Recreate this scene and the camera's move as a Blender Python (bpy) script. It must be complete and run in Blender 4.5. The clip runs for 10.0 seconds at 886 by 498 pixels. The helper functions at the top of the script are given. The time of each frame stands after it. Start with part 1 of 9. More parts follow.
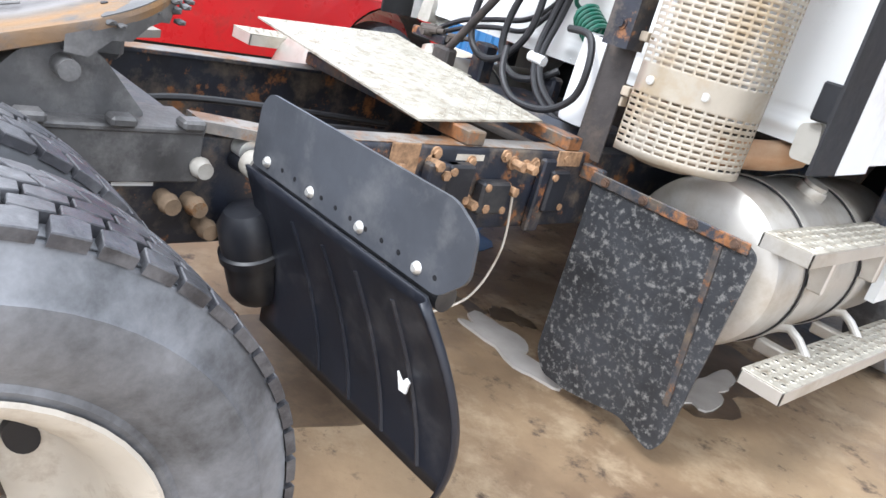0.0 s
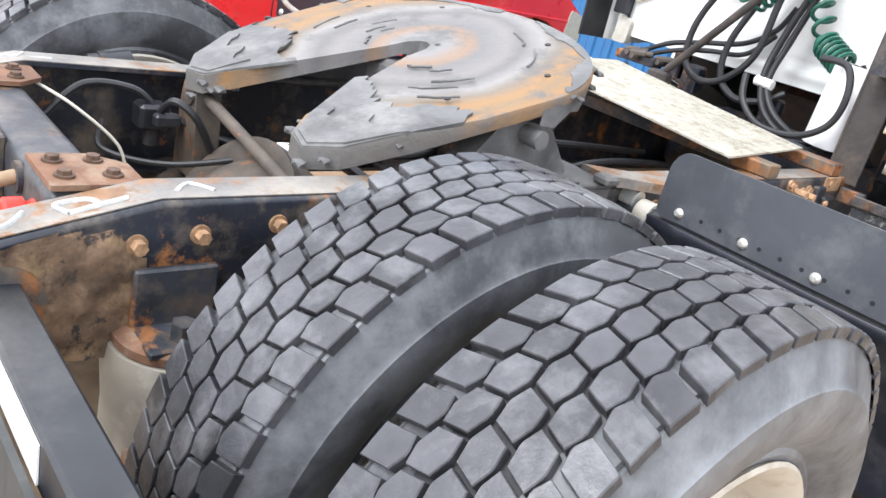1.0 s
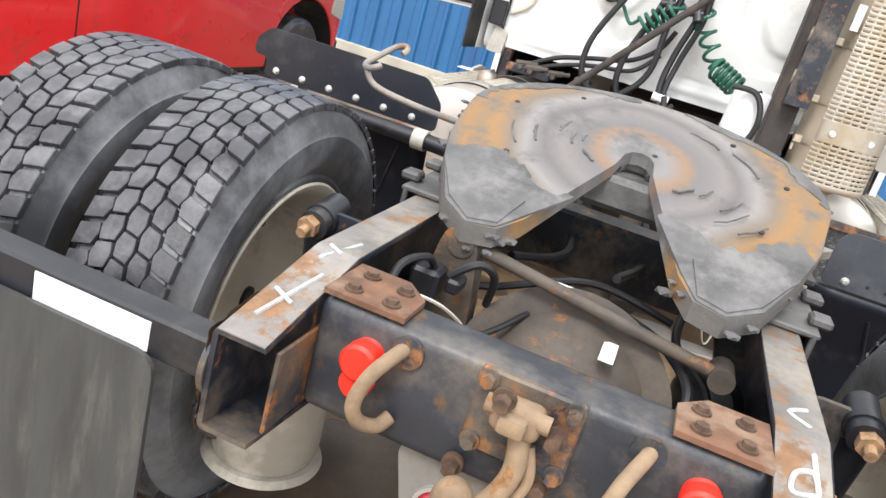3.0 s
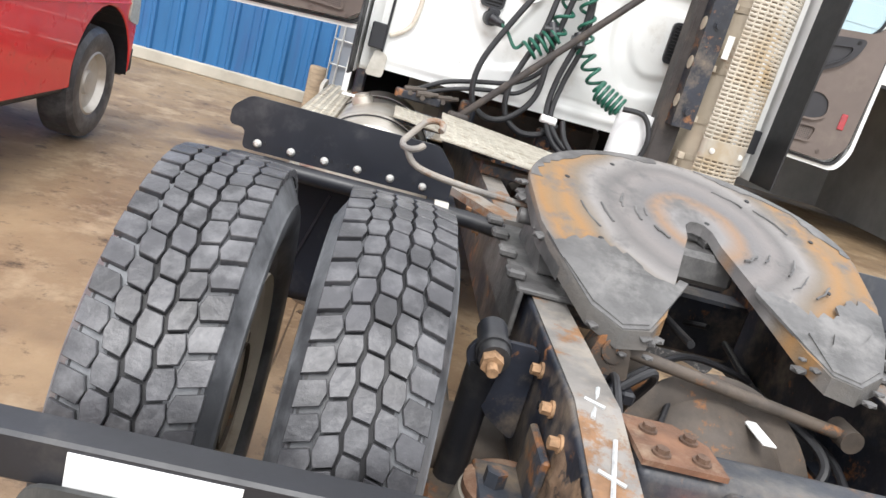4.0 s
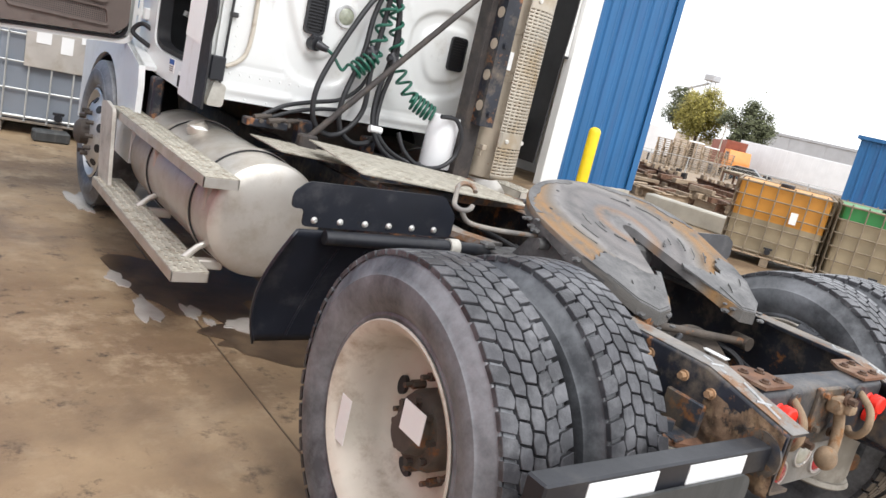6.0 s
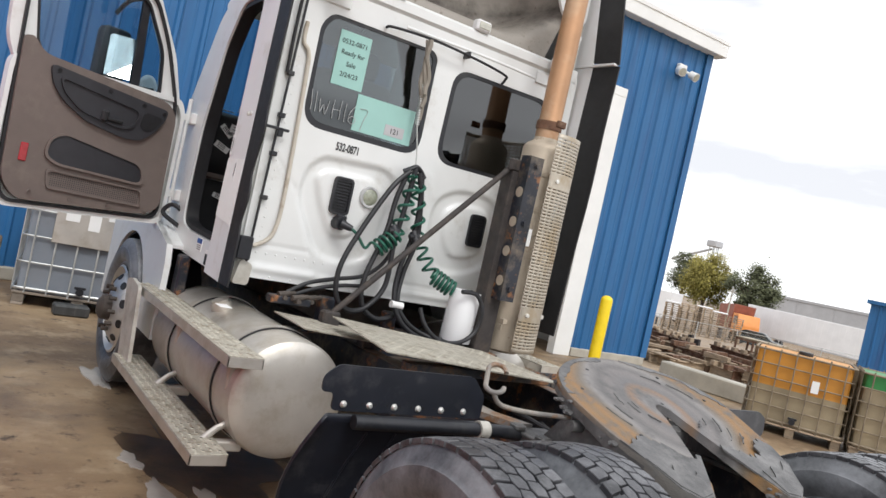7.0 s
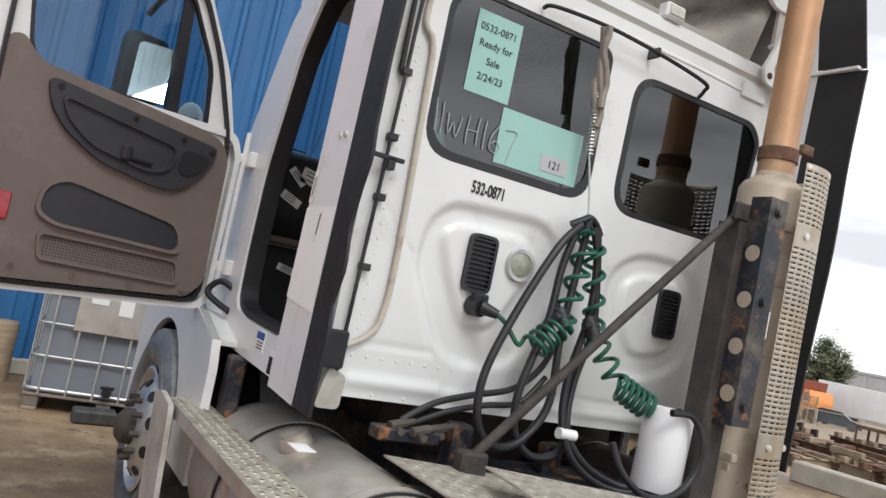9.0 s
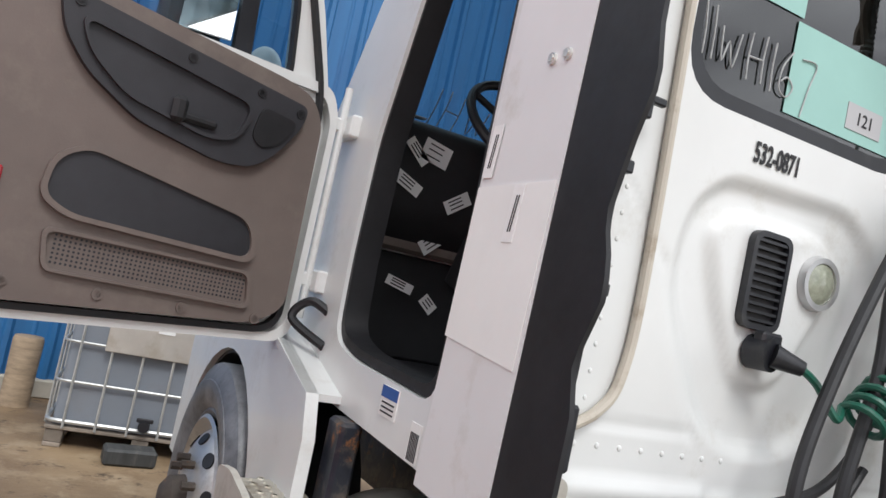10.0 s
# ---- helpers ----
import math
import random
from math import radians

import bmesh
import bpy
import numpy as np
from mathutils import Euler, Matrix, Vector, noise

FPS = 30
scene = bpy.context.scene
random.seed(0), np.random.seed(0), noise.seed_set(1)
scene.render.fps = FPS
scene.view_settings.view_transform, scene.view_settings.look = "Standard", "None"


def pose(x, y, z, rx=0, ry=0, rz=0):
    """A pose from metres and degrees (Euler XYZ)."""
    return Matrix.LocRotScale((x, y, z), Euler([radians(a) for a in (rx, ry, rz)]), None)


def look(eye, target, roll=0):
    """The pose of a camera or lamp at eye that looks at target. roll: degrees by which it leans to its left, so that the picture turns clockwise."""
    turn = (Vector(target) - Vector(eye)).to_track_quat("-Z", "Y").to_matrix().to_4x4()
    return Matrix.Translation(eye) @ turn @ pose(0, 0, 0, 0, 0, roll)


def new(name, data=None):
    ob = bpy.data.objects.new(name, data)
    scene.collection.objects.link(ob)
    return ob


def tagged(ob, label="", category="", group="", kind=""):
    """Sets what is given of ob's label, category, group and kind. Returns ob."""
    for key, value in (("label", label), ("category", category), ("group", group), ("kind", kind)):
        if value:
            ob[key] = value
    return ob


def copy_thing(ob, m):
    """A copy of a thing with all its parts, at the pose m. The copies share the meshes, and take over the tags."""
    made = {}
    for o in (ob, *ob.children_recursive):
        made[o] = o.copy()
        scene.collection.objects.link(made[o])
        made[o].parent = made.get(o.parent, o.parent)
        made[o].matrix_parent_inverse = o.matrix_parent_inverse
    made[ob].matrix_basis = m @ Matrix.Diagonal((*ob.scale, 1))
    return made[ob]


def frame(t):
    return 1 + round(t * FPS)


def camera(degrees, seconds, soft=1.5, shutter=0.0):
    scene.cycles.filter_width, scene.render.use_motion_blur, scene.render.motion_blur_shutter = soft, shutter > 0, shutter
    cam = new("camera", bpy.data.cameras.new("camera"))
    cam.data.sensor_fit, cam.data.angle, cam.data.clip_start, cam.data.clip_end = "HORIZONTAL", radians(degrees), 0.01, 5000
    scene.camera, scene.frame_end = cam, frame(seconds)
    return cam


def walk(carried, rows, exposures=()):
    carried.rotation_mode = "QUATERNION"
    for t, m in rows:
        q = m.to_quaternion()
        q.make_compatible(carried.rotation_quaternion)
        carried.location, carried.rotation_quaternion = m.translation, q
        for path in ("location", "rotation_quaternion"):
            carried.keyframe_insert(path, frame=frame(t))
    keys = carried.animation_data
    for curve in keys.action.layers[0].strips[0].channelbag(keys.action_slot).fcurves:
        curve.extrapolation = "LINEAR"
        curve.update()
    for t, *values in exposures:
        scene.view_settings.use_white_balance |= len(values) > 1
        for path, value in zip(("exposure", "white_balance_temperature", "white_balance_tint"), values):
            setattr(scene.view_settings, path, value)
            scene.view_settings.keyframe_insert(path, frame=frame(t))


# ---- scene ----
cam = camera(59.5, 10.0)
PATH = [
    (0, (1.897, -0.090, 1.282), (0.609, 1.281, 0.600), 15.7),
    (0.3, (1.816, -0.367, 1.284), (0.508, 0.972, 0.579), 15.3),
    (0.5, (1.749, -0.517, 1.300), (0.439, 0.817, 0.590), 14.9),
    (1, (1.450, -0.795, 1.256), (0.125, 0.514, 0.529), 14.1),
    (1.5, (1.197, -1.035, 1.278), (0.065, 0.429, 0.521), 14.8),
    (2, (0.928, -1.257, 1.305), (-0.063, 0.304, 0.541), 15.1),
    (2.5, (0.505, -1.369, 1.278), (-0.252, 0.337, 0.560), 15.6),
    (3, (0.078, -1.501, 1.299), (-0.387, 0.331, 0.644), 16.1),
    (3.2, (-0.065, -1.536, 1.312), (-0.415, 0.328, 0.679), 16.1),
    (4.3, (-1.084, -1.450, 1.328), (-0.660, 0.437, 0.818), 15.9),
    (4.5, (-1.227, -1.490, 1.350), (-0.683, 0.373, 0.868), 15.6),
    (5, (-1.604, -1.428, 1.327), (-0.737, 0.322, 0.898), 14.7),
    (5.2, (-1.771, -1.397, 1.338), (-0.786, 0.292, 0.918), 14.6),
    (6.3, (-2.388, -1.528, 1.471), (-1.190, 0.013, 1.035), 13.2),
    (6.5, (-2.424, -1.514, 1.489), (-1.236, 0.055, 1.131), 13.2),
    (7, (-2.337, -1.445, 1.463), (-1.220, 0.214, 1.426), 12.5),
    (7.5, (-2.159, -1.240, 1.381), (-1.111, 0.450, 1.589), 12.4),
    (8, (-2.091, -0.946, 1.386), (-1.064, 0.759, 1.584), 12.3),
    (8.5, (-1.986, -0.472, 1.354), (-0.978, 1.248, 1.521), 12.1),
    (9, (-1.929, 0.107, 1.399), (-0.946, 1.844, 1.526), 11.8),
    (9.5, (-1.885, 0.702, 1.378), (-0.928, 2.455, 1.500), 12.0),
    (10, (-1.810, 1.270, 1.377), (-0.897, 3.045, 1.496), 12.1),
]
walk(cam, [(t, look(eye, target, roll)) for t, eye, target, roll in PATH], exposures=[(0, 1.4, 5950, 10), (1, 1.42, 6150, 10), (2, 1.28, 6450, 10), (3, 1.15, 6500, 10), (4.5, 0.98, 6450, 10), (5.0, 0.83, 6450, 10), (6.5, 0.58, 6350, 10), (7.2, 0.2, 6450, 10), (8, 0.05, 6450, 10), (9, 0.18, 6400, 10), (10, 0.4, 6350, 10)])

# ---- light: a bright overcast sky and a weak, very soft sun ----
world = bpy.data.worlds.new("overcast_sky")
scene.world = world
world.use_nodes = True
wt = world.node_tree
wt.nodes.clear()
w_out = wt.nodes.new("ShaderNodeOutputWorld")
w_bg = wt.nodes.new("ShaderNodeBackground")
w_sky = wt.nodes.new("ShaderNodeTexSky")
w_sky.sky_type = "NISHITA"
w_sky.sun_disc = False
w_sky.sun_elevation = radians(48)
w_sky.sun_rotation = radians(187)
w_gain = wt.nodes.new("ShaderNodeMixRGB")
w_gain.blend_type = "MULTIPLY"
w_gain.inputs[0].default_value = 1.0
w_gain.inputs[2].default_value = (0.1, 0.1, 0.1, 1)
w_co = wt.nodes.new("ShaderNodeTexCoord")
w_map = wt.nodes.new("ShaderNodeMapping")
w_map.inputs["Scale"].default_value = (1.2, 1.2, 5.0)
w_noise = wt.nodes.new("ShaderNodeTexNoise")
w_noise.inputs["Scale"].default_value = 2.2
w_noise.inputs["Detail"].default_value = 6
w_ramp = wt.nodes.new("ShaderNodeValToRGB")
w_ramp.color_ramp.elements[0].position = 0.36
w_ramp.color_ramp.elements[0].color = (0.62, 0.62, 0.64, 1)
w_ramp.color_ramp.elements[1].position = 0.56
w_ramp.color_ramp.elements[1].color = (1.1, 1.11, 1.13, 1)
w_mix = wt.nodes.new("ShaderNodeMixRGB")
w_mix.inputs[0].default_value = 0.9
wt.links.new(w_sky.outputs[0], w_gain.inputs[1])
wt.links.new(w_co.outputs["Generated"], w_map.inputs[0])
wt.links.new(w_map.outputs[0], w_noise.inputs[0])
wt.links.new(w_noise.outputs[0], w_ramp.inputs[0])
wt.links.new(w_gain.outputs[0], w_mix.inputs[1])
wt.links.new(w_ramp.outputs[0], w_mix.inputs[2])
wt.links.new(w_mix.outputs[0], w_bg.inputs[0])
w_bg.inputs[1].default_value = 1.25
wt.links.new(w_bg.outputs[0], w_out.inputs[0])
sun = new("sun", bpy.data.lights.new("sun", "SUN"))
sun.data.energy = 1.2
sun.data.angle = radians(18)
sun.data.color = (1.0, 0.98, 0.95)
sun.matrix_world = look((-1.0, -8, 10), (0, 0, 0))


# ---- materials ----
def surface(name, base, rough=0.5, metal=0.0, vary=0.25, scale=6.0, bump=0.15, bump_scale=60.0,
            dirt=None, dirt_amount=0.5, dirt_scale=3.0, rust=None, rust_amount=0.4, rust_scale=5.0,
            coat=0.0, random_vary=0.0, dirt_rough=None, stretch=None):
    """Layered procedural paint, metal or rubber: tone variation, then dirt, then rust or wear, with fine relief."""
    m = bpy.data.materials.new(name)
    m.use_nodes = True
    t = m.node_tree
    b = t.nodes["Principled BSDF"]
    co = t.nodes.new("ShaderNodeTexCoord")
    src = co.outputs["Object"]
    if stretch:
        mp = t.nodes.new("ShaderNodeMapping")
        mp.inputs["Scale"].default_value = stretch
        t.links.new(src, mp.inputs[0])
        src = mp.outputs[0]

    def noise_at(sc, detail=5.0, rough_=0.6):
        n = t.nodes.new("ShaderNodeTexNoise")
        n.inputs["Scale"].default_value = sc
        n.inputs["Detail"].default_value = detail
        n.inputs["Roughness"].default_value = rough_
        t.links.new(src, n.inputs[0])
        return n.outputs[0]

    def ramp(fac, lo, hi):
        r = t.nodes.new("ShaderNodeMapRange")
        r.inputs[1].default_value, r.inputs[2].default_value = lo, hi
        t.links.new(fac, r.inputs[0])
        return r.outputs[0]

    def mix(fac, a, c):
        n = t.nodes.new("ShaderNodeMixRGB")
        for k, v in ((0, fac), (1, a), (2, c)):
            if isinstance(v, tuple):
                n.inputs[k].default_value = (*v, 1) if len(v) == 3 else v
            elif isinstance(v, float):
                n.inputs[k].default_value = v
            else:
                t.links.new(v, n.inputs[k])
        return n.outputs[0]

    lo = tuple(max(0, c * (1 - vary)) for c in base)
    hi = tuple(min(1, c * (1 + vary)) for c in base)
    col = mix(ramp(noise_at(scale), 0.3, 0.7), lo, hi)
    if random_vary:
        oi = t.nodes.new("ShaderNodeObjectInfo")
        geo = t.nodes.new("ShaderNodeNewGeometry")
        ad = t.nodes.new("ShaderNodeMath")
        t.links.new(oi.outputs["Random"], ad.inputs[0])
        t.links.new(geo.outputs["Random Per Island"], ad.inputs[1])
        fr = t.nodes.new("ShaderNodeMath")
        fr.operation = "FRACT"
        t.links.new(ad.outputs[0], fr.inputs[0])
        hs = t.nodes.new("ShaderNodeHueSaturation")
        t.links.new(col, hs.inputs["Color"])
        t.links.new(ramp_to(t, fr.outputs[0], 1 - random_vary, 1 + random_vary), hs.inputs["Value"])
        col = hs.outputs[0]
    rgh = None
    if dirt:
        f = ramp(noise_at(dirt_scale, 7.0, 0.7), 0.62 - 0.3 * dirt_amount, 0.78 - 0.2 * dirt_amount)
        col = mix(f, col, dirt)
        if dirt_rough is not None:
            rgh = ramp_to(t, f, rough, dirt_rough)
    if rust:
        f2 = ramp(noise_at(rust_scale, 8.0, 0.75), 0.68 - 0.3 * rust_amount, 0.72 - 0.25 * rust_amount)
        tone = mix(ramp(noise_at(rust_scale * 6), 0.3, 0.7), tuple(c * 0.55 for c in rust), rust)
        col = mix(f2, col, tone)
        mt = t.nodes.new("ShaderNodeMath")
        mt.operation = "MULTIPLY_ADD"
        mt.inputs[1].default_value, mt.inputs[2].default_value = -metal, metal
        t.links.new(f2, mt.inputs[0])
        t.links.new(mt.outputs[0], b.inputs["Metallic"])
    else:
        b.inputs["Metallic"].default_value = metal
    t.links.new(col, b.inputs["Base Color"])
    if rgh is None:
        rgh = ramp_to(t, noise_at(scale * 2.5), max(0.03, rough - 0.12), min(1, rough + 0.12))
    t.links.new(rgh, b.inputs["Roughness"])
    b.inputs["Coat Weight"].default_value = coat
    if bump:
        bp = t.nodes.new("ShaderNodeBump")
        bp.inputs["Strength"].default_value = bump
        bp.inputs["Distance"].default_value = 0.004
        t.links.new(noise_at(bump_scale, 6.0, 0.65), bp.inputs["Height"])
        t.links.new(bp.outputs[0], b.inputs["Normal"])
    return m


def ramp_to(t, fac, lo, hi):
    r = t.nodes.new("ShaderNodeMapRange")
    r.inputs[3].default_value, r.inputs[4].default_value = lo, hi
    t.links.new(fac, r.inputs[0])
    return r.outputs[0]


def glass(name, tint, rough=0.02, ior=1.5):
    m = bpy.data.materials.new(name)
    m.use_nodes = True
    t = m.node_tree
    t.nodes.clear()
    o = t.nodes.new("ShaderNodeOutputMaterial")
    tr = t.nodes.new("ShaderNodeBsdfTransparent")
    tr.inputs[0].default_value = (*tint, 1)
    gl = t.nodes.new("ShaderNodeBsdfGlossy")
    gl.inputs[1].default_value = rough
    fr = t.nodes.new("ShaderNodeFresnel")
    fr.inputs[0].default_value = ior
    mx = t.nodes.new("ShaderNodeMixShader")
    t.links.new(fr.outputs[0], mx.inputs[0])
    t.links.new(tr.outputs[0], mx.inputs[1])
    t.links.new(gl.outputs[0], mx.inputs[2])
    t.links.new(mx.outputs[0], o.inputs[0])
    return m


RUST = (0.30, 0.13, 0.05)
M = dict(
    white=surface("white_cab_paint", (0.73, 0.74, 0.725), 0.32, vary=0.05, scale=2, bump=0.02, dirt=(0.58, 0.565, 0.52), dirt_amount=0.22, dirt_scale=3.4, coat=0.3),
    white_clean=surface("white_panel_paint", (0.76, 0.76, 0.76), 0.4, vary=0.04, scale=2, bump=0.02, dirt=(0.6, 0.58, 0.54), dirt_amount=0.2),
    dirty_white=surface("stained_white_fibreglass", (0.5, 0.48, 0.43), 0.6, vary=0.14, scale=1.6, bump=0.08, dirt=(0.22, 0.19, 0.15), dirt_amount=0.42, dirt_scale=1.7),
    frame=surface("black_frame_paint", (0.015, 0.018, 0.027), 0.42, vary=0.5, scale=9, bump=0.25, bump_scale=40, dirt=(0.15, 0.12, 0.09), dirt_amount=0.45, dirt_scale=7, rust=RUST, rust_amount=0.36, rust_scale=8),
    frame_rusty=surface("rusting_frame_paint", (0.03, 0.035, 0.045), 0.5, vary=0.5, scale=9, bump=0.5, bump_scale=50, dirt=(0.16, 0.12, 0.08), dirt_amount=0.6, dirt_scale=6, rust=RUST, rust_amount=0.55, rust_scale=7),
    worn_top=surface("worn_bare_steel", (0.19, 0.178, 0.165), 0.55, 0.1, vary=0.4, scale=7, bump=0.3, dirt=(0.31, 0.27, 0.22), dirt_amount=0.5, dirt_scale=5, rust=(0.25, 0.13, 0.06), rust_amount=0.56, rust_scale=6),
    brown_steel=surface("dark_brown_steel", (0.04, 0.034, 0.032), 0.7, vary=0.35, scale=12, bump=0.4, bump_scale=80, dirt=(0.09, 0.07, 0.055), dirt_amount=0.4, dirt_scale=8),
    worn_paint=surface("scuffed_slate_paint", (0.026, 0.029, 0.037), 0.45, 0.0, vary=0.35, scale=7, bump=0.25, bump_scale=45, dirt=(0.12, 0.108, 0.095), dirt_amount=0.42, dirt_scale=5, rust=(0.15, 0.085, 0.045), rust_amount=0.38, rust_scale=9),
    lamp_plate=surface("scratched_grey_plate", (0.2, 0.19, 0.175), 0.6, vary=0.3, scale=9, bump=0.2, dirt=(0.12, 0.1, 0.08), dirt_amount=0.45, dirt_scale=9),
    crust=surface("flaking_rust_crust", (0.12, 0.075, 0.045), 0.85, vary=0.6, scale=26, bump=0.9, bump_scale=55, dirt=(0.3, 0.2, 0.11), dirt_amount=0.45, dirt_scale=14, rust=(0.035, 0.028, 0.025), rust_amount=0.45, rust_scale=16),
    dark_bolt=surface("dark_rusted_bolt", (0.1, 0.06, 0.04), 0.7, 0.2, vary=0.5, scale=40, bump=0.4, bump_scale=150),
    rust=surface("brown_rust", (0.14, 0.07, 0.04), 0.8, vary=0.45, scale=14, bump=0.5, bump_scale=90, dirt=(0.27, 0.2, 0.14), dirt_amount=0.4, dirt_scale=8),
    bolt=surface("rusty_bolt", (0.33, 0.2, 0.11), 0.75, 0.1, vary=0.5, scale=40, bump=0.4, bump_scale=150),
    zinc=surface("zinc_bolt", (0.7, 0.69, 0.65), 0.35, 0.6, vary=0.2, scale=40, bump=0.1),
    tan_cast=surface("sandy_cast_iron", (0.25, 0.175, 0.11), 0.85, vary=0.3, scale=18, bump=0.5, bump_scale=120, rust=(0.3, 0.15, 0.06), rust_amount=0.35, rust_scale=12),
    rubber=surface("tyre_rubber", (0.045, 0.045, 0.05), 0.36, vary=0.35, scale=16, bump=0.35, bump_scale=70, dirt=(0.135, 0.135, 0.142), dirt_amount=0.5, dirt_scale=9, random_vary=0.28),
    side_rubber=surface("tyre_sidewall", (0.055, 0.057, 0.062), 0.42, vary=0.3, scale=9, bump=0.12, dirt=(0.21, 0.217, 0.23), dirt_amount=0.66, dirt_scale=3.4),
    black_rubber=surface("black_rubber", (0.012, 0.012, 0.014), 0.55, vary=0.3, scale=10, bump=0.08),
    black_plastic=surface("black_plastic", (0.013, 0.014, 0.018), 0.42, vary=0.3, scale=8, bump=0.06, dirt=(0.06, 0.058, 0.055), dirt_amount=0.3),
    fender=surface("black_poly_fender", (0.013, 0.015, 0.022), 0.38, vary=0.25, scale=5, bump=0.05, dirt=(0.045, 0.045, 0.05), dirt_amount=0.3, dirt_scale=8),
    shield_poly=surface("pale_grey_poly", (0.06, 0.064, 0.074), 0.42, vary=0.25, scale=6, bump=0.06, dirt=(0.12, 0.122, 0.128), dirt_amount=0.4, dirt_scale=7),
    flap=surface("worn_mudflap_rubber", (0.03, 0.032, 0.036), 0.5, vary=0.45, scale=6, bump=0.5, bump_scale=45, dirt=(0.27, 0.265, 0.25), dirt_amount=0.34, dirt_scale=42, rust=(0.24, 0.13, 0.07), rust_amount=0.12, rust_scale=9),
    old_flap=surface("grey_mudflap_rubber", (0.045, 0.047, 0.047), 0.62, vary=0.25, scale=4, bump=0.1, dirt=(0.1, 0.097, 0.09), dirt_amount=0.3, stretch=(6, 1, 1)),
    rim=surface("cream_wheel_paint", (0.56, 0.51, 0.43), 0.45, vary=0.1, scale=6, bump=0.05, dirt=(0.3, 0.23, 0.16), dirt_amount=0.3, dirt_scale=5),
    alu_wheel=surface("bright_aluminium_wheel", (0.62, 0.61, 0.59), 0.42, 0.75, vary=0.1, scale=8, bump=0.05, dirt=(0.3, 0.27, 0.23), dirt_amount=0.2),
    alu=surface("brushed_aluminium_tank", (0.58, 0.55, 0.50), 0.42, 0.55, vary=0.1, scale=4, bump=0.05, dirt=(0.42, 0.37, 0.29), dirt_amount=0.45, dirt_scale=3),
    tread_plate=surface("dusty_aluminium_tread", (0.47, 0.44, 0.37), 0.55, 0.35, vary=0.18, scale=9, bump=0.15, dirt=(0.25, 0.21, 0.155), dirt_amount=0.5, dirt_scale=22),
    shield=surface("heat_shield_steel", (0.47, 0.425, 0.35), 0.45, 0.45, vary=0.15, scale=5, bump=0.05, dirt=(0.36, 0.27, 0.16), dirt_amount=0.5, dirt_scale=3),
    stack=surface("scorched_exhaust_pipe", (0.42, 0.24, 0.13), 0.5, 0.45, vary=0.2, scale=3, bump=0.1, dirt=(0.5, 0.36, 0.24), dirt_amount=0.5, dirt_scale=2),
    muffler=surface("tan_muffler_steel", (0.47, 0.40, 0.31), 0.6, 0.3, vary=0.15, scale=4, bump=0.1, rust=(0.28, 0.15, 0.08), rust_amount=0.25),
    grease=surface("greasy_steel", (0.085, 0.083, 0.082), 0.48, 0.0, vary=0.45, scale=8, bump=0.8, bump_scale=22, dirt=(0.17, 0.165, 0.16), dirt_amount=0.5, dirt_scale=9),
    axle=surface("brown_axle_housing", (0.07, 0.057, 0.047), 0.7, vary=0.35, scale=8, bump=0.4, dirt=(0.13, 0.1, 0.075), dirt_amount=0.4, rust=RUST, rust_amount=0.35),
    bag=surface("dusty_air_spring", (0.27, 0.245, 0.205), 0.8, vary=0.2, scale=6, bump=0.1, dirt=(0.5, 0.46, 0.4), dirt_amount=0.4),
    hose=surface("black_hose", (0.013, 0.013, 0.015), 0.5, vary=0.3, scale=20, bump=0.1),
    green=surface("green_coiled_cable", (0.012, 0.10, 0.065), 0.35, vary=0.2, scale=20, bump=0.0),
    red_plug=surface("red_plastic_cap", (0.85, 0.025, 0.012), 0.5, vary=0.05, scale=20, bump=0.0),
    red_lens=surface("red_lamp_lens", (0.35, 0.02, 0.03), 0.2, vary=0.2, scale=30, bump=0.1, coat=0.5),
    clear_lens=surface("cloudy_lamp_lens", (0.5, 0.5, 0.43), 0.2, vary=0.15, scale=40, bump=0.2, coat=0.5),
    paper=surface("white_paper", (0.82, 0.82, 0.8), 0.8, vary=0.03, scale=5, bump=0.03),
    mint=surface("pale_green_paper", (0.33, 0.56, 0.51), 0.8, vary=0.04, scale=5, bump=0.03),
    ink=surface("black_ink", (0.015, 0.015, 0.018), 0.6, vary=0.1, bump=0.0),
    lamp_glass=surface("grey_green_lamp_glass", (0.34, 0.36, 0.28), 0.15, vary=0.25, scale=45, bump=0.3, coat=0.5),
    chalk=surface("white_marker", (0.42, 0.43, 0.43), 0.85, vary=0.25, scale=60, bump=0.0),
    blue_ink=surface("blue_ink", (0.03, 0.09, 0.3), 0.6, vary=0.1, bump=0.0),
    taupe=surface("taupe_door_trim", (0.15, 0.12, 0.106), 0.65, vary=0.12, scale=4, bump=0.12, bump_scale=220, dirt=(0.2, 0.165, 0.14), dirt_amount=0.35),
    charcoal=surface("charcoal_trim", (0.028, 0.028, 0.033), 0.55, vary=0.2, scale=6, bump=0.1, bump_scale=220),
    interior=surface("dark_cab_plastic", (0.02, 0.02, 0.022), 0.6, vary=0.2, scale=6, bump=0.1),
    mirror=surface("mirror_glass", (0.9, 0.92, 0.92), 0.03, 1.0, vary=0.01, bump=0.0),
    glass=glass("tinted_window_glass", (0.4, 0.46, 0.47), ior=2.0),
    clear=glass("clear_window_glass", (0.66, 0.77, 0.82)),
    reflect=surface("white_reflective_tape", (0.85, 0.85, 0.84), 0.4, vary=0.05, scale=20, bump=0.05),
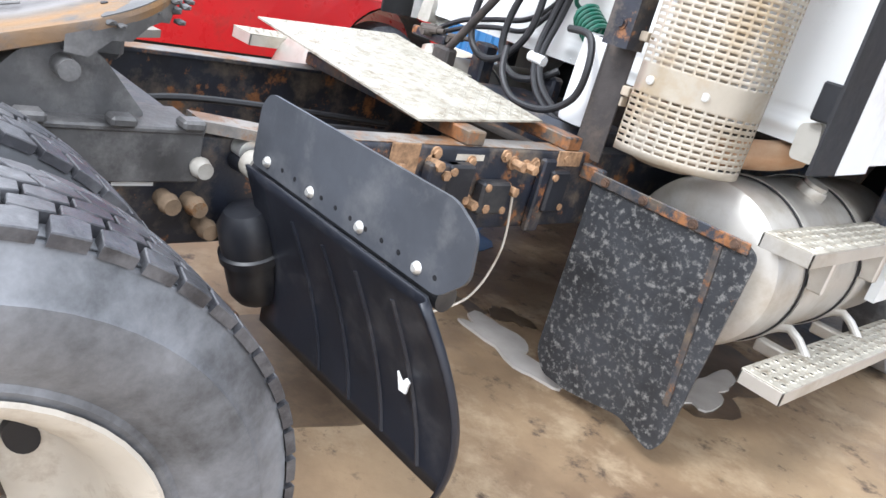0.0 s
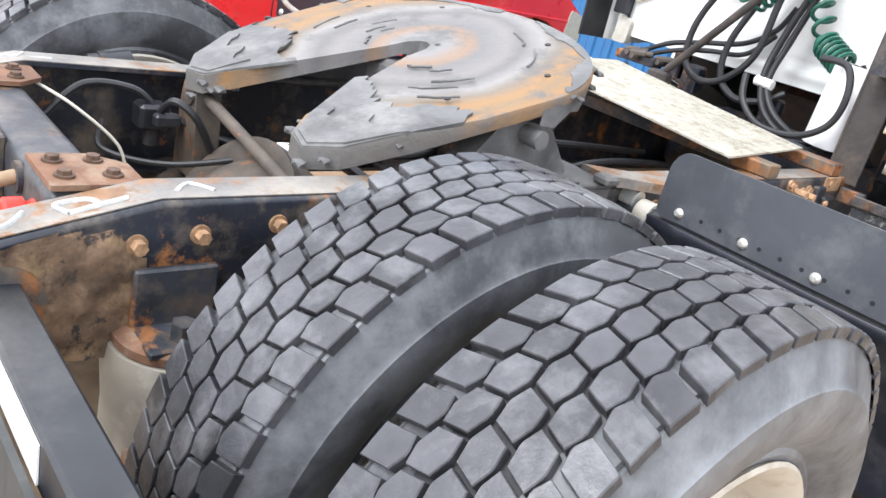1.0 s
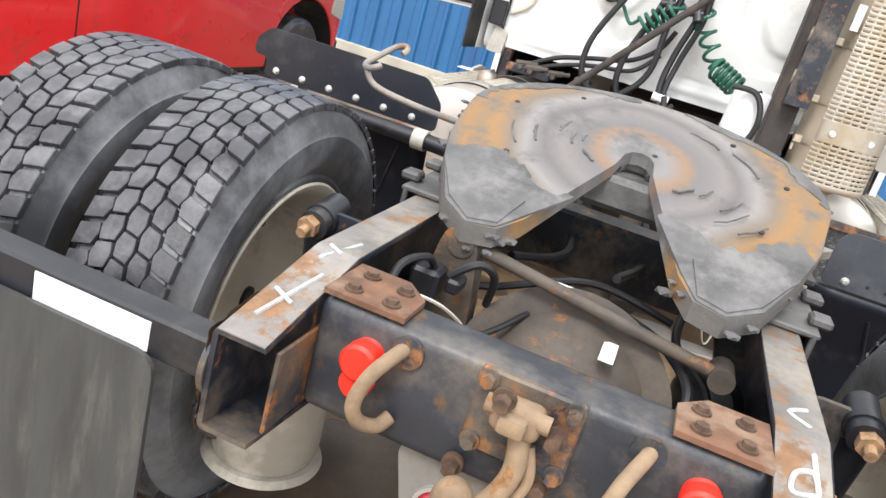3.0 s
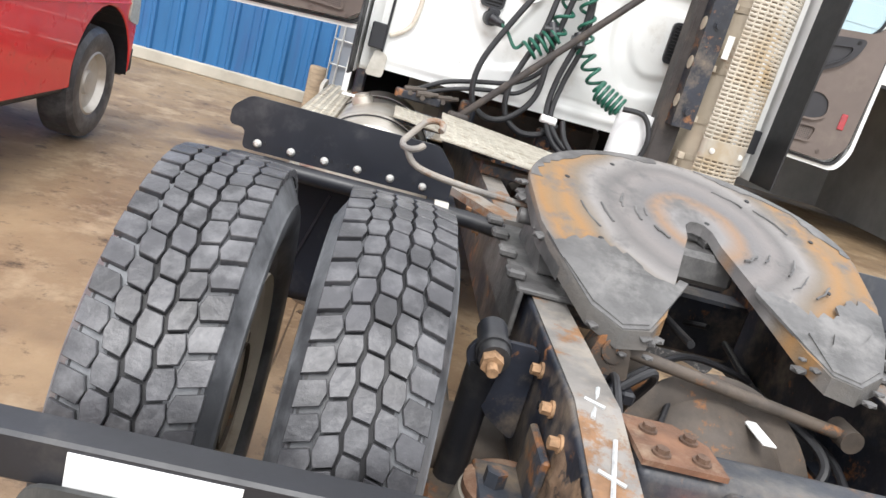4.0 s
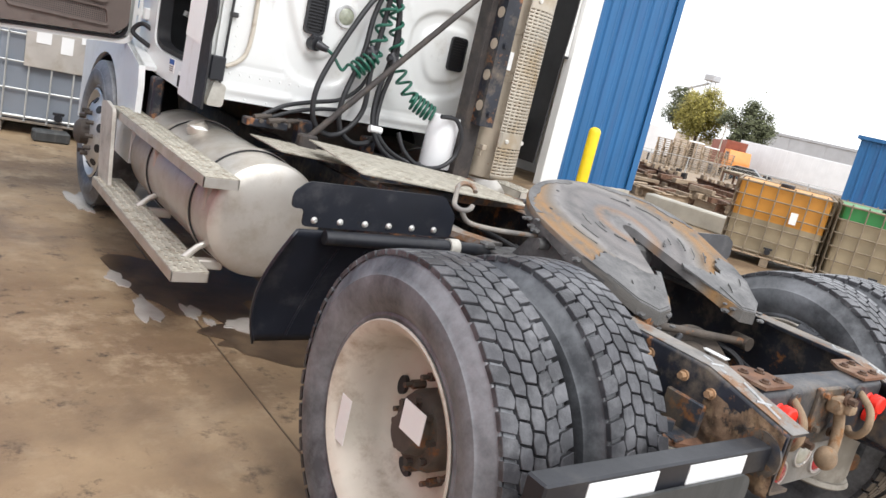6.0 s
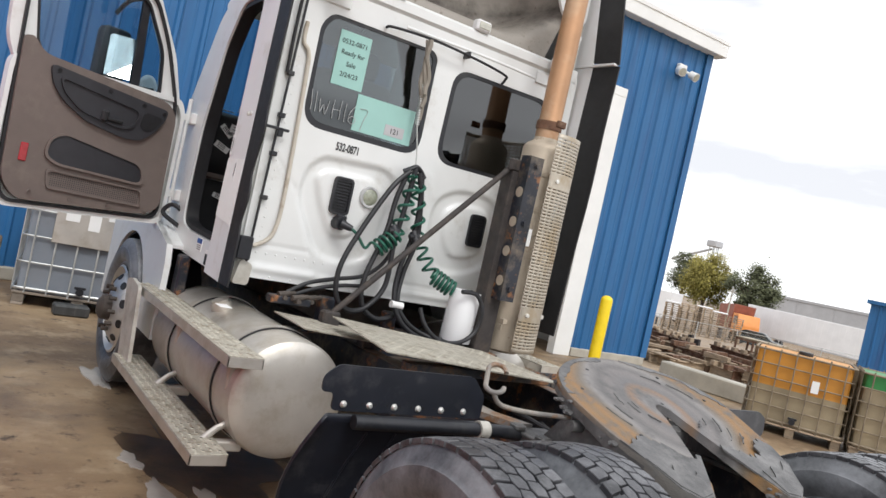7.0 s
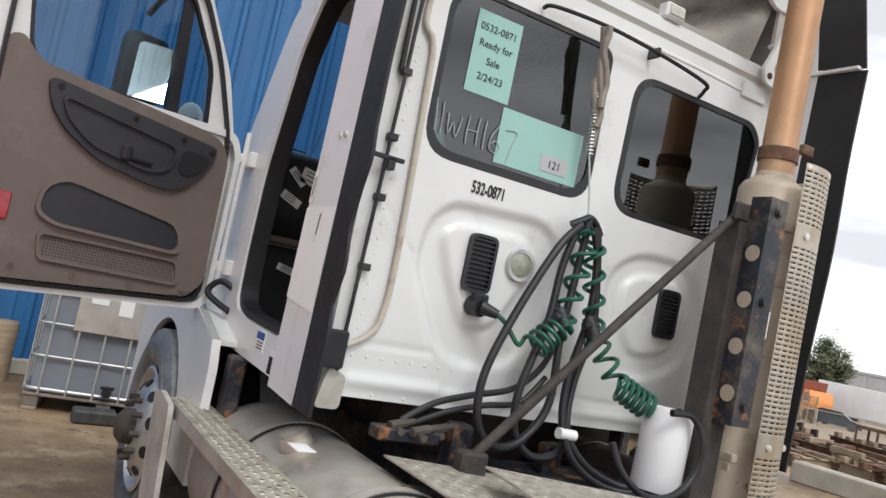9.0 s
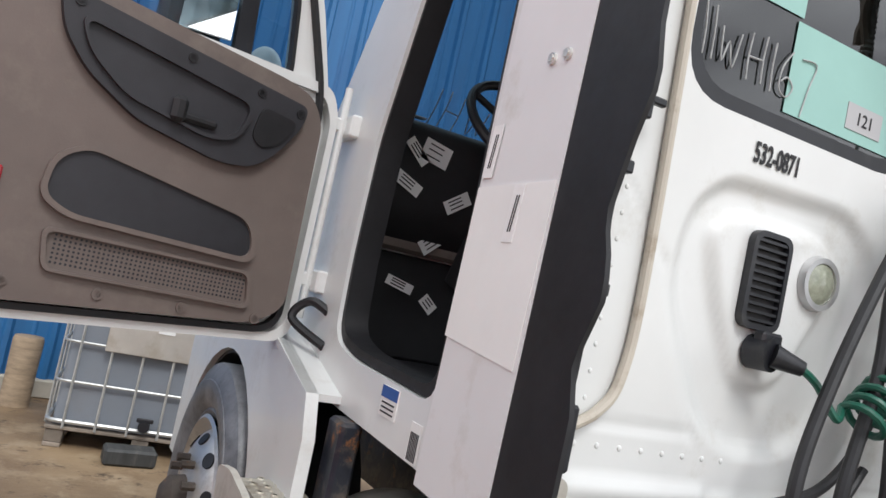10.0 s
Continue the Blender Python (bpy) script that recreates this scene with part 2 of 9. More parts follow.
    red_car=surface("red_car_paint", (0.72, 0.02, 0.025), 0.3, vary=0.08, scale=3, bump=0.0, dirt=(0.42, 0.05, 0.04), dirt_amount=0.25, coat=0.6),
    chrome=surface("dull_silver_trim", (0.6, 0.6, 0.6), 0.3, 0.7, vary=0.1, bump=0.0),
    blue_wall=surface("blue_steel_cladding", (0.02, 0.12, 0.29), 0.5, vary=0.12, scale=2, bump=0.03, dirt=(0.025, 0.09, 0.235), dirt_amount=0.35, dirt_scale=1.2, stretch=(3, 1, 0.35)),
    white_trim=surface("white_building_trim", (0.78, 0.78, 0.76), 0.5, vary=0.05, scale=2, bump=0.03),
    dark_room=surface("dim_workshop_wall", (0.48, 0.47, 0.45), 0.8, vary=0.2, scale=1.5, bump=0.05),
    concrete=surface("pale_concrete", (0.42, 0.39, 0.33), 0.85, vary=0.18, scale=3, bump=0.3, bump_scale=40),
    yellow=surface("yellow_bollard_paint", (0.86, 0.62, 0.01), 0.45, vary=0.08, scale=6, bump=0.03),
    wood=surface("weathered_timber", (0.33, 0.25, 0.17), 0.85, vary=0.3, scale=4, bump=0.3, random_vary=0.35, stretch=(2, 2, 8)),
    grey_wood=surface("grey_scrap_timber", (0.26, 0.22, 0.18), 0.9, vary=0.35, scale=4, bump=0.3, random_vary=0.4),
    cage=surface("galvanised_tube", (0.5, 0.51, 0.5), 0.4, 0.6, vary=0.15, scale=10, bump=0.05),
    cage_rusty=surface("dull_brown_tube", (0.25, 0.2, 0.14), 0.6, 0.3, vary=0.3, scale=10, bump=0.1),
    poly=surface("frosted_polyethylene", (0.21, 0.235, 0.27), 0.5, vary=0.1, scale=2, bump=0.03, dirt=(0.2, 0.21, 0.23), dirt_amount=0.4, dirt_scale=2),
    orange_poly=surface("orange_stained_polyethylene", (0.55, 0.24, 0.03), 0.5, vary=0.15, scale=2, bump=0.03),
    brown_poly=surface("murky_polyethylene", (0.30, 0.24, 0.15), 0.5, vary=0.25, scale=2, bump=0.03),
    green_poly=surface("green_liquid_polyethylene", (0.03, 0.2, 0.05), 0.5, vary=0.15, scale=2, bump=0.03),
    leaf=surface("green_foliage", (0.11, 0.12, 0.06), 0.8, vary=0.4, scale=3, bump=0.0, random_vary=0.45),
    yellow_leaf=surface("yellowing_foliage", (0.3, 0.26, 0.06), 0.8, vary=0.35, scale=3, bump=0.0, random_vary=0.4),
    bark=surface("tree_bark", (0.09, 0.065, 0.045), 0.9, vary=0.3, scale=5, bump=0.4),
    trailer=surface("white_trailer_skin", (0.78, 0.78, 0.78), 0.5, vary=0.05, scale=1, bump=0.0),
    grey_roof=surface("grey_far_cladding", (0.45, 0.45, 0.46), 0.6, vary=0.08, scale=0.6, bump=0.0),
    dark_car=surface("dark_car_paint", (0.03, 0.05, 0.06), 0.3, vary=0.1, bump=0.0, coat=0.5),
)


def tree_nodes(name):
    m = bpy.data.materials.new(name)
    m.use_nodes = True
    return m, m.node_tree, m.node_tree.nodes["Principled BSDF"]


def plate_material():
    """Top of the fifth wheel: arcs of bare grey, grease and orange rust about the throat."""
    m, t, b = tree_nodes("fifth_wheel_top")
    co = t.nodes.new("ShaderNodeTexCoord")
    mp = t.nodes.new("ShaderNodeMapping")
    mp.inputs["Location"].default_value = (0, -0.40, 0)
    mp.inputs["Scale"].default_value = (1, 1, 0)
    n = t.nodes.new("ShaderNodeTexNoise")
    n.inputs["Scale"].default_value = 3.5
    n.inputs["Detail"].default_value = 6
    ln = t.nodes.new("ShaderNodeVectorMath")
    ln.operation = "LENGTH"
    ad = t.nodes.new("ShaderNodeMath")
    ad.operation = "MULTIPLY_ADD"
    ad.inputs[1].default_value = 0.1
    cr = t.nodes.new("ShaderNodeValToRGB")
    e = cr.color_ramp.elements
    e[0].position, e[0].color = 0.05, (0.125, 0.121, 0.121, 1)
    e[1].position, e[1].color = 0.60, (0.116, 0.113, 0.107, 1)
    for p, c in ((0.12, (0.199, 0.191, 0.188)), (0.17, (0.224, 0.149, 0.100)), (0.2, (0.142, 0.137, 0.137)), (0.255, (0.183, 0.169, 0.163)), (0.29, (0.133, 0.126, 0.123)),
                 (0.335, (0.224, 0.212, 0.204)), (0.37, (0.166, 0.137, 0.107)), (0.41, (0.258, 0.149, 0.066)), (0.44, (0.199, 0.137, 0.083)), (0.475, (0.249, 0.142, 0.062)), (0.505, (0.142, 0.128, 0.116))):
        k = e.new(p)
        k.color = (*c, 1)
    n2 = t.nodes.new("ShaderNodeTexNoise")
    n2.inputs["Scale"].default_value = 8
    n2.inputs["Detail"].default_value = 8
    n2.inputs["Roughness"].default_value = 0.7
    mr = t.nodes.new("ShaderNodeMapRange")
    mr.inputs[1].default_value, mr.inputs[2].default_value = 0.53, 0.68
    mx = t.nodes.new("ShaderNodeMixRGB")
    mx.inputs[2].default_value = (0.116, 0.113, 0.111, 1)
    t.links.new(co.outputs["Object"], mp.inputs[0])
    t.links.new(mp.outputs[0], ln.inputs[0])
    t.links.new(co.outputs["Object"], n.inputs[0])
    t.links.new(n.outputs[0], ad.inputs[0])
    t.links.new(ln.outputs["Value"], ad.inputs[2])
    t.links.new(ad.outputs[0], cr.inputs[0])
    t.links.new(co.outputs["Object"], n2.inputs[0])
    t.links.new(n2.outputs[0], mr.inputs[0])
    t.links.new(mr.outputs[0], mx.inputs[0])
    t.links.new(cr.outputs[0], mx.inputs[1])
    t.links.new(mx.outputs[0], b.inputs["Base Color"])
    b.inputs["Specular IOR Level"].default_value = 0.2
    r2 = t.nodes.new("ShaderNodeMapRange")
    r2.inputs[3].default_value, r2.inputs[4].default_value = 0.42, 0.66
    t.links.new(n2.outputs[0], r2.inputs[0])
    t.links.new(r2.outputs[0], b.inputs["Roughness"])
    bp = t.nodes.new("ShaderNodeBump")
    bp.inputs["Strength"].default_value = 0.5
    bp.inputs["Distance"].default_value = 0.02
    t.links.new(n2.outputs[0], bp.inputs["Height"])
    t.links.new(bp.outputs[0], b.inputs["Normal"])
    return m


def ground_material():
    """Old oil-stained concrete, damp brown, with dry tan areas and wet patches."""
    m, t, b = tree_nodes("stained_wet_concrete")
    co = t.nodes.new("ShaderNodeTexCoord")

    def nz(sc, det=6, rg=0.62):
        n = t.nodes.new("ShaderNodeTexNoise")
        n.inputs["Scale"].default_value, n.inputs["Detail"].default_value, n.inputs["Roughness"].default_value = sc, det, rg
        t.links.new(co.outputs["Object"], n.inputs[0])
        return n.outputs[0]

    def rm(f, a, c):
        r = t.nodes.new("ShaderNodeMapRange")
        r.inputs[1].default_value, r.inputs[2].default_value = a, c
        t.links.new(f, r.inputs[0])
        return r.outputs[0]

    def mx(f, a, c):
        n = t.nodes.new("ShaderNodeMixRGB")
        t.links.new(f, n.inputs[0])
        for k, v in ((1, a), (2, c)):
            if isinstance(v, tuple):
                n.inputs[k].default_value = (*v, 1)
            else:
                t.links.new(v, n.inputs[k])
        return n.outputs[0]
    wet = rm(nz(0.75, 5), 0.53, 0.68)
    c = mx(rm(nz(0.9), 0.38, 0.64), (0.17, 0.11, 0.062), (0.33, 0.235, 0.137))
    c = mx(rm(nz(3.3, 8, 0.7), 0.5, 0.66), c, (0.37, 0.28, 0.178))
    c = mx(rm(nz(7.0, 8, 0.75), 0.56, 0.66), c, (0.07, 0.046, 0.03))
    c = mx(wet, c, mx(rm(nz(2.1), 0.4, 0.6), (0.115, 0.078, 0.05), (0.185, 0.125, 0.076)))
    t.links.new(c, b.inputs["Base Color"])
    rr = t.nodes.new("ShaderNodeMapRange")
    rr.inputs[3].default_value, rr.inputs[4].default_value = 0.6, 0.4
    t.links.new(wet, rr.inputs[0])
    t.links.new(rr.outputs[0], b.inputs["Roughness"])
    bp = t.nodes.new("ShaderNodeBump")
    bp.inputs["Strength"].default_value = 0.35
    bp.inputs["Distance"].default_value = 0.01
    t.links.new(nz(26, 8, 0.7), bp.inputs["Height"])
    t.links.new(bp.outputs[0], b.inputs["Normal"])
    return m


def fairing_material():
    """Grey-brown raw inside of a roof fairing, darker in a ragged band along the fold."""
    m, t, b = tree_nodes("banded_raw_fibreglass")
    co = t.nodes.new("ShaderNodeTexCoord")

    def nz(sc, det=6):
        n = t.nodes.new("ShaderNodeTexNoise")
        n.inputs["Scale"].default_value, n.inputs["Detail"].default_value, n.inputs["Roughness"].default_value = sc, det, 0.65
        t.links.new(co.outputs["Object"], n.inputs[0])
        return n.outputs[0]

    def mth(op, a, c, d=None):
        n = t.nodes.new("ShaderNodeMath")
        n.operation = op
        for k, v in enumerate((a, c, d)):
            if v is None:
                continue
            if isinstance(v, (int, float)):
                n.inputs[k].default_value = v
            else:
                t.links.new(v, n.inputs[k])
        return n.outputs[0]

    def mix(f, a, c):
        n = t.nodes.new("ShaderNodeMixRGB")
        t.links.new(f, n.inputs[0])
        for k, v in ((1, a), (2, c)):
            if isinstance(v, tuple):
                n.inputs[k].default_value = (*v, 1)
            else:
                t.links.new(v, n.inputs[k])
        return n.outputs[0]
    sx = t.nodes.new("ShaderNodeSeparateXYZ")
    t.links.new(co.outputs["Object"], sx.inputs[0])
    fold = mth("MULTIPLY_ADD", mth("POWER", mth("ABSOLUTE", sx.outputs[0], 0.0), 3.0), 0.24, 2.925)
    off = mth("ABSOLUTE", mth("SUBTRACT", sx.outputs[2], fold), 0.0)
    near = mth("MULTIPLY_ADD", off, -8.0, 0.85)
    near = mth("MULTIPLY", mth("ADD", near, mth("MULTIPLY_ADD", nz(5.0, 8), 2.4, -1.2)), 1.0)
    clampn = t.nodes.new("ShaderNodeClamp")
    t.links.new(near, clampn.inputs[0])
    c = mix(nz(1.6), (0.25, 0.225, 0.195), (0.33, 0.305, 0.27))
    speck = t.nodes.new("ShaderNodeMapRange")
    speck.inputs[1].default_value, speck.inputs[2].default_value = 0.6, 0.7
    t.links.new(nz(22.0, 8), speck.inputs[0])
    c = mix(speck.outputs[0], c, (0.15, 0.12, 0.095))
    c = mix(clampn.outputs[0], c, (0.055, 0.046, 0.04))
    t.links.new(c, b.inputs["Base Color"])
    b.inputs["Roughness"].default_value = 0.7
    bp = t.nodes.new("ShaderNodeBump")
    bp.inputs["Strength"].default_value = 0.25
    bp.inputs["Distance"].default_value = 0.01
    t.links.new(nz(30.0), bp.inputs["Height"])
    t.links.new(bp.outputs[0], b.inputs["Normal"])
    return m


M["rust_red"] = surface("rust_red_paint", (0.25, 0.075, 0.045), 0.6, vary=0.2, scale=2, bump=0.05)
M["orange_paint"] = surface("orange_cab_paint", (0.7, 0.26, 0.06), 0.5, vary=0.1, scale=2, bump=0.0)
M["raw_fairing"] = fairing_material()
M["plate"] = plate_material()
M["ground"] = ground_material()
M["puddle"] = surface("pale_wet_film", (0.46, 0.43, 0.39), 0.14, vary=0.15, scale=5, bump=0.03)
M["oil_and_shade"] = surface("dark_oil_and_shade", (0.08, 0.055, 0.036), 0.34, vary=0.45, scale=4, bump=0.15, bump_scale=30, dirt=(0.15, 0.105, 0.065), dirt_amount=0.5, dirt_scale=5)


# ---- building blocks ----
def thing(name, label, category, group="", kind="", at=(0, 0, 0)):
    ob = new(name)
    ob.location = at
    ob.empty_display_size = 0.2
    return tagged(ob, label, category, group, kind)


def part(name, bm, material, parent=None, label="", smooth=True, angle=35):
    me = bpy.data.meshes.new(name)
    bmesh.ops.recalc_face_normals(bm, faces=bm.faces)
    if smooth:
        lim = math.cos(radians(angle))
        for f in bm.faces:
            f.smooth = True
        for e in bm.edges:
            if len(e.link_faces) == 2 and e.link_faces[0].normal.dot(e.link_faces[1].normal) < lim:
                e.smooth = False
    bm.to_mesh(me)
    bm.free()
    me.materials.append(material)
    ob = new(name, me)
    if parent is not None:
        ob.parent = parent
        ob.matrix_parent_inverse = Matrix.Identity(4)
    if label:
        ob["label"] = label
    return ob


def box(bm, a, b, bevel=0.0, m=None, seg=1):
    lo = [min(a[i], b[i]) for i in range(3)]
    hi = [max(a[i], b[i]) for i in range(3)]
    r = bmesh.ops.create_cube(bm, size=1)
    vs = r["verts"]
    for v in vs:
        v.co = Vector([lo[i] + (hi[i] - lo[i]) * (v.co[i] + 0.5) for i in range(3)])
    if bevel:
        es = list({e for v in vs for e in v.link_edges})
        out = bmesh.ops.bevel(bm, geom=es, offset=min(bevel, 0.45 * min(hi[i] - lo[i] for i in range(3))), segments=seg, affect="EDGES", profile=0.5)
        vs = list({v for f in out["faces"] for v in f.verts} | {v for v in vs if v.is_valid})
    if m is not None:
        bmesh.ops.transform(bm, matrix=m, verts=[v for v in vs if v.is_valid])
    return vs


def B(*boxes, bevel=0.0):
    bm = bmesh.new()
    for a, b in boxes:
        box(bm, a, b, bevel)
    return bm


def rod(bm, p0, p1, r, seg=16, r2=None):
    p0, p1 = Vector(p0), Vector(p1)
    d = p1 - p0
    m = Matrix.Translation((p0 + p1) / 2) @ Vector((0, 0, 1)).rotation_difference(d).to_matrix().to_4x4()
    return bmesh.ops.create_cone(bm, cap_ends=True, segments=seg, radius1=r, radius2=r if r2 is None else r2, depth=d.length, matrix=m)["verts"]


def R(p0, p1, r, seg=16, r2=None):
    bm = bmesh.new()
    rod(bm, p0, p1, r, seg, r2)
    return bm


def lathe(bm, profile, m, seg=48, closed=False):
    """Turn (radius, height) pairs about local z."""
    rings = []
    for r, h in profile:
        rings.append([bm.verts.new(m @ Vector((r * math.cos(2 * math.pi * k / seg), r * math.sin(2 * math.pi * k / seg), h))) for k in range(seg)])
    pairs = list(zip(rings, rings[1:])) + ([(rings[-1], rings[0])] if closed else [])
    for a, b in pairs:
        for k in range(seg):
            bm.faces.new((a[k], a[(k + 1) % seg], b[(k + 1) % seg], b[k]))
    return bm


def smooth_path(pts, n=8):
    pts = [Vector(p) for p in pts]
    out = []
    for i in range(len(pts) - 1):
        p0, p1, p2, p3 = pts[max(i - 1, 0)], pts[i], pts[i + 1], pts[min(i + 2, len(pts) - 1)]
        for k in range(n):
            t = k / n
            out.append(0.5 * ((2 * p1) + (p2 - p0) * t + (2 * p0 - 5 * p1 + 4 * p2 - p3) * t * t + (3 * p1 - p0 - 3 * p2 + p3) * t ** 3))
    out.append(pts[-1])
    return out


def tube(bm, pts, r, seg=8, n=8, raw=False):
    path = [Vector(p) for p in pts] if raw else smooth_path(pts, n)
    prev, nrm = None, None
    for i, p in enumerate(path):
        d = (path[min(i + 1, len(path) - 1)] - path[max(i - 1, 0)]).normalized()
        if nrm is None:
            nrm = d.orthogonal().normalized()
        else:
            nrm = (nrm - d * nrm.dot(d))
            nrm = nrm.normalized() if nrm.length > 1e-6 else d.orthogonal().normalized()
        bn = d.cross(nrm)
        ring = [bm.verts.new(p + r * (math.cos(2 * math.pi * k / seg) * nrm + math.sin(2 * math.pi * k / seg) * bn)) for k in range(seg)]
        if prev:
            for k in range(seg):
                bm.faces.new((prev[k], prev[(k + 1) % seg], ring[(k + 1) % seg], ring[k]))
        else:
            bm.faces.new(ring[::-1])
        prev = ring
    bm.faces.new(prev)
    return bm


def T(pts, r, seg=8, n=8):
    return tube(bmesh.new(), pts, r, seg, n)


def coil(p0, p1, radius, turns, squash=None, per=14):
    """Points of a helix from p0 to p1; squash bends the pitch towards the end."""
    p0, p1 = Vector(p0), Vector(p1)
    d = (p1 - p0)
    u = d.orthogonal().normalized()
    v = d.normalized().cross(u)
    out = []
    for i in range(int(turns * per) + 1):
        f = i / (turns * per)
        g = f ** squash if squash else f
        a = 2 * math.pi * turns * f
        out.append(p0 + d * g + radius * (math.cos(a) * u + math.sin(a) * v))
    return out


def rounded(pts, r=0.03, n=5):
    """Round the corners of a 2D polygon."""
    out = []
    L = len(pts)
    for i in range(L):
        p, a, b = Vector(pts[i]), Vector(pts[i - 1]), Vector(pts[(i + 1) % L])
        rr = min(r, 0.45 * (p - a).length, 0.45 * (p - b).length)
        s, e = p + (a - p).normalized() * rr, p + (b - p).normalized() * rr
        for k in range(n + 1):
            t = k / n
            out.append(tuple((1 - t) ** 2 * s + 2 * t * (1 - t) * p + t * t * e))
    return out


def prism(bm, poly, put):
    """A solid between two copies of a 2D polygon; put(u, v, side) gives the place, side 0 or 1."""
    a = [bm.verts.new(put(u, v, 0)) for u, v in poly]
    b = [bm.verts.new(put(u, v, 1)) for u, v in poly]
    bm.faces.new(a)
    bm.faces.new(b[::-1])
    for i in range(len(a)):
        j = (i + 1) % len(a)
        bm.faces.new((a[j], a[i], b[i], b[j]))
    return bm


def slab(poly, axis, d0, d1, bm=None):
    """Polygon in the two other axes, thick along axis."""
    bm = bm or bmesh.new()
    put = {"x": lambda u, v, s: (d1 if s else d0, u, v), "y": lambda u, v, s: (u, d1 if s else d0, v), "z": lambda u, v, s: (u, v, d1 if s else d0)}[axis]
    return prism(bm, poly, put)


def ring_frame(outer, inner, axis, d0, d1, bm=None):
    """A frame between two polygons with the same number of points."""
    bm = bm or bmesh.new()
    put = {"x": lambda p, d: (d, *p), "y": lambda p, d: (p[0], d, p[1]), "z": lambda p, d: (*p, d)}[axis]
    v = [[bm.verts.new(put(p, d)) for p in poly] for poly, d in ((outer, d0), (inner, d0), (inner, d1), (outer, d1))]
    n = len(outer)
    for k in range(4):
        for i in range(n):
            j = (i + 1) % n
            bm.faces.new((v[k][i], v[k][j], v[(k + 1) % 4][j], v[(k + 1) % 4][i]))
    return bm


def lettering(text, size, m, material, parent, name="lettering", bold=0.0):
    cu = bpy.data.curves.new(name, "FONT")
    cu.body, cu.size, cu.extrude, cu.offset = text, size, 0.0005, bold
    cu.align_x, cu.align_y = "CENTER", "CENTER"
    ob = bpy.data.objects.new(name, cu)
    scene.collection.objects.link(ob)
    bpy.context.view_layer.update()
    me = bpy.data.meshes.new_from_object(ob.evaluated_get(bpy.context.evaluated_depsgraph_get()))
    bpy.data.objects.remove(ob)
    me.transform(m)
    me.materials.clear()
    me.materials.append(material)
    o = new(name, me)
    o.parent = parent
    return o


def hexbolt(bm, p, axis, r=0.014, h=0.012):
    a = Vector(axis).normalized()
    p = Vector(p)
    rod(bm, p - a * 0.004, p + a * 0.004, r * 1.45, 14)
    rod(bm, p, p + a * h, r, 6)


def bolts(points, axis, material, parent, name="bolt", r=0.014, h=0.014):
    for p in points:
        bm = bmesh.new()
        hexbolt(bm, p, axis, r, h)
        part(name, bm, material, parent)


# ---- ground ----
def fall(x, y):
    """Height of the ground: level round the truck, falling gently away to the far yard."""
    return -0.047 * min(max(0.45 * x + 0.9 * y - 12.6, 0.0), 75.0)


ticks = [-400, -150, -60, -30, -14, -6, 0, 4, 7, 9, 11, 13, 15, 18, 22, 27, 33, 40, 48, 56, 64, 72, 80, 90, 105, 150, 400]
gb = bmesh.new()
grid = [[gb.verts.new((x, y, fall(x, y))) for x in ticks] for y in ticks]
for ra, rb in zip(grid, grid[1:]):
    for k in range(len(ticks) - 1):
        gb.faces.new((ra[k], ra[k + 1], rb[k + 1], rb[k]))
tagged(part("ground", gb, M["ground"]), "oil-stained damp brown concrete yard with worn tan patches", "ground", kind="structure")


def puddle(name, cx, cy, rx, ry, seed, material, label):
    rnd = random.Random(seed)
    ph = [rnd.uniform(0, 6.28) for _ in range(4)]
    pts = []
    for k in range(40):
        a = 2 * math.pi * k / 40
        w = 1 + 0.28 * math.sin(2 * a + ph[0]) + 0.2 * math.sin(3 * a + ph[1]) + 0.13 * math.sin(5 * a + ph[2]) + 0.08 * math.sin(9 * a + ph[3])
        pts.append((cx + rx * w * math.cos(a), cy + ry * w * math.sin(a)))
    return tagged(part(name, slab(pts, "z", 0.0, 0.002 + 0.0009 * seed), material), label, "puddle", kind="stuff")


PALE, OIL_AND_SHADE = "thin pale puddle drying on the concrete beside the tank", "dark wet oil stain, its colour also giving the shade under the truck"
for seed, (x, y, rx, ry) in enumerate(((-1.205, 2.1, 0.045, 0.2), (-1.0, 2.07, 0.035, 0.11), (-1.25, 2.53, 0.05, 0.1), (-0.8, 1.89, 0.1, 0.07), (-0.95, 1.93, 0.02, 0.05), (-1.15, 4.1, 0.07, 0.3), (0.3, 2.09, 0.24, 0.09), (0.83, 2.72, 0.08, 0.2)), 3):
    puddle("puddle", x, y, rx, ry, seed, M["puddle"], PALE)
# the last three, under the chassis, put its shade into the stain colour
for seed, (x, y, rx, ry) in enumerate(((-0.86, 2.45, 0.3, 0.6), (-0.72, 1.72, 0.34, 0.2), (0.75, 2.75, 0.26, 0.4), (0.12, 2.3, 0.1, 0.06), (0.02, 2.17, 0.09, 0.05), (-0.45, -0.25, 0.62, 0.45), (0.35, -0.2, 0.6, 0.4), (0.0, 0.9, 0.5, 0.6)), 12):
    puddle("wet_patch", x, y, rx, ry, 0.25 * seed - 2.6, M["oil_and_shade"], OIL_AND_SHADE)
jb = bmesh.new()
box(jb, (-1.01, -6, -0.01), (-1.004, 3.2, 0.003))
tagged(part("floor_joint", jb, M["oil_and_shade"]), "dark filled joint between concrete slabs", "joint", kind="structure")

# ---- the tractor unit ----
truck = thing("semi_truck", "white day-cab tractor unit with bare rear chassis, standing on wet concrete", "truck")
RT = 0.82


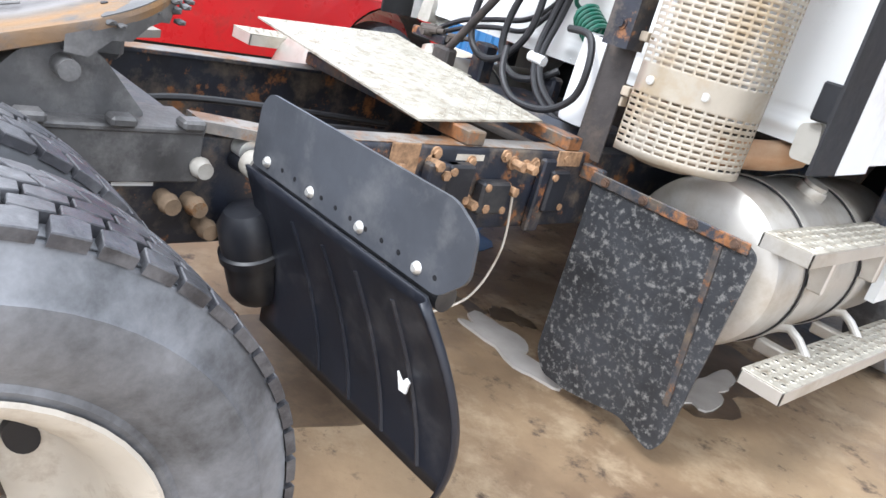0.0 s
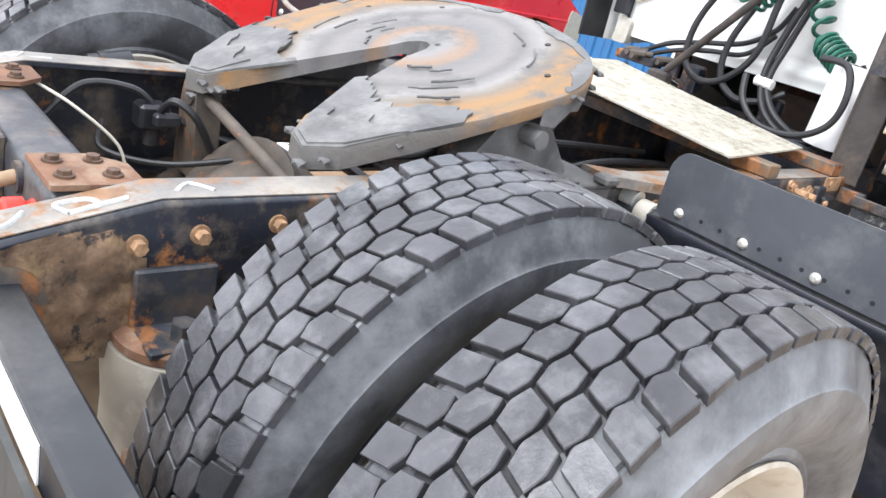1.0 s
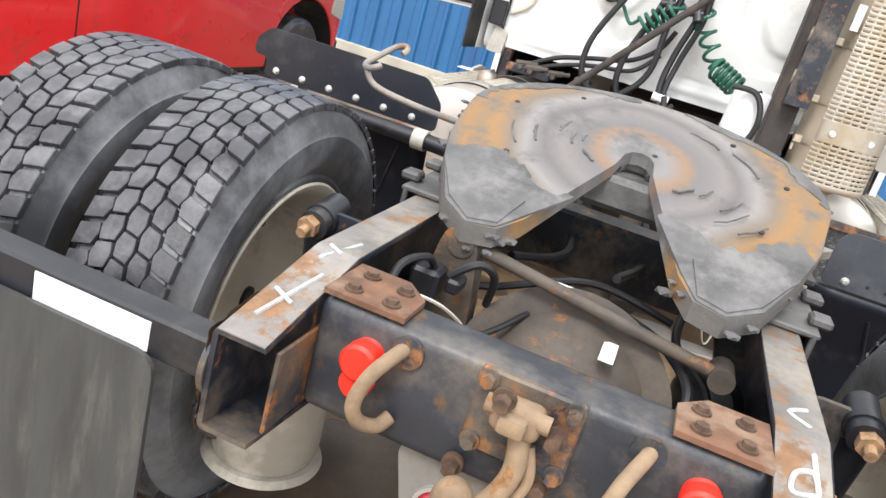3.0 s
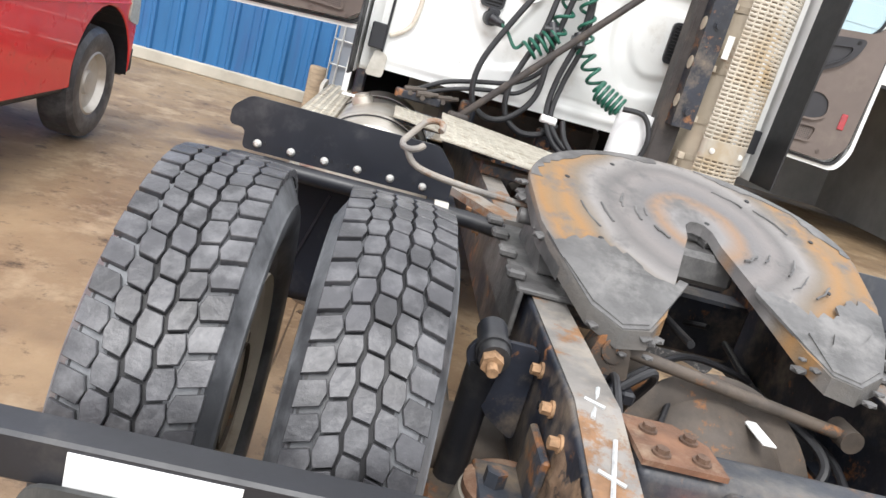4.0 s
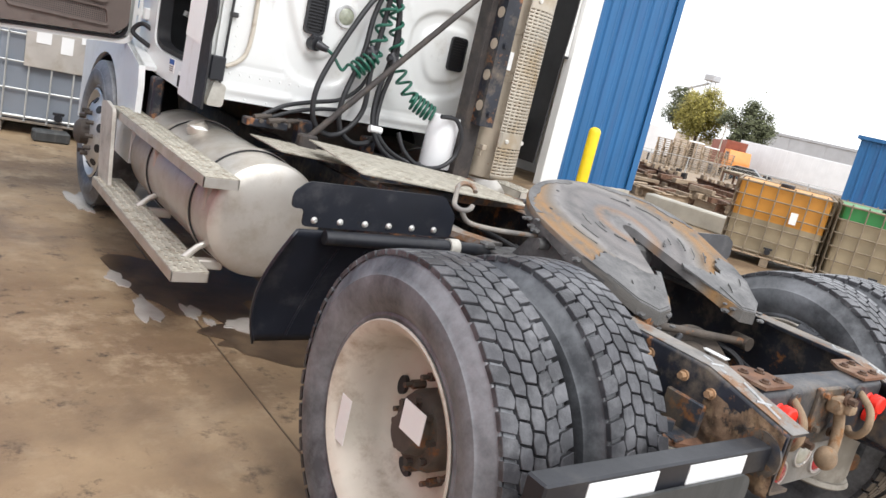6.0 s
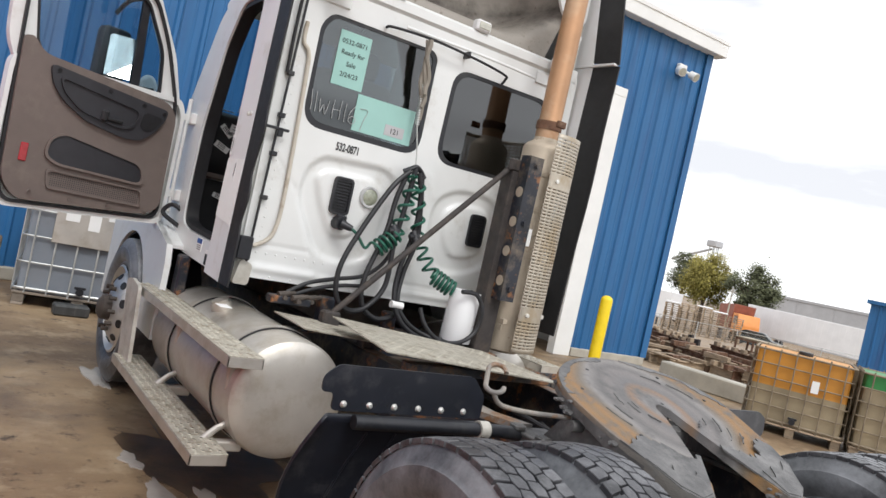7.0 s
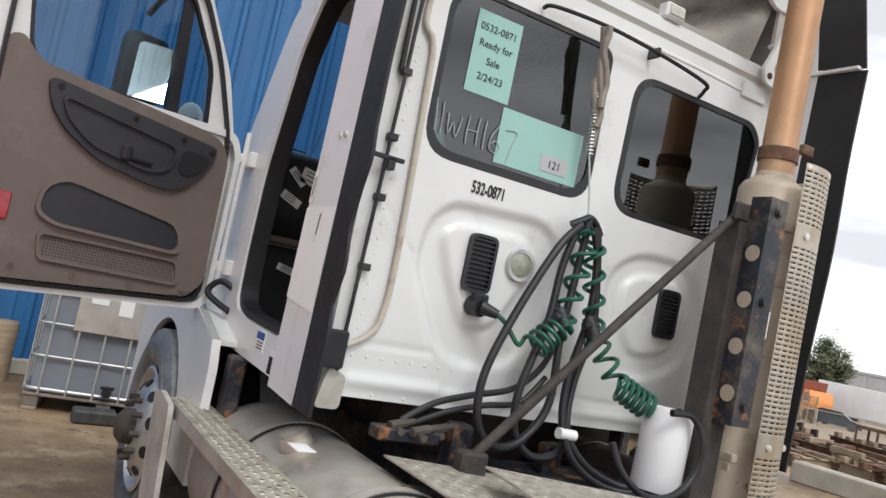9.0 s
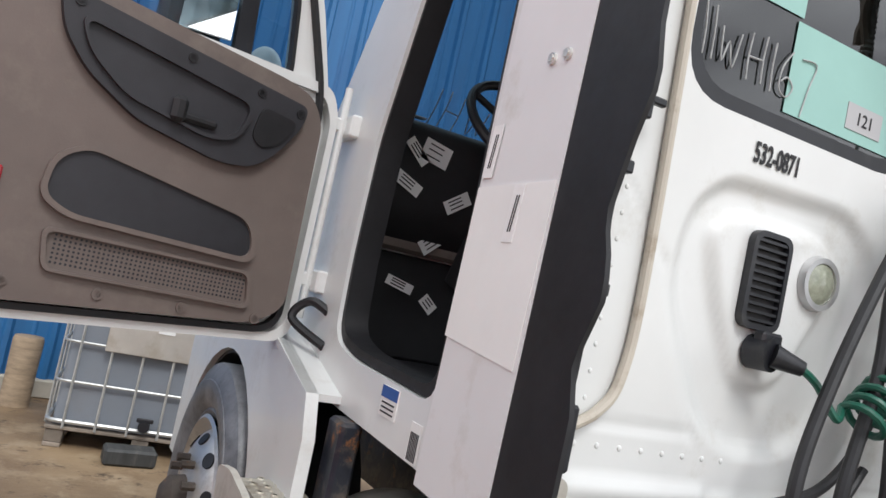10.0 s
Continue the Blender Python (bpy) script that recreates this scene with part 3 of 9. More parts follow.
def rail(s):
    """C-section frame rail; the top kinks down towards the sawn rear end."""
    ys = (-0.63, -0.36, 0.6, 2.0, 5.0)
    top = (0.758, RT, RT, RT, RT)
    bot = (0.588, 0.565, 0.565, 0.565, 0.565)
    bm = bmesh.new()
    rows = []
    for y, t, b in zip(ys, top, bot):
        sec = ((0.345, t), (0.432, t), (0.432, b), (0.345, b), (0.345, b + 0.009), (0.423, b + 0.009), (0.423, t - 0.009), (0.345, t - 0.009))
        rows.append([bm.verts.new((s * x, y, z)) for x, z in sec])
    for a, b in zip(rows, rows[1:]):
        for k in range(8):
            bm.faces.new((a[k], a[(k + 1) % 8], b[(k + 1) % 8], b[k]))
    bm.faces.new(rows[0])
    bm.faces.new(rows[-1])
    bmesh.ops.recalc_face_normals(bm, faces=bm.faces)
    es = [e for e in bm.edges if all(abs(abs(v.co.x) - 0.432) < 1e-4 for v in e.verts) and abs(e.verts[0].co.y - e.verts[1].co.y) > 0.1]
    bmesh.ops.bevel(bm, geom=es, offset=0.011, segments=3, affect="EDGES", profile=0.5)
    ob = part("frame_rail", bm, M["frame"], truck, "black painted steel frame rail with rust at the cut end")
    cap = bmesh.new()
    for (y0, z0), (y1, z1) in (((-0.634, 0.7605), (-0.36, RT + 0.0025)), ((-0.36, RT + 0.0025), (0.12, RT + 0.0025)), ((0.66, RT + 0.0025), (2.0, RT + 0.0025))):
        v = [cap.verts.new((s * x, y, z)) for x, y, z in ((0.346, y0, z0), (0.424, y0, z0), (0.424, y1, z1), (0.346, y1, z1))]
        w = [cap.verts.new(q.co - Vector((0, 0, 0.002))) for q in v]
        cap.faces.new(v)
        cap.faces.new(w[::-1])
        for i in range(4):
            cap.faces.new((v[i], w[i], w[(i + 1) % 4], v[(i + 1) % 4]))
    part("worn_flange", cap, M["worn_top"], ob, "rail top worn to bare pitted steel")
    # thick flaking rust on the outside near the sawn end
    sc = bmesh.new()
    rnd = random.Random(5 + s)
    nu, nv = 44, 20
    grid = []
    for i in range(nu + 1):
        y = -0.628 + 0.34 * i / nu
        zt = 0.752 + (0.06 if y > -0.36 else 0.06 * (y + 0.63) / 0.27)
        row = []
        for j in range(nv + 1):
            z = 0.578 + (zt - 0.578) * j / nv
            p = Vector((y * 1.0, s * 0.7, z))
            lump = noise.noise(p * 34) * 0.5 + noise.noise(p * 80) * 0.35 + 0.35
            reach = 1.0 - max(0.0, (y + 0.44) / 0.15) - 0.75 * max(0.0, (z - 0.665) / 0.09) + 0.55 * noise.noise(p * 11)
            d = -0.004 if reach < 0 else 0.0015 + 0.017 * min(1.0, reach * 2.2) * max(0.0, lump)
            row.append(sc.verts.new((s * (0.4325 + d), y, z)))
        grid.append(row)
    for a, b in zip(grid, grid[1:]):
        for k in range(nv):
            sc.faces.new((a[k], a[k + 1], b[k + 1], b[k]))
    part("rust_scab", sc, M["crust"], ob, "flaking brown rust scab", smooth=True, angle=60)
    bolts([(s * 0.433, -0.30, 0.765), (s * 0.433, -0.395, 0.755), (s * 0.433, -0.17, 0.775)], (s, 0, 0), M["bolt"], ob, r=0.011, h=0.02)
    bolts([(s * 0.433, 0.9 + 0.16 * k, 0.76 - 0.06 * (k % 2)) for k in range(4)], (s, 0, 0), M["bolt"], ob, r=0.013, h=0.02)
    hole = bmesh.new()
    for y, z in ((-0.22, 0.73), (-0.1, 0.71), (-0.05, 0.76), (0.02, 0.72), (-0.26, 0.68)):
        rod(hole, (s * 0.4322, y, z), (s * 0.4338, y, z), 0.008, 10)
    tagged(part("bolt_hole", hole, M["black_rubber"], ob), kind="stuff")
    return ob


rail_right, rail_left = rail(1), rail(-1)

# chalk marks on the sloping rail tops
for s, strokes in ((1, [[(0.39, -0.60), (0.40, -0.56), (0.37, -0.53)], [(0.405, -0.48), (0.37, -0.49), (0.375, -0.45), (0.40, -0.44), (0.405, -0.48), (0.40, -0.40)], [(0.40, -0.33), (0.37, -0.30), (0.40, -0.27)]]),
                   (-1, [[(0.40, -0.58), (0.37, -0.44)], [(0.37, -0.53), (0.41, -0.51)], [(0.40, -0.40), (0.37, -0.30)], [(0.375, -0.37), (0.405, -0.35)]])):
    for st in strokes:
        bm = bmesh.new()
        zz = lambda y: 0.7645 + (RT - 0.758) * (y + 0.63) / 0.27 if y < -0.36 else RT + 0.0048
        tube(bm, [(s * x, y, zz(y) - 0.0028) for x, y in st], 0.0042, 6, 5)
        part("chalk_mark", bm, M["chalk"], rail_right if s > 0 else rail_left)

# rear crossmember
xb = bmesh.new()
box(xb, (-0.343, -0.49, 0.60), (0.343, -0.385, 0.80), 0.022, seg=4)
xm = part("rear_crossmember", xb, M["worn_paint"], truck, "black box crossmember scuffed to bare metal")
for s in (-1, 1):
    g = part("gusset_plate", slab([(s * 0.342, -0.488), (s * 0.205, -0.488), (s * 0.205, -0.40), (s * 0.25, -0.35), (s * 0.342, -0.35)], "z", 0.803, 0.812), M["rust"], xm, "rusty gusset plate with four bolts")
    bolts([(s * x, y, 0.812) for x, y in ((0.305, -0.46), (0.305, -0.39), (0.24, -0.46), (0.24, -0.40))], (0, 0, 1), M["dark_bolt"], g, r=0.0105, h=0.011)
    # bracket joining crossmember and rail
    part("end_bracket", B(((s * 0.345, -0.60, 0.60), (s * 0.338, -0.39, 0.74)), bevel=0.003), M["frame_rusty"], xm)
    # tow hook: a bent tan bar
    hk = part("tow_hook", T([(s * 0.188, -0.485, 0.767), (s * 0.19 - 0.006, -0.505, 0.764), (s * 0.19 - 0.026, -0.55, 0.735), (s * 0.19 - 0.036, -0.562, 0.69), (s * 0.188 - 0.03, -0.545, 0.655), (s * 0.185 - 0.012, -0.515, 0.640), (s * 0.185, -0.495, 0.652)], 0.0118, 12), M["tan_cast"], truck, "sandy rusted tow hook")
    part("washer", R((s * 0.185, -0.488, 0.765), (s * 0.185, -0.498, 0.765), 0.026, 18), M["frame_rusty"], hk)
    # red plastic caps on the air couplings
    cp = bmesh.new()
    lathe(cp, [(0.0, 0.04), (0.025, 0.04), (0.03, 0.035), (0.03, 0.01), (0.023, 0.006), (0.023, 0.0), (0.028, -0.006), (0.028, -0.008)], Matrix.Translation((s * 0.258 + 0.012, -0.495, 0.735)) @ pose(0, 0, 0, 90, 0, 0), 28)
    box(cp, (s * 0.258 + 0.0, -0.52, 0.69), (s * 0.258 + 0.024, -0.5, 0.73), 0.004)
    rod(cp, (s * 0.258 + 0.012, -0.496, 0.695), (s * 0.258 + 0.012, -0.522, 0.695), 0.025, 20)
    part("coupling_cap", cp, M["red_plug"], truck, "bright red plastic dust cap")

# pintle bracket hanging from the crossmember
pb = bmesh.new()
box(pb, (-0.07, -0.505, 0.665), (0.09, -0.488, 0.80), 0.004)
pin = part("pintle_plate", pb, M["frame_rusty"], truck, "rusty pintle mounting plate")
bolts([(-0.055, -0.506, 0.785), (0.075, -0.506, 0.785), (-0.055, -0.506, 0.68), (0.075, -0.506, 0.68)], (0, -1, 0), M["frame_rusty"], pin, r=0.011, h=0.018)
ph = bmesh.new()
box(ph, (-0.035, -0.555, 0.735), (0.04, -0.505, 0.782), 0.014, seg=3)
rod(ph, (-0.045, -0.54, 0.768), (0.05, -0.54, 0.768), 0.014, 14)
box(ph, (-0.02, -0.575, 0.745), (0.022, -0.55, 0.775), 0.008, seg=2)
tube(ph, [(0.01, -0.53, 0.75), (0.022, -0.54, 0.69), (0.012, -0.55, 0.645), (-0.012, -0.56, 0.61), (-0.04, -0.575, 0.6)], 0.0165, 12)
tube(ph, [(0.03, -0.525, 0.72), (0.045, -0.53, 0.67), (0.03, -0.54, 0.63), (0.0, -0.55, 0.605)], 0.009, 10)
bmesh.ops.create_uvsphere(ph, u_segments=20, v_segments=12, radius=0.032, matrix=Matrix.Translation((-0.045, -0.565, 0.612)) @ Matrix.Diagonal((1.0, 1.0, 1.12, 1)))
part("pintle_hook", ph, M["tan_cast"], pin, "sandy cast pintle hook")
bolts([(-0.02, -0.556, 0.79), (0.06, -0.52, 0.745), (0.062, -0.506, 0.655), (-0.068, -0.506, 0.63)], (0, -1, 0), M["dark_bolt"], pin, r=0.012, h=0.026)

# lamp bar under the crossmember
lb = part("tail_lamp_bar", slab(rounded([(-0.17, 0.60), (-0.13, 0.455), (0.2, 0.465), (0.26, 0.60)], 0.03), "y", -0.462, -0.45), M["lamp_plate"], truck, "scratched grey tail lamp plate")
for x, z, mt, lab in ((-0.075, 0.505, "red_lens", "round red tail lamp"), (0.035, 0.56, "clear_lens", "round clear reversing lamp"), (0.145, 0.525, "red_lens", "round red tail lamp")):
    lens = bmesh.new()
    lathe(lens, [(0.0, 0.018), (0.03, 0.015), (0.045, 0.006), (0.048, 0.0)], Matrix.Translation((x, -0.463, z)) @ pose(0, 0, 0, 90, 0, 0) @ Matrix.Scale(0.78, 4), 28)
    lz = part("tail_lamp", lens, M[mt], lb, lab)
    rg = bmesh.new()
    lathe(rg, [(0.046, 0.0), (0.049, 0.009), (0.058, 0.009), (0.06, 0.0)], Matrix.Translation((x, -0.462, z)) @ pose(0, 0, 0, 90, 0, 0) @ Matrix.Scale(0.78, 4), 28)
    part("lamp_ring", rg, M["chrome"], lb)

# mudflap hangers and flaps
for s in (-1, 1):
    hb = bmesh.new()
    box(hb, (s * 0.434, -0.605, 0.645), (s * 1.22, -0.545, 0.715), 0.005)
    hg = part("mudflap_hanger", hb, M["black_plastic"], truck, "square black mudflap bar with white reflective strips")
    fl = bmesh.new()
    rod(fl, (s * 0.433, -0.575, 0.68), (s * 0.443, -0.575, 0.68), 0.062, 24)
    part("hanger_flange", fl, M["frame_rusty"], hg)
    for a in (0.55, 0.88):
        part("reflective_strip", B(((s * a, -0.608, 0.655), (s * (a + 0.22), -0.6055, 0.705))), M["reflect"], hg, "white reflective strip")
    fp = slab(rounded([(s * 0.525, 0.66), (s * 0.52, 0.23), (s * 1.15, 0.23), (s * 1.15, 0.66)], 0.04), "y", -0.622, -0.613)
    part("mudflap", fp, M["old_flap"], truck, "grey scuffed rubber mudflap")


# ---- tyres and wheels ----
def tread_block(bm, put, cx, cy, w, h, depth, base, skew=0.0, tilt=0.0):
    """One six-sided tread block with a chamfered top; put(across, round, out) gives the place."""
    left, right = (1.0 if cx > -0.07 else 0.0), (1.0 if cx < 0.07 else 0.0)
    hexa = [(-w * (1 - 0.18 * left), -h), (w * (1 - 0.18 * right), -h), (w * (1 + 0.1 * right), -h * 0.12), (w * (1 + 0.1 * right), h * 0.12), (w * (1 - 0.18 * right), h), (-w * (1 - 0.18 * left), h), (-w * (1 + 0.1 * left), h * 0.12), (-w * (1 + 0.1 * left), -h * 0.12)]
    hexa = [(a + skew * b, b + tilt * a) for a, b in hexa]
    lo = [bm.verts.new(put(cx + a, cy + b, base)) for a, b in hexa]
    mid = [bm.verts.new(put(cx + a, cy + b, base + depth - 0.0015)) for a, b in hexa]
    hi = [bm.verts.new(put(cx + a * 0.94, cy + b * 0.95, base + depth)) for a, b in hexa]
    bm.faces.new(hi)
    n = len(hexa)
    for p, q in ((lo, mid), (mid, hi)):
        for i in range(n):
            bm.faces.new((p[i], p[(i + 1) % n], q[(i + 1) % n], q[i]))


def tyre_mesh(R0=0.489, half=0.131, tread=0.102, rim=0.292, rows=58, blocks=True):
    """Carcass about local z (axle), tread blocks outside it."""
    bm = bmesh.new()
    rg = R0 - 0.014
    prof = [(rim - 0.004, -half * 0.72), (rim + 0.02, -half * 0.80), (rim + 0.028, -half * 0.78), (rim + 0.06, -half * 0.95), (rim + 0.105, -half), (rim + 0.125, -half * 0.985),
            (rim + 0.128, -half * 0.96), (rg - 0.045, -half * 0.93), (rg - 0.02, -tread * 1.06), (rg - 0.004, -tread * 0.99), (rg, -tread * 0.9)]
    prof = prof + [(r, -h) for r, h in prof[::-1]]
    lathe(bm, prof, Matrix.Identity(4), 72)
    tb = bmesh.new()
    if blocks:
        def put(a, b, out):
            ang = b / R0
            rr = out - 0.55 * max(0, abs(a) - 0.085) ** 1.0 * (0.35 if abs(a) > 0.085 else 0)
            return (rr * math.cos(ang), rr * math.sin(ang), a)
        pitch = 2 * math.pi * R0 / rows
        rt = random.Random(17)
        for i in range(rows):
            y = i * pitch
            for x, off, w, h in ((-0.0835, 0.0, 0.0222, 0.40), (-0.0405, 0.5, 0.0176, 0.45), (0.0, 0.0, 0.0176, 0.45), (0.0405, 0.5, 0.0176, 0.45), (0.0835, 0.0, 0.0222, 0.40)):
                tread_block(tb, put, x, y + off * pitch + rt.uniform(-0.0008, 0.0008), w, h * pitch, 0.0155 + rt.uniform(-0.0008, 0.0006), rg - 0.001, rt.uniform(-0.03, 0.05), 0.26 if x > 0.01 else (-0.26 if x < -0.01 else 0.2))
    return bm, tb


def mesh_of(bm, name, material, smooth=True):
    ob = part(name, bm, material, None, "", smooth)
    me = ob.data
    bpy.data.objects.remove(ob)
    return me


_c, _t = tyre_mesh()
# black band below the blocks: shade of the deep grooves put into colour
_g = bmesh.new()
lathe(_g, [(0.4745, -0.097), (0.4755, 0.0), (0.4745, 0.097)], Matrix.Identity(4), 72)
GROOVE_SHADE_ME = mesh_of(_g, "groove", M["black_rubber"])
TYRE_ME, TREAD_ME = mesh_of(_c, "tyre", M["side_rubber"]), mesh_of(_t, "tread", M["rubber"], False)


def child(name, me, parent, m, label=""):
    ob = new(name, me)
    ob.parent = parent
    ob.matrix_parent_inverse = Matrix.Identity(4)
    ob.matrix_basis = m
    if label:
        ob["label"] = label
    return ob


def dual_rim():
    """Deep-dish steel disc wheel; local z points outwards, disc recessed."""
    bm = bmesh.new()
    lathe(bm, [(0.262, -0.11), (0.268, -0.09), (0.255, -0.075), (0.262, 0.06), (0.284, 0.085), (0.298, 0.098), (0.303, 0.106), (0.298, 0.110), (0.286, 0.104), (0.272, 0.088), (0.256, 0.06), (0.246, -0.02), (0.23, -0.06),
               (0.205, -0.078), (0.15, -0.088), (0.12, -0.09), (0.0, -0.09)], Matrix.Identity(4), 56)
    return bm


def hub():
    bm = bmesh.new()
    lathe(bm, [(0.0, 0.045), (0.05, 0.045), (0.058, 0.03), (0.066, 0.0), (0.10, -0.004), (0.112, -0.03), (0.112, -0.10)], Matrix.Identity(4), 32)
    return bm


def wheel_nut():
    bm = bmesh.new()
    rod(bm, (0, 0, -0.09), (0, 0, -0.045), 0.0135, 6)
    rod(bm, (0, 0, -0.05), (0, 0, -0.02), 0.008, 8)
    return bm


def wheel_slots():
    bm = bmesh.new()
    for a in (0.0,):
        m = Matrix.Translation((0.198 * math.cos(a), 0.198 * math.sin(a), -0.0725)) @ Matrix.Rotation(a, 4, "Z") @ Matrix.Diagonal((0.75, 1.15, 1, 1))
        bmesh.ops.create_cone(bm, cap_ends=True, segments=20, radius1=0.027, radius2=0.027, depth=0.012, matrix=m)
    return bm


RIM_ME = mesh_of(dual_rim(), "rim", M["rim"])
HUB_ME = mesh_of(hub(), "hub", M["axle"])
NUT_ME = mesh_of(wheel_nut(), "wheel_nut", M["axle"])
STUD_ME = mesh_of(R((0, 0, -0.01), (0, 0, 0.016), 0.011, 6), "hub_bolt", M["axle"])
HOLE_ME = mesh_of(wheel_slots(), "wheel_slot", M["black_rubber"])
for s in (-1, 1):
    for x, outer in ((1.085, True), (0.748, False)):
        side = s if outer else -s
        base = Matrix.Translation((s * x, 0.015 if s > 0 else 0.0, 0.488)) @ Matrix.Rotation(radians(90) * side, 4, "Y") @ Matrix.Rotation(0.37 * (1 + outer) + s, 4, "Z")
        wheel = new("drive_wheel")
        wheel.parent = truck
        wheel["label"] = "outer dual drive wheel with deep cream rim" if outer else "inner dual drive wheel"
        child("tyre", TYRE_ME, wheel, base, "chunky-treaded black drive tyre")
        child("groove", GROOVE_SHADE_ME, wheel, base, "black band giving the tread grooves their shade by colour")
        child("tread", TREAD_ME, wheel, base, "worn six-sided tread blocks")
        child("rim", RIM_ME, wheel, base, "cream painted steel rim")
        for k in range(5):
            child("wheel_slot", HOLE_ME, wheel, base @ Matrix.Rotation(2 * math.pi * (k + 0.3) / 5, 4, "Z"))
        if outer:
            hb_ = child("hub", HUB_ME, wheel, base, "rusty brown hub with wheel nuts")
            for k in range(10):
                child("wheel_nut", NUT_ME, hb_, Matrix.Rotation(2 * math.pi * k / 10, 4, "Z") @ Matrix.Translation((0.142, 0, 0)))
            for k in range(8):
                child("hub_bolt", STUD_ME, hb_, Matrix.Rotation(2 * math.pi * (k + 0.5) / 8, 4, "Z") @ Matrix.Translation((0.085, 0, 0)))
            # inventory stickers left on the wheel
            if s < 0:
                st = part("sticker", B(((-1.178, 0.19, 0.345), (-1.176, 0.245, 0.485))), M["paper"], wheel, "white paper inventory sticker")
                st2 = part("sticker", B(((-1.14, -0.10, 0.505), (-1.137, 0.0, 0.59))), M["paper"], wheel, "white paper inventory sticker")
            else:
                part("sticker", B(((1.137, -0.09, 0.55), (1.14, 0.01, 0.62))), M["paper"], wheel, "white paper inventory sticker")
part("stone", (lambda bm: (bmesh.ops.create_icosphere(bm, subdivisions=1, radius=0.011, matrix=Matrix.Translation((-1.108, -0.262, 0.815)) @ Matrix.Diagonal((1.0, 0.8, 1.2, 1))), bm)[1])(bmesh.new()), M["paper"], truck, "small white stone caught in the tread")

# ---- rear axle, springs, rods ----
ax = bmesh.new()
lathe(ax, [(0.0, -0.13), (0.1, -0.125), (0.17, -0.1), (0.215, -0.05), (0.225, 0.0), (0.215, 0.05), (0.16, 0.11), (0.09, 0.15), (0.0, 0.16)], Matrix.Translation((0.02, 0.02, 0.52)) @ pose(0, 0, 0, 62, 0, 0), 36)
rod(ax, (-0.62, 0, 0.505), (0.62, 0, 0.505), 0.075, 24)
axle = part("rear_axle", ax, M["axle"], truck, "brown scabby rear axle housing")
rg = bmesh.new()
lathe(rg, [(0.16, 0.08), (0.19, 0.095), (0.235, 0.095), (0.235, 0.075), (0.2, 0.06)], Matrix.Translation((0.02, 0.02, 0.52)) @ pose(0, 0, 0, 62, 0, 0), 44)
part("cover_flange", rg, M["axle"], axle, "bolted round cover flange")
part("sticker", B(((0.075, -0.10, 0.70), (0.105, 0.0, 0.703)), bevel=0), M["paper"], axle, "white paper sticker")
part("sticker", B(((-0.1, 0.12, 0.73), (-0.02, 0.15, 0.733)), bevel=0), M["paper"], axle, "white paper sticker")
tr = bmesh.new()
tube(tr, [(-0.25, 0.0, 0.795), (0.30, -0.01, 0.725)], 0.014, 14, 2)
rod(tr, (-0.26, -0.035, 0.797), (-0.26, 0.035, 0.797), 0.028, 20)
rod(tr, (0.305, -0.035, 0.723), (0.305, 0.035, 0.723), 0.026, 20)
part("torque_rod", tr, M["axle"], truck, "grey steel torque rod")
br = slab(rounded([(-0.32, 0.60), (-0.2, 0.60), (-0.215, 0.74), (-0.23, 0.82), (-0.295, 0.83), (-0.31, 0.78)], 0.025), "y", -0.03, 0.03)
part("rod_bracket", br, M["axle"], truck, "cast bracket carrying the torque rod")
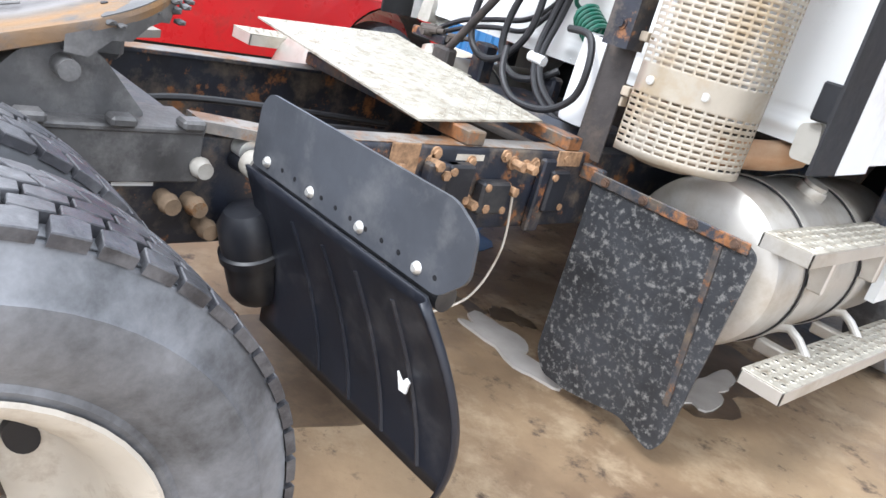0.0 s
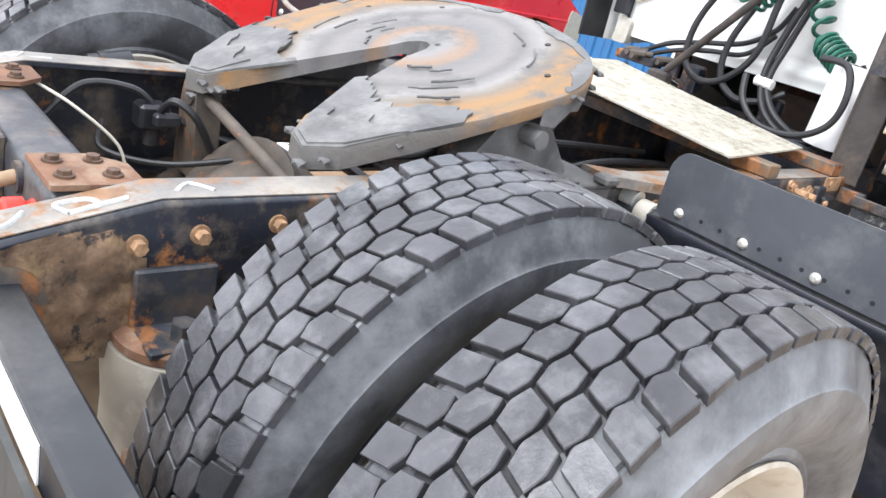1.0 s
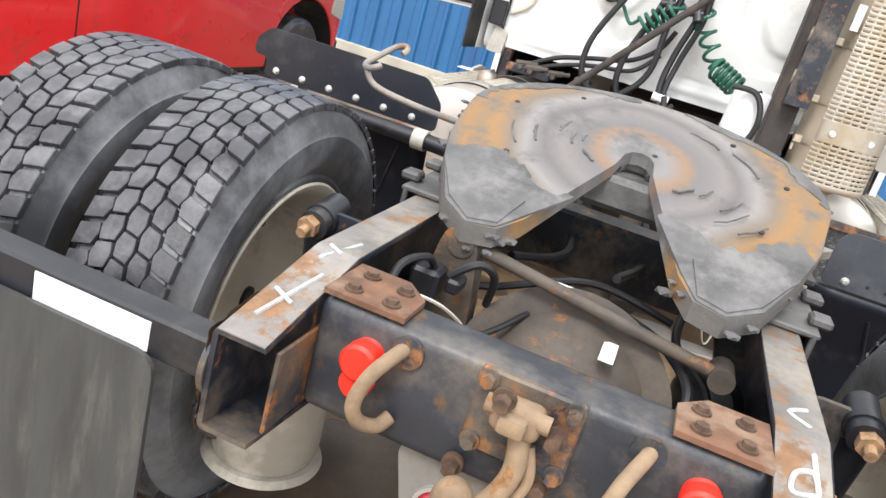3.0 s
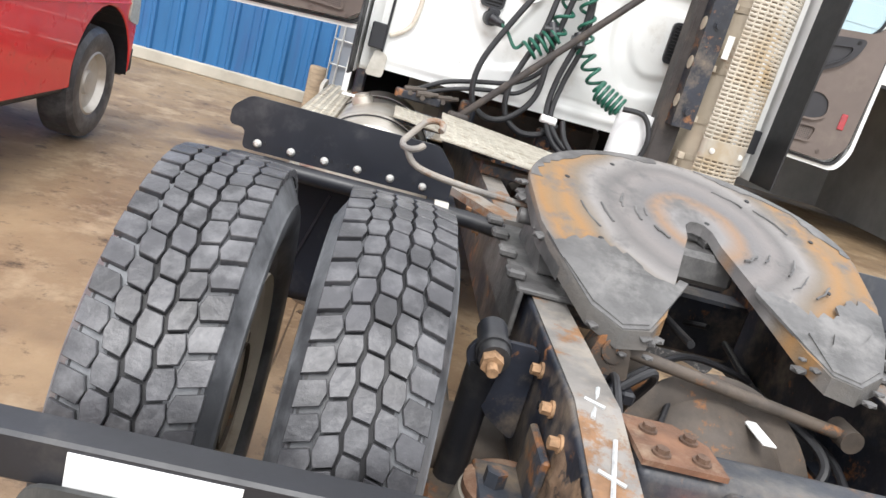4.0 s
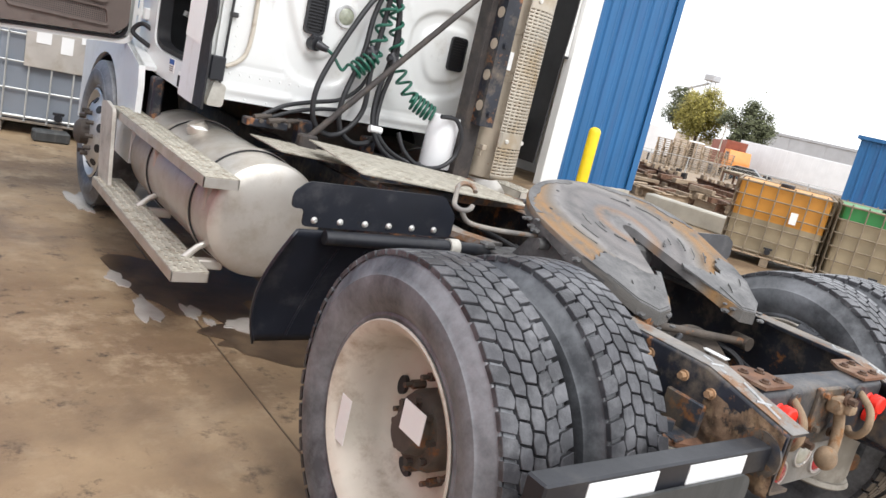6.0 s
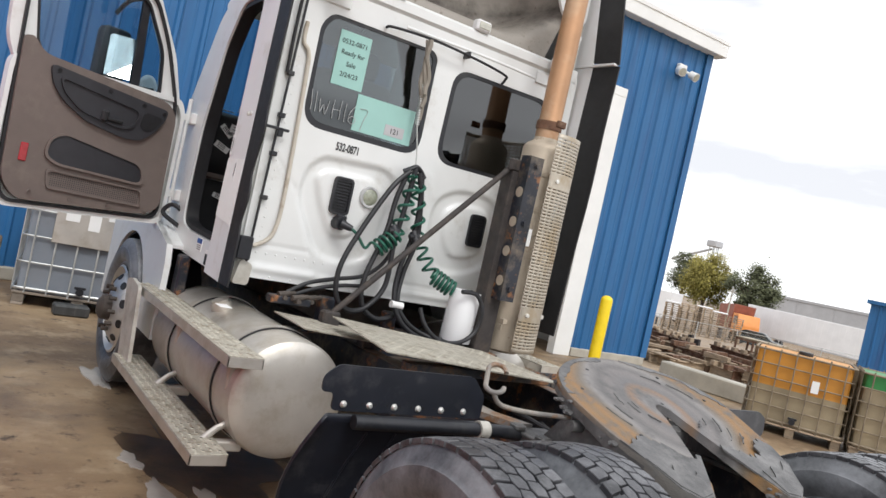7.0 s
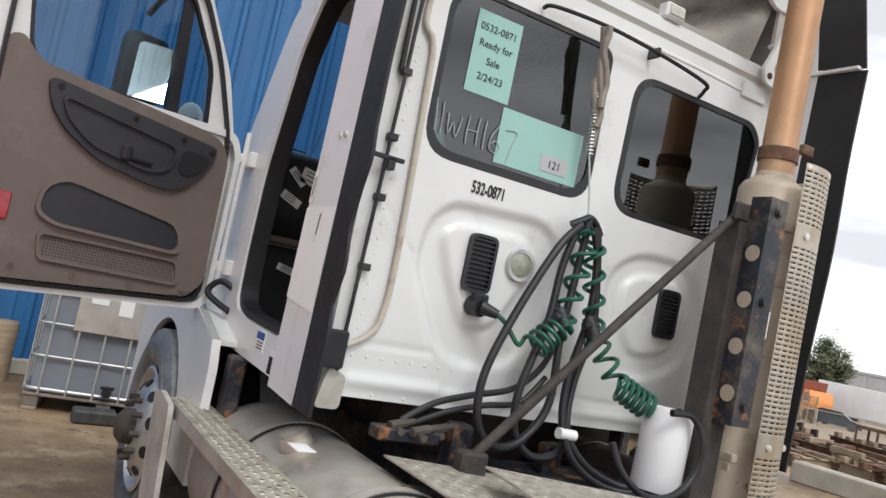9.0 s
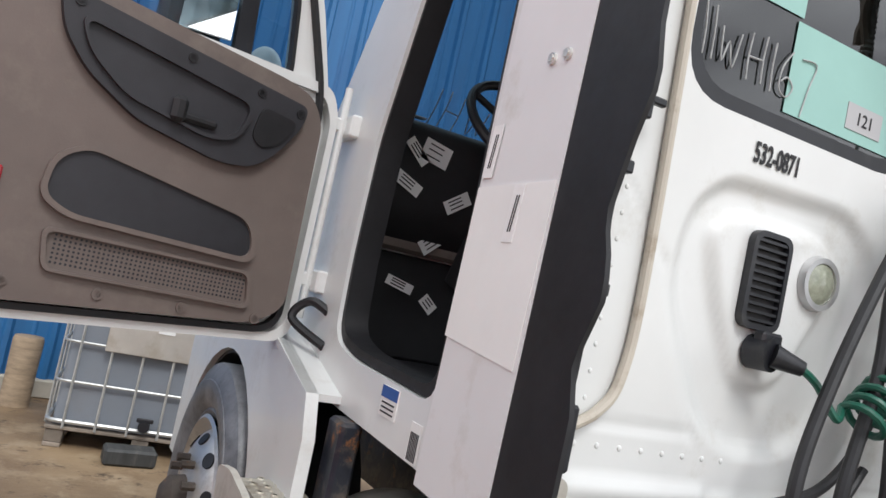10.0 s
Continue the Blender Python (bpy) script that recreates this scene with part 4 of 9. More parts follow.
for s in (-1, 1):
    bgm = bmesh.new()
    lathe(bgm, [(0.0, 0.36), (0.07, 0.36), (0.098, 0.375), (0.104, 0.40), (0.102, 0.50), (0.107, 0.56), (0.098, 0.60), (0.05, 0.607)], Matrix.Translation((s * 0.455, -0.33, 0)), 36)
    bag = part("air_spring", bgm, M["bag"], truck, "dusty tan air spring bellows")
    tp = bmesh.new()
    lathe(tp, [(0.0, 0.628), (0.08, 0.626), (0.094, 0.618), (0.094, 0.604), (0.05, 0.603)], Matrix.Translation((s * 0.455, -0.33, 0)), 36)
    part("top_plate", tp, M["rust"], bag, "coppery rusted bead plate")
    lp = bmesh.new()
    lathe(lp, [(0.0, 0.352), (0.108, 0.352), (0.117, 0.36), (0.11, 0.374), (0.06, 0.375)], Matrix.Translation((s * 0.455, -0.33, 0)), 36)
    part("piston_lip", lp, M["bag"], bag)
    bk = bmesh.new()
    box(bk, (s * 0.437, -0.40, 0.615), (s * 0.452, -0.27, 0.72), 0.004)
    box(bk, (s * 0.437, -0.40, 0.615), (s * 0.53, -0.27, 0.628), 0.003)
    bmesh.ops.create_cone(bk, cap_ends=True, segments=6, radius1=0.02, radius2=0.02, depth=0.03, matrix=Matrix.Translation((s * 0.5, -0.34, 0.64)))
    part("spring_bracket", bk, M["frame_rusty"], truck, "flaking black air spring bracket")
    sh = bmesh.new()
    rod(sh, (s * 0.525, -0.175, 0.775), (s * 0.525, -0.075, 0.795), 0.03, 22)
    rod(sh, (s * 0.525, -0.15, 0.78), (s * 0.525, -0.135, 0.783), 0.034, 22)
    sk = part("shock_absorber", sh, M["black_plastic"], truck, "black shock absorber with a rusty eye bolt")
    bd = bmesh.new()
    rod(bd, (s * 0.53, -0.12, 0.75), (s * 0.52, -0.07, 0.45), 0.033, 20)
    rod(bd, (s * 0.52, -0.07, 0.45), (s * 0.515, -0.05, 0.33), 0.03, 20)
    part("body", bd, M["black_plastic"], sk)
    nb = bmesh.new()
    rod(nb, (s * 0.53, -0.172, 0.776), (s * 0.53, -0.195, 0.771), 0.022, 6)
    rod(nb, (s * 0.53, -0.19, 0.772), (s * 0.53, -0.215, 0.766), 0.011, 10)
    part("eye_bolt", nb, M["bolt"], sk, "orange rusted nut and stud")
    br2 = slab(rounded([(s * 0.434, 0.80), (s * 0.434, 0.60), (s * 0.50, 0.64), (s * 0.575, 0.76), (s * 0.55, 0.80)], 0.02), "y", -0.135, -0.12)
    part("shock_bracket", br2, M["frame"], truck, "black shock tower bracket")
    # leaf/trailing arm and hanger
    part("trailing_arm", B(((s * 0.50, -0.42, 0.40), (s * 0.575, 0.75, 0.46)), bevel=0.01), M["frame_rusty"], truck, "heavy rusted trailing arm")
    # axle brake chamber
    bc = bmesh.new()
    lathe(bc, [(0.0, -0.09), (0.06, -0.085), (0.078, -0.05), (0.082, 0.0), (0.078, 0.05), (0.05, 0.085), (0.0, 0.09)], Matrix.Translation((s * 0.33, 0.24, 0.56)) @ pose(0, 0, 0, 70, 0, 0), 28)
    part("brake_chamber", bc, M["black_plastic"], truck, "black round brake chamber")
# cluster of air lines and a height valve ahead of the crossmember
vb = bmesh.new()
box(vb, (-0.32, -0.14, 0.70), (-0.26, -0.07, 0.76), 0.008)
box(vb, (-0.25, -0.12, 0.72), (-0.22, -0.06, 0.75), 0.006)
rod(vb, (-0.29, -0.1, 0.66), (-0.29, -0.1, 0.72), 0.018, 14)
part("height_valve", vb, M["black_plastic"], truck, "black suspension levelling valve")
for pts, rr in (([(-0.30, -0.33, 0.72), (-0.31, -0.25, 0.79), (-0.29, -0.15, 0.79), (-0.28, -0.1, 0.75)], 0.008), ([(-0.25, -0.1, 0.75), (-0.2, -0.09, 0.79), (-0.17, -0.05, 0.76), (-0.18, 0.0, 0.68)], 0.009),
                ([(-0.33, -0.2, 0.7), (-0.25, -0.22, 0.66), (-0.15, -0.1, 0.66), (-0.05, 0.1, 0.72)], 0.007), ([(-0.3, -0.06, 0.73), (-0.2, 0.05, 0.7), (0.0, 0.2, 0.74), (0.2, 0.25, 0.7)], 0.009),
                ([(0.18, -0.1, 0.55), (0.26, -0.05, 0.66), (0.2, 0.08, 0.7), (0.1, 0.3, 0.66)], 0.011), ([(0.27, -0.2, 0.6), (0.3, 0.0, 0.66), (0.22, 0.2, 0.68), (0.24, 0.5, 0.7)], 0.010),
                ([(-0.2, 0.25, 0.72), (-0.1, 0.5, 0.7), (-0.15, 0.9, 0.74), (-0.1, 1.6, 0.72)], 0.011), ([(0.05, 0.3, 0.74), (0.1, 0.7, 0.70), (0.05, 1.2, 0.74), (0.1, 1.8, 0.72)], 0.011), ([(0.2, 0.55, 0.72), (0.12, 0.8, 0.66), (0.2, 1.2, 0.7)], 0.009)):
    part("air_line", T(pts, rr, 8), M["hose"], truck, "black rubber air line")
part("wire", T([(-0.26, -0.36, 0.80), (-0.2, -0.3, 0.77), (-0.16, -0.22, 0.70), (-0.15, -0.2, 0.62)], 0.0035, 6), M["rim"], truck, "thin pale wire")
part("chassis_crossmember", B(((-0.343, 0.62, 0.60), (0.343, 0.74, 0.78)), bevel=0.01), M["frame"], truck, "black mid chassis crossmember")
part("gearbox_casing", B(((-0.2, 1.9, 0.45), (0.2, 3.0, 0.76)), bevel=0.06), M["axle"], truck, "grimy gearbox casing")
part("prop_shaft", R((0.0, 0.2, 0.56), (0.0, 1.95, 0.62), 0.045, 20), M["axle"], truck, "brown prop shaft")


# ---- fifth wheel: tilted back on its pivots ----
SLOPE = 0.33


def fw_z(y, up=0.0):
    return 1.013 + SLOPE * (y - 0.391) + up


out = []
for k in range(25):
    a = radians(-8 + 196 * k / 24)
    out.append((0.445 * math.cos(a), 0.42 + 0.29 * math.sin(a)))
out += [(-0.425, 0.24), (-0.385, 0.11), (-0.33, 0.0), (-0.265, -0.043), (-0.20, -0.03), (-0.16, 0.02)]
slot = [(-0.045, 0.33), (-0.036, 0.39), (-0.02, 0.412), (0.0, 0.418), (0.02, 0.412), (0.036, 0.39), (0.045, 0.33)]
out += slot + [(0.16, 0.02), (0.20, -0.03), (0.265, -0.043), (0.33, 0.0), (0.385, 0.11), (0.425, 0.24)]
fw = new("fifth_wheel")
fw.parent = truck
fw["label"] = "greasy worn steel fifth wheel coupling tilted back"


def droop(y):
    return -0.012 * max(0, (0.12 - y) / 0.1) ** 1.3 if y < 0.12 else 0


fb = bmesh.new()
top = [fb.verts.new((x, y, fw_z(y) + droop(y))) for x, y in out]
edge = [fb.verts.new((x * 1.006, y + (0.003 if y > 0.4 else 0), fw_z(y) + droop(y) - 0.008)) for x, y in out]
low = [fb.verts.new((x, y, fw_z(y) + droop(y) - (0.03 if y > 0.2 else 0.042))) for x, y in out]
fb.faces.new(top)
for p, q in ((top, edge), (edge, low)):
    for i in range(len(out)):
        j = (i + 1) % len(out)
        fb.faces.new((p[i], p[j], q[j], q[i]))
fb.faces.new(low[::-1])
part("top_plate", fb, M["plate"], fw, "rust-ringed steel top plate with a keyhole slot", smooth=True, angle=28)
sk = bmesh.new()
ys = [(x, y) for x, y in out[:27]]
prev = None
rnd = random.Random(8)
for x, y in ys:
    d = 0.055 + rnd.uniform(-0.012, 0.012)
    quad = [sk.verts.new((x * f, 0.405 + (y - 0.405) * f, fw_z(0.405 + (y - 0.405) * f) - h)) for f, h in ((1.004, 0.012), (1.0, d), (0.94, d), (0.94, 0.05))]
    if prev:
        for k in range(4):
            sk.faces.new((prev[k], prev[(k + 1) % 4], quad[(k + 1) % 4], quad[k]))
    prev = quad
part("skirt", sk, M["grease"], fw, "grease-caked cast skirt")
# lumps of grease along the rim
gm = bmesh.new()
for k in range(70):
    x, y = out[rnd.randrange(len(out))]
    if -0.06 < x < 0.06:
        continue
    q = rnd.uniform(0.985, 1.01)
    bmesh.ops.create_icosphere(gm, subdivisions=1, radius=rnd.uniform(0.006, 0.014), matrix=Matrix.Translation((x * q + rnd.uniform(-0.02, 0.02), y + rnd.uniform(-0.03, 0.03), fw_z(y) + droop(y) - rnd.uniform(0.012, 0.06))) @ Matrix.Diagonal((1.8, 1.5, 0.8, 1)))
tagged(part("grease_lump", gm, M["grease"], fw, "lumps of old grease"), kind="stuff")
def grease_sheet(poly, up):
    """A torn layer of old grease lying on the top plate."""
    bm = bmesh.new()
    prism(bm, poly, lambda u, v, k: (u, v, fw_z(v) + droop(v) + (up if k else -0.004)))
    bmesh.ops.triangulate(bm, faces=[f for f in bm.faces if len(f.verts) > 4])
    return part("grease_sheet", bm, M["grease"], fw, "torn grey sheet of old grease", smooth=False)


for s in (-1, 1):
    edge = [(0.165, 0.025), (0.205, -0.028), (0.265, -0.042), (0.33, 0.0), (0.385, 0.11), (0.415, 0.2)]
    ragged = []
    for k in range(26):
        f = k / 25
        ragged.append((0.40 - 0.31 * f + rnd.uniform(-0.006, 0.006), 0.205 + 0.035 * math.sin(f * 7 + s) - 0.055 * f + rnd.uniform(-0.013, 0.013)))
    grease_sheet([(s * x, y) for x, y in edge + ragged], 0.0032)
    second = [(0.38 - 0.2 * k / 15 + rnd.uniform(-0.005, 0.005), 0.105 + 0.02 * math.sin(k * 0.9) - 0.05 * k / 15 + rnd.uniform(-0.008, 0.008)) for k in range(16)]
    grease_sheet([(s * x, y) for x, y in [(0.205, -0.02), (0.265, -0.034), (0.325, 0.008), (0.37, 0.085)] + second], 0.0062)
    arc = [radians(4 + 78 * k / 26) for k in range(27)]
    outer = [(0.443 * math.cos(a), 0.42 + 0.288 * math.sin(a)) for a in arc]
    inner_ = [(q * 0.443 * math.cos(a), 0.42 + q * 0.288 * math.sin(a)) for a, q in [(a, 0.93 + 0.03 * math.sin(a * 9 + s) + rnd.uniform(-0.02, 0.02)) for a in arc]]
    grease_sheet([(s * x, y) for x, y in outer + inner_[::-1]], 0.0025)
    for k in range(9):
        a0, r0 = rnd.uniform(0.1, 2.3), rnd.uniform(0.14, 0.36)
        pts = []
        for j in range(7):
            a = a0 - 0.55 + j * rnd.uniform(0.04, 0.075)
            x, y = s * r0 * math.cos(a - 0.6), 0.40 + r0 * 0.8 * math.sin(a - 0.6) + rnd.uniform(-0.004, 0.004)
            pts.append((x, y, fw_z(y) + droop(y) + 0.0005))
        if abs(pts[0][0]) > 0.07 and abs(pts[-1][0]) > 0.07 and min(p[1] for p in pts) > 0.06:
            part("grease_curl", T(pts, rnd.uniform(0.002, 0.0038), 6, 4), M["grease"], fw)
hl = bmesh.new()
for x, y in ((0.031, 0.425), (-0.342, 0.476), (-0.282, 0.23), (0.342, 0.476), (0.3, 0.25), (-0.2, 0.61), (0.2, 0.61)):
    nrm = Vector((0, -SLOPE, 1)).normalized()
    p = Vector((x, y, fw_z(y)))
    rod(hl, p - nrm * 0.002, p + nrm * 0.001, 0.007, 12)
tagged(part("grease_hole", hl, M["black_rubber"], fw), kind="stuff")
jw = bmesh.new()
box(jw, (-0.11, 0.33, 0.88), (0.11, 0.62, 0.965), 0.015)
tube(jw, [(-0.05, 0.40, 0.975), (-0.03, 0.44, 0.985), (0.03, 0.44, 0.985), (0.05, 0.40, 0.975)], 0.02, 10)
part("lock_jaw", jw, M["grease"], fw, "dark greasy locking jaw")
for s in (-1, 1):
    pv = bmesh.new()
    prism(pv, rounded([(0.22, RT + 0.018), (0.56, RT + 0.018), (0.46, 0.955), (0.42, 0.97), (0.36, 0.965), (0.32, 0.95)], 0.02), lambda u, v, k: (s * (0.40 if k else 0.34), u, v))
    part("pivot_bracket", pv, M["grease"], fw, "cast pivot bracket")
    rod(pvb := bmesh.new(), (s * 0.33, 0.39, 0.93), (s * 0.45, 0.39, 0.93), 0.02, 16)
    part("pivot_pin", pvb, M["grease"], fw)
    mt = bmesh.new()
    box(mt, (s * 0.30, 0.10, RT + 0.004), (s * 0.462, 0.66, RT + 0.018), 0.004)
    for yy in (0.14, 0.3, 0.46, 0.6):
        box(mt, (s * 0.44, yy, RT + 0.018), (s * 0.485, yy + 0.05, RT + 0.04), 0.006)
    box(mt, (s * 0.445, 0.10, RT - 0.10), (s * 0.457, 0.66, RT + 0.01), 0.003)
    part("slide_rail", mt, M["grease"], fw, "greasy steel mounting rail")
    part("guide_bar", slab([(s * 0.36, 0.66), (s * 0.44, 0.66), (s * 0.60, 0.96), (s * 0.52, 0.97)], "z", RT + 0.006, RT + 0.03), M["worn_top"], fw, "bent rusty guide bar")

# ---- quarter fenders ahead of the drive tyres ----
for s, fy, fz in ((-1, 0.672, 0.875), (1, 0.722, 0.822)):
    qf = new("quarter_fender")
    qf.parent = truck
    qf["label"] = "black plastic quarter fender with a flat top shield"
    tp = slab(rounded([(s * 0.60, fz - 0.022), (s * 1.19, fz - 0.022), (s * 1.19, fz + 0.035), (s * 1.235, fz + 0.035), (s * 1.235, fz + 0.085), (s * 1.19, fz + 0.125), (s * 0.66, fz + 0.125), (s * 0.60, fz + 0.06)], 0.018), "y", fy + 0.004, fy + 0.011)
    if s > 0:
        tp.free()
        tp = slab(rounded([(0.545, fz - 0.022), (1.145, fz - 0.022), (1.2, fz + 0.03), (1.19, fz + 0.105), (1.13, fz + 0.135), (0.57, fz + 0.132), (0.545, fz + 0.10)], 0.018), "y", fy + 0.004, fy + 0.011)
    # the right shield takes a paler grey than the left
    part("top_shield", tp, M["shield_poly"] if s > 0 else M["fender"], qf, "flat dark poly shield")
    n = 6 if s < 0 else 4
    for k in range(n):
        x = s * ((0.68 + 0.094 * k) if s < 0 else (0.603 + 0.161 * k))
        bm = bmesh.new()
        lathe(bm, [(0.0, 0.009), (0.006, 0.0085), (0.0105, 0.004), (0.012, 0.0)], Matrix.Translation((x, fy + 0.004, fz)) @ pose(0, 0, 0, 90, 0, 0), 14)
        part("shield_bolt", bm, M["zinc"], qf)
    hb = bmesh.new()
    for k in range(11):
        rod(hb, (s * (0.66 + 0.047 * k), fy + 0.0035, fz + 0.004), (s * (0.66 + 0.047 * k), fy + 0.006, fz + 0.004), 0.005, 8)
    tagged(part("spare_hole", hb, M["black_rubber"], qf), kind="stuff")
    # curved lower guard
    gd = bmesh.new()
    rows = []
    for k in range(15):
        f = k / 14
        z = fz - 0.03 - f * (fz - 0.03 - 0.42)
        y = fy + 0.005 + 0.085 * math.sin(f * 1.7) + 0.01 * f
        w0 = (0.61 if s < 0 else 0.53) + 0.02 * f
        w1 = (1.215 if s < 0 else 1.145) + 0.06 * math.sin(f * 2.6) + (0.03 * f if s > 0 else 0.01 * f)
        ridge = 0.0
        rows.append([gd.verts.new((s * (w0 + (w1 - w0) * q), y + dy, z)) for q, dy in ((0, 0), (0.12, 0), (0.3, 0), (0.5, 0), (0.7, 0), (0.88, 0), (0.97, 0), (0.995, -0.012), (1.0, -0.03))])
    for a, b in zip(rows, rows[1:]):
        for k in range(8):
            gd.faces.new((a[k], a[k + 1], b[k + 1], b[k]))
    gob = part("curved_guard", gd, M["fender"], qf, "glossy black curved guard", smooth=True, angle=80)
    so = gob.modifiers.new("thickness", "SOLIDIFY")
    so.thickness = 0.007
    rb = bmesh.new()
    for k in range(4):
        q = 0.1 + 0.2 * k
        pts = []
        for f in (0.15, 0.45, 0.75, 0.95):
            z = fz - 0.03 - f * (fz - 0.03 - 0.42)
            pts.append((s * (0.63 + 0.55 * (q + 0.22 * f)), fy - 0.001 + 0.085 * math.sin(f * 1.7) + 0.01 * f, z))
        tube(rb, pts, 0.006, 6, 4)
    tagged(part("pressed_rib", rb, M["fender"], qf), kind="stuff")
    # support tube with pale rubber collar
    sp = bmesh.new()
    off = 0.0 if s < 0 else 0.085
    tube(sp, [(s * 0.434, fy - 0.05 + off, fz - 0.055), (s * 0.6, fy - 0.045 + off, fz - 0.045), (s * 1.12, fy - 0.03 + off, fz - 0.045)], 0.024, 16, 4)
    part("support_tube", sp, M["black_plastic"], qf, "black support tube")
    cx_ = 0.60 if s < 0 else 0.485
    cl = R((s * cx_, fy - 0.045 + off, fz - 0.045), (s * (cx_ + 0.04), fy - 0.045 + off, fz - 0.045), 0.031, 20)
    part("collar", cl, M["dirty_white"], qf, "pale rubber collar")
part("torn_tape", slab([(1.055, 0.60), (1.072, 0.588), (1.08, 0.6), (1.09, 0.596), (1.088, 0.572), (1.07, 0.57)], "y", 0.778, 0.782), M["paper"], truck, "torn scrap of white sticker")

# brake and air hardware on the right rail
bm = bmesh.new()
lathe(bm, [(0.0001, -0.12), (0.055, -0.115), (0.068, -0.09), (0.068, -0.01), (0.075, -0.006), (0.075, 0.012), (0.068, 0.016), (0.066, 0.08), (0.045, 0.11), (0.0001, 0.115)], Matrix.Translation((0.525, 0.78, 0.585)) @ pose(0, 0, 0, 20, 0, 0), 28)
part("brake_chamber", bm, M["black_plastic"], truck, "black round brake chamber")
part("data_plate", B(((0.433, 1.42, 0.782), (0.4345, 1.53, 0.80))), M["rim"], truck, "small cream data plate")
part("rust_bracket", B(((0.433, 1.18, 0.70), (0.438, 1.28, 0.825)), bevel=0.002), M["bolt"], truck, "orange rusted rail bracket")
part("rust_bracket", B(((0.433, 1.86, 0.775), (0.44, 1.98, 0.825)), bevel=0.002), M["bolt"], truck, "orange rusted rail bracket")
bolts([(0.434, y, z) for y, z in ((1.1, 0.78), (1.15, 0.765), (1.33, 0.775), (1.36, 0.75), (1.66, 0.78), (1.72, 0.77), (1.66, 0.70), (1.5, 0.66), (1.55, 0.65))], (1, 0, 0), M["bolt"], truck, "rail_bolt", 0.015, 0.045)
part("chassis_bracket", B(((0.434, 1.3, 0.60), (0.47, 1.42, 0.78)), bevel=0.006), M["frame"], truck, "black chassis bracket")
part("chassis_bracket", B(((0.434, 1.78, 0.56), (0.46, 1.84, 0.8)), bevel=0.006), M["frame"], truck, "black chassis bracket")
part("hanging_wire", T([(0.45, 1.68, 0.69), (0.455, 1.70, 0.5), (0.45, 1.62, 0.34), (0.43, 1.44, 0.29), (0.4, 1.36, 0.30), (0.36, 1.34, 0.42)], 0.004, 6), M["rim"], truck, "thin pale hanging wire")

# sticker, fittings and boxes along the right rail
st = part("data_sticker", B(((0.434, 0.49, 0.705), (0.4365, 0.575, 0.77))), M["paper"], truck, "cream data sticker with a green band")
part("band", B(((0.4365, 0.49, 0.752), (0.4375, 0.575, 0.77))), M["green"], st, "green band")
for y, z, m in ((0.655, 0.759, "dirty_white"), (0.597, 0.68, "tan_cast"), (0.656, 0.673, "tan_cast"), (0.69, 0.619, "tan_cast")):
    fb = R((0.43, y, z), (0.47, y, z), 0.019, 14)
    rod(fb, (0.47, y, z), (0.495, y, z), 0.023, 14, 0.018)
    part("air_fitting", fb, M[m], truck, "small capped air fitting")
part("rail_collar", R((0.434, 0.759, 0.798), (0.475, 0.759, 0.798), 0.024, 14), M["zinc"], truck)
for y, z, a, b in ((1.42, 0.72, 0.05, 0.06), (1.58, 0.68, 0.06, 0.05), (1.86, 0.7, 0.045, 0.07)):
    bx = part("junction_box", B(((0.434, y - a, z - b), (0.476, y + a, z + b)), bevel=0.008), M["black_plastic"], truck, "black box bolted to the rail")
    bolts([(0.476, y - a * 0.7, z + b * 0.7), (0.476, y + a * 0.7, z - b * 0.7)], (1, 0, 0), M["bolt"], bx, r=0.008, h=0.006)
bolts([(0.434, 1.34 + 0.14 * k, 0.80 - 0.02 * (k % 2)) for k in range(5)], (1, 0, 0), M["bolt"], truck, "rail_bolt", 0.013, 0.012)

# speckled rubber flap hung behind the right tank
flap = new("tank_flap")
flap.parent = truck
flap["label"] = "stone-chipped black rubber flap under a rusty strip"
part("sheet", slab(rounded([(0.5, 0.77), (1.04, 0.78), (1.09, 0.75), (1.045, 0.1), (1.015, 0.045), (0.88, 0.09), (0.66, 0.05), (0.55, 0.055), (0.5, 0.12)], 0.03), "y", 1.998, 2.008), M["flap"], flap)
part("top_strip", B(((0.49, 1.988, 0.745), (1.06, 1.998, 0.782)), bevel=0.003), M["frame_rusty"], flap, "rusty clamping strip")
bolts([(0.55, 1.988, 0.763), (0.70, 1.988, 0.763), (0.88, 1.988, 0.763), (1.02, 1.988, 0.763)], (0, -1, 0), M["dark_bolt"], flap, r=0.011, h=0.01)
part("side_strip", slab([(0.965, 0.74), (0.985, 0.74), (1.02, 0.22), (1.0, 0.22)], "y", 1.99, 1.997), M["frame_rusty"], flap, "rusty stay strip")
part("flap_arm", B(((0.434, 2.0, 0.74), (0.52, 2.03, 0.79)), bevel=0.004), M["frame_rusty"], flap)

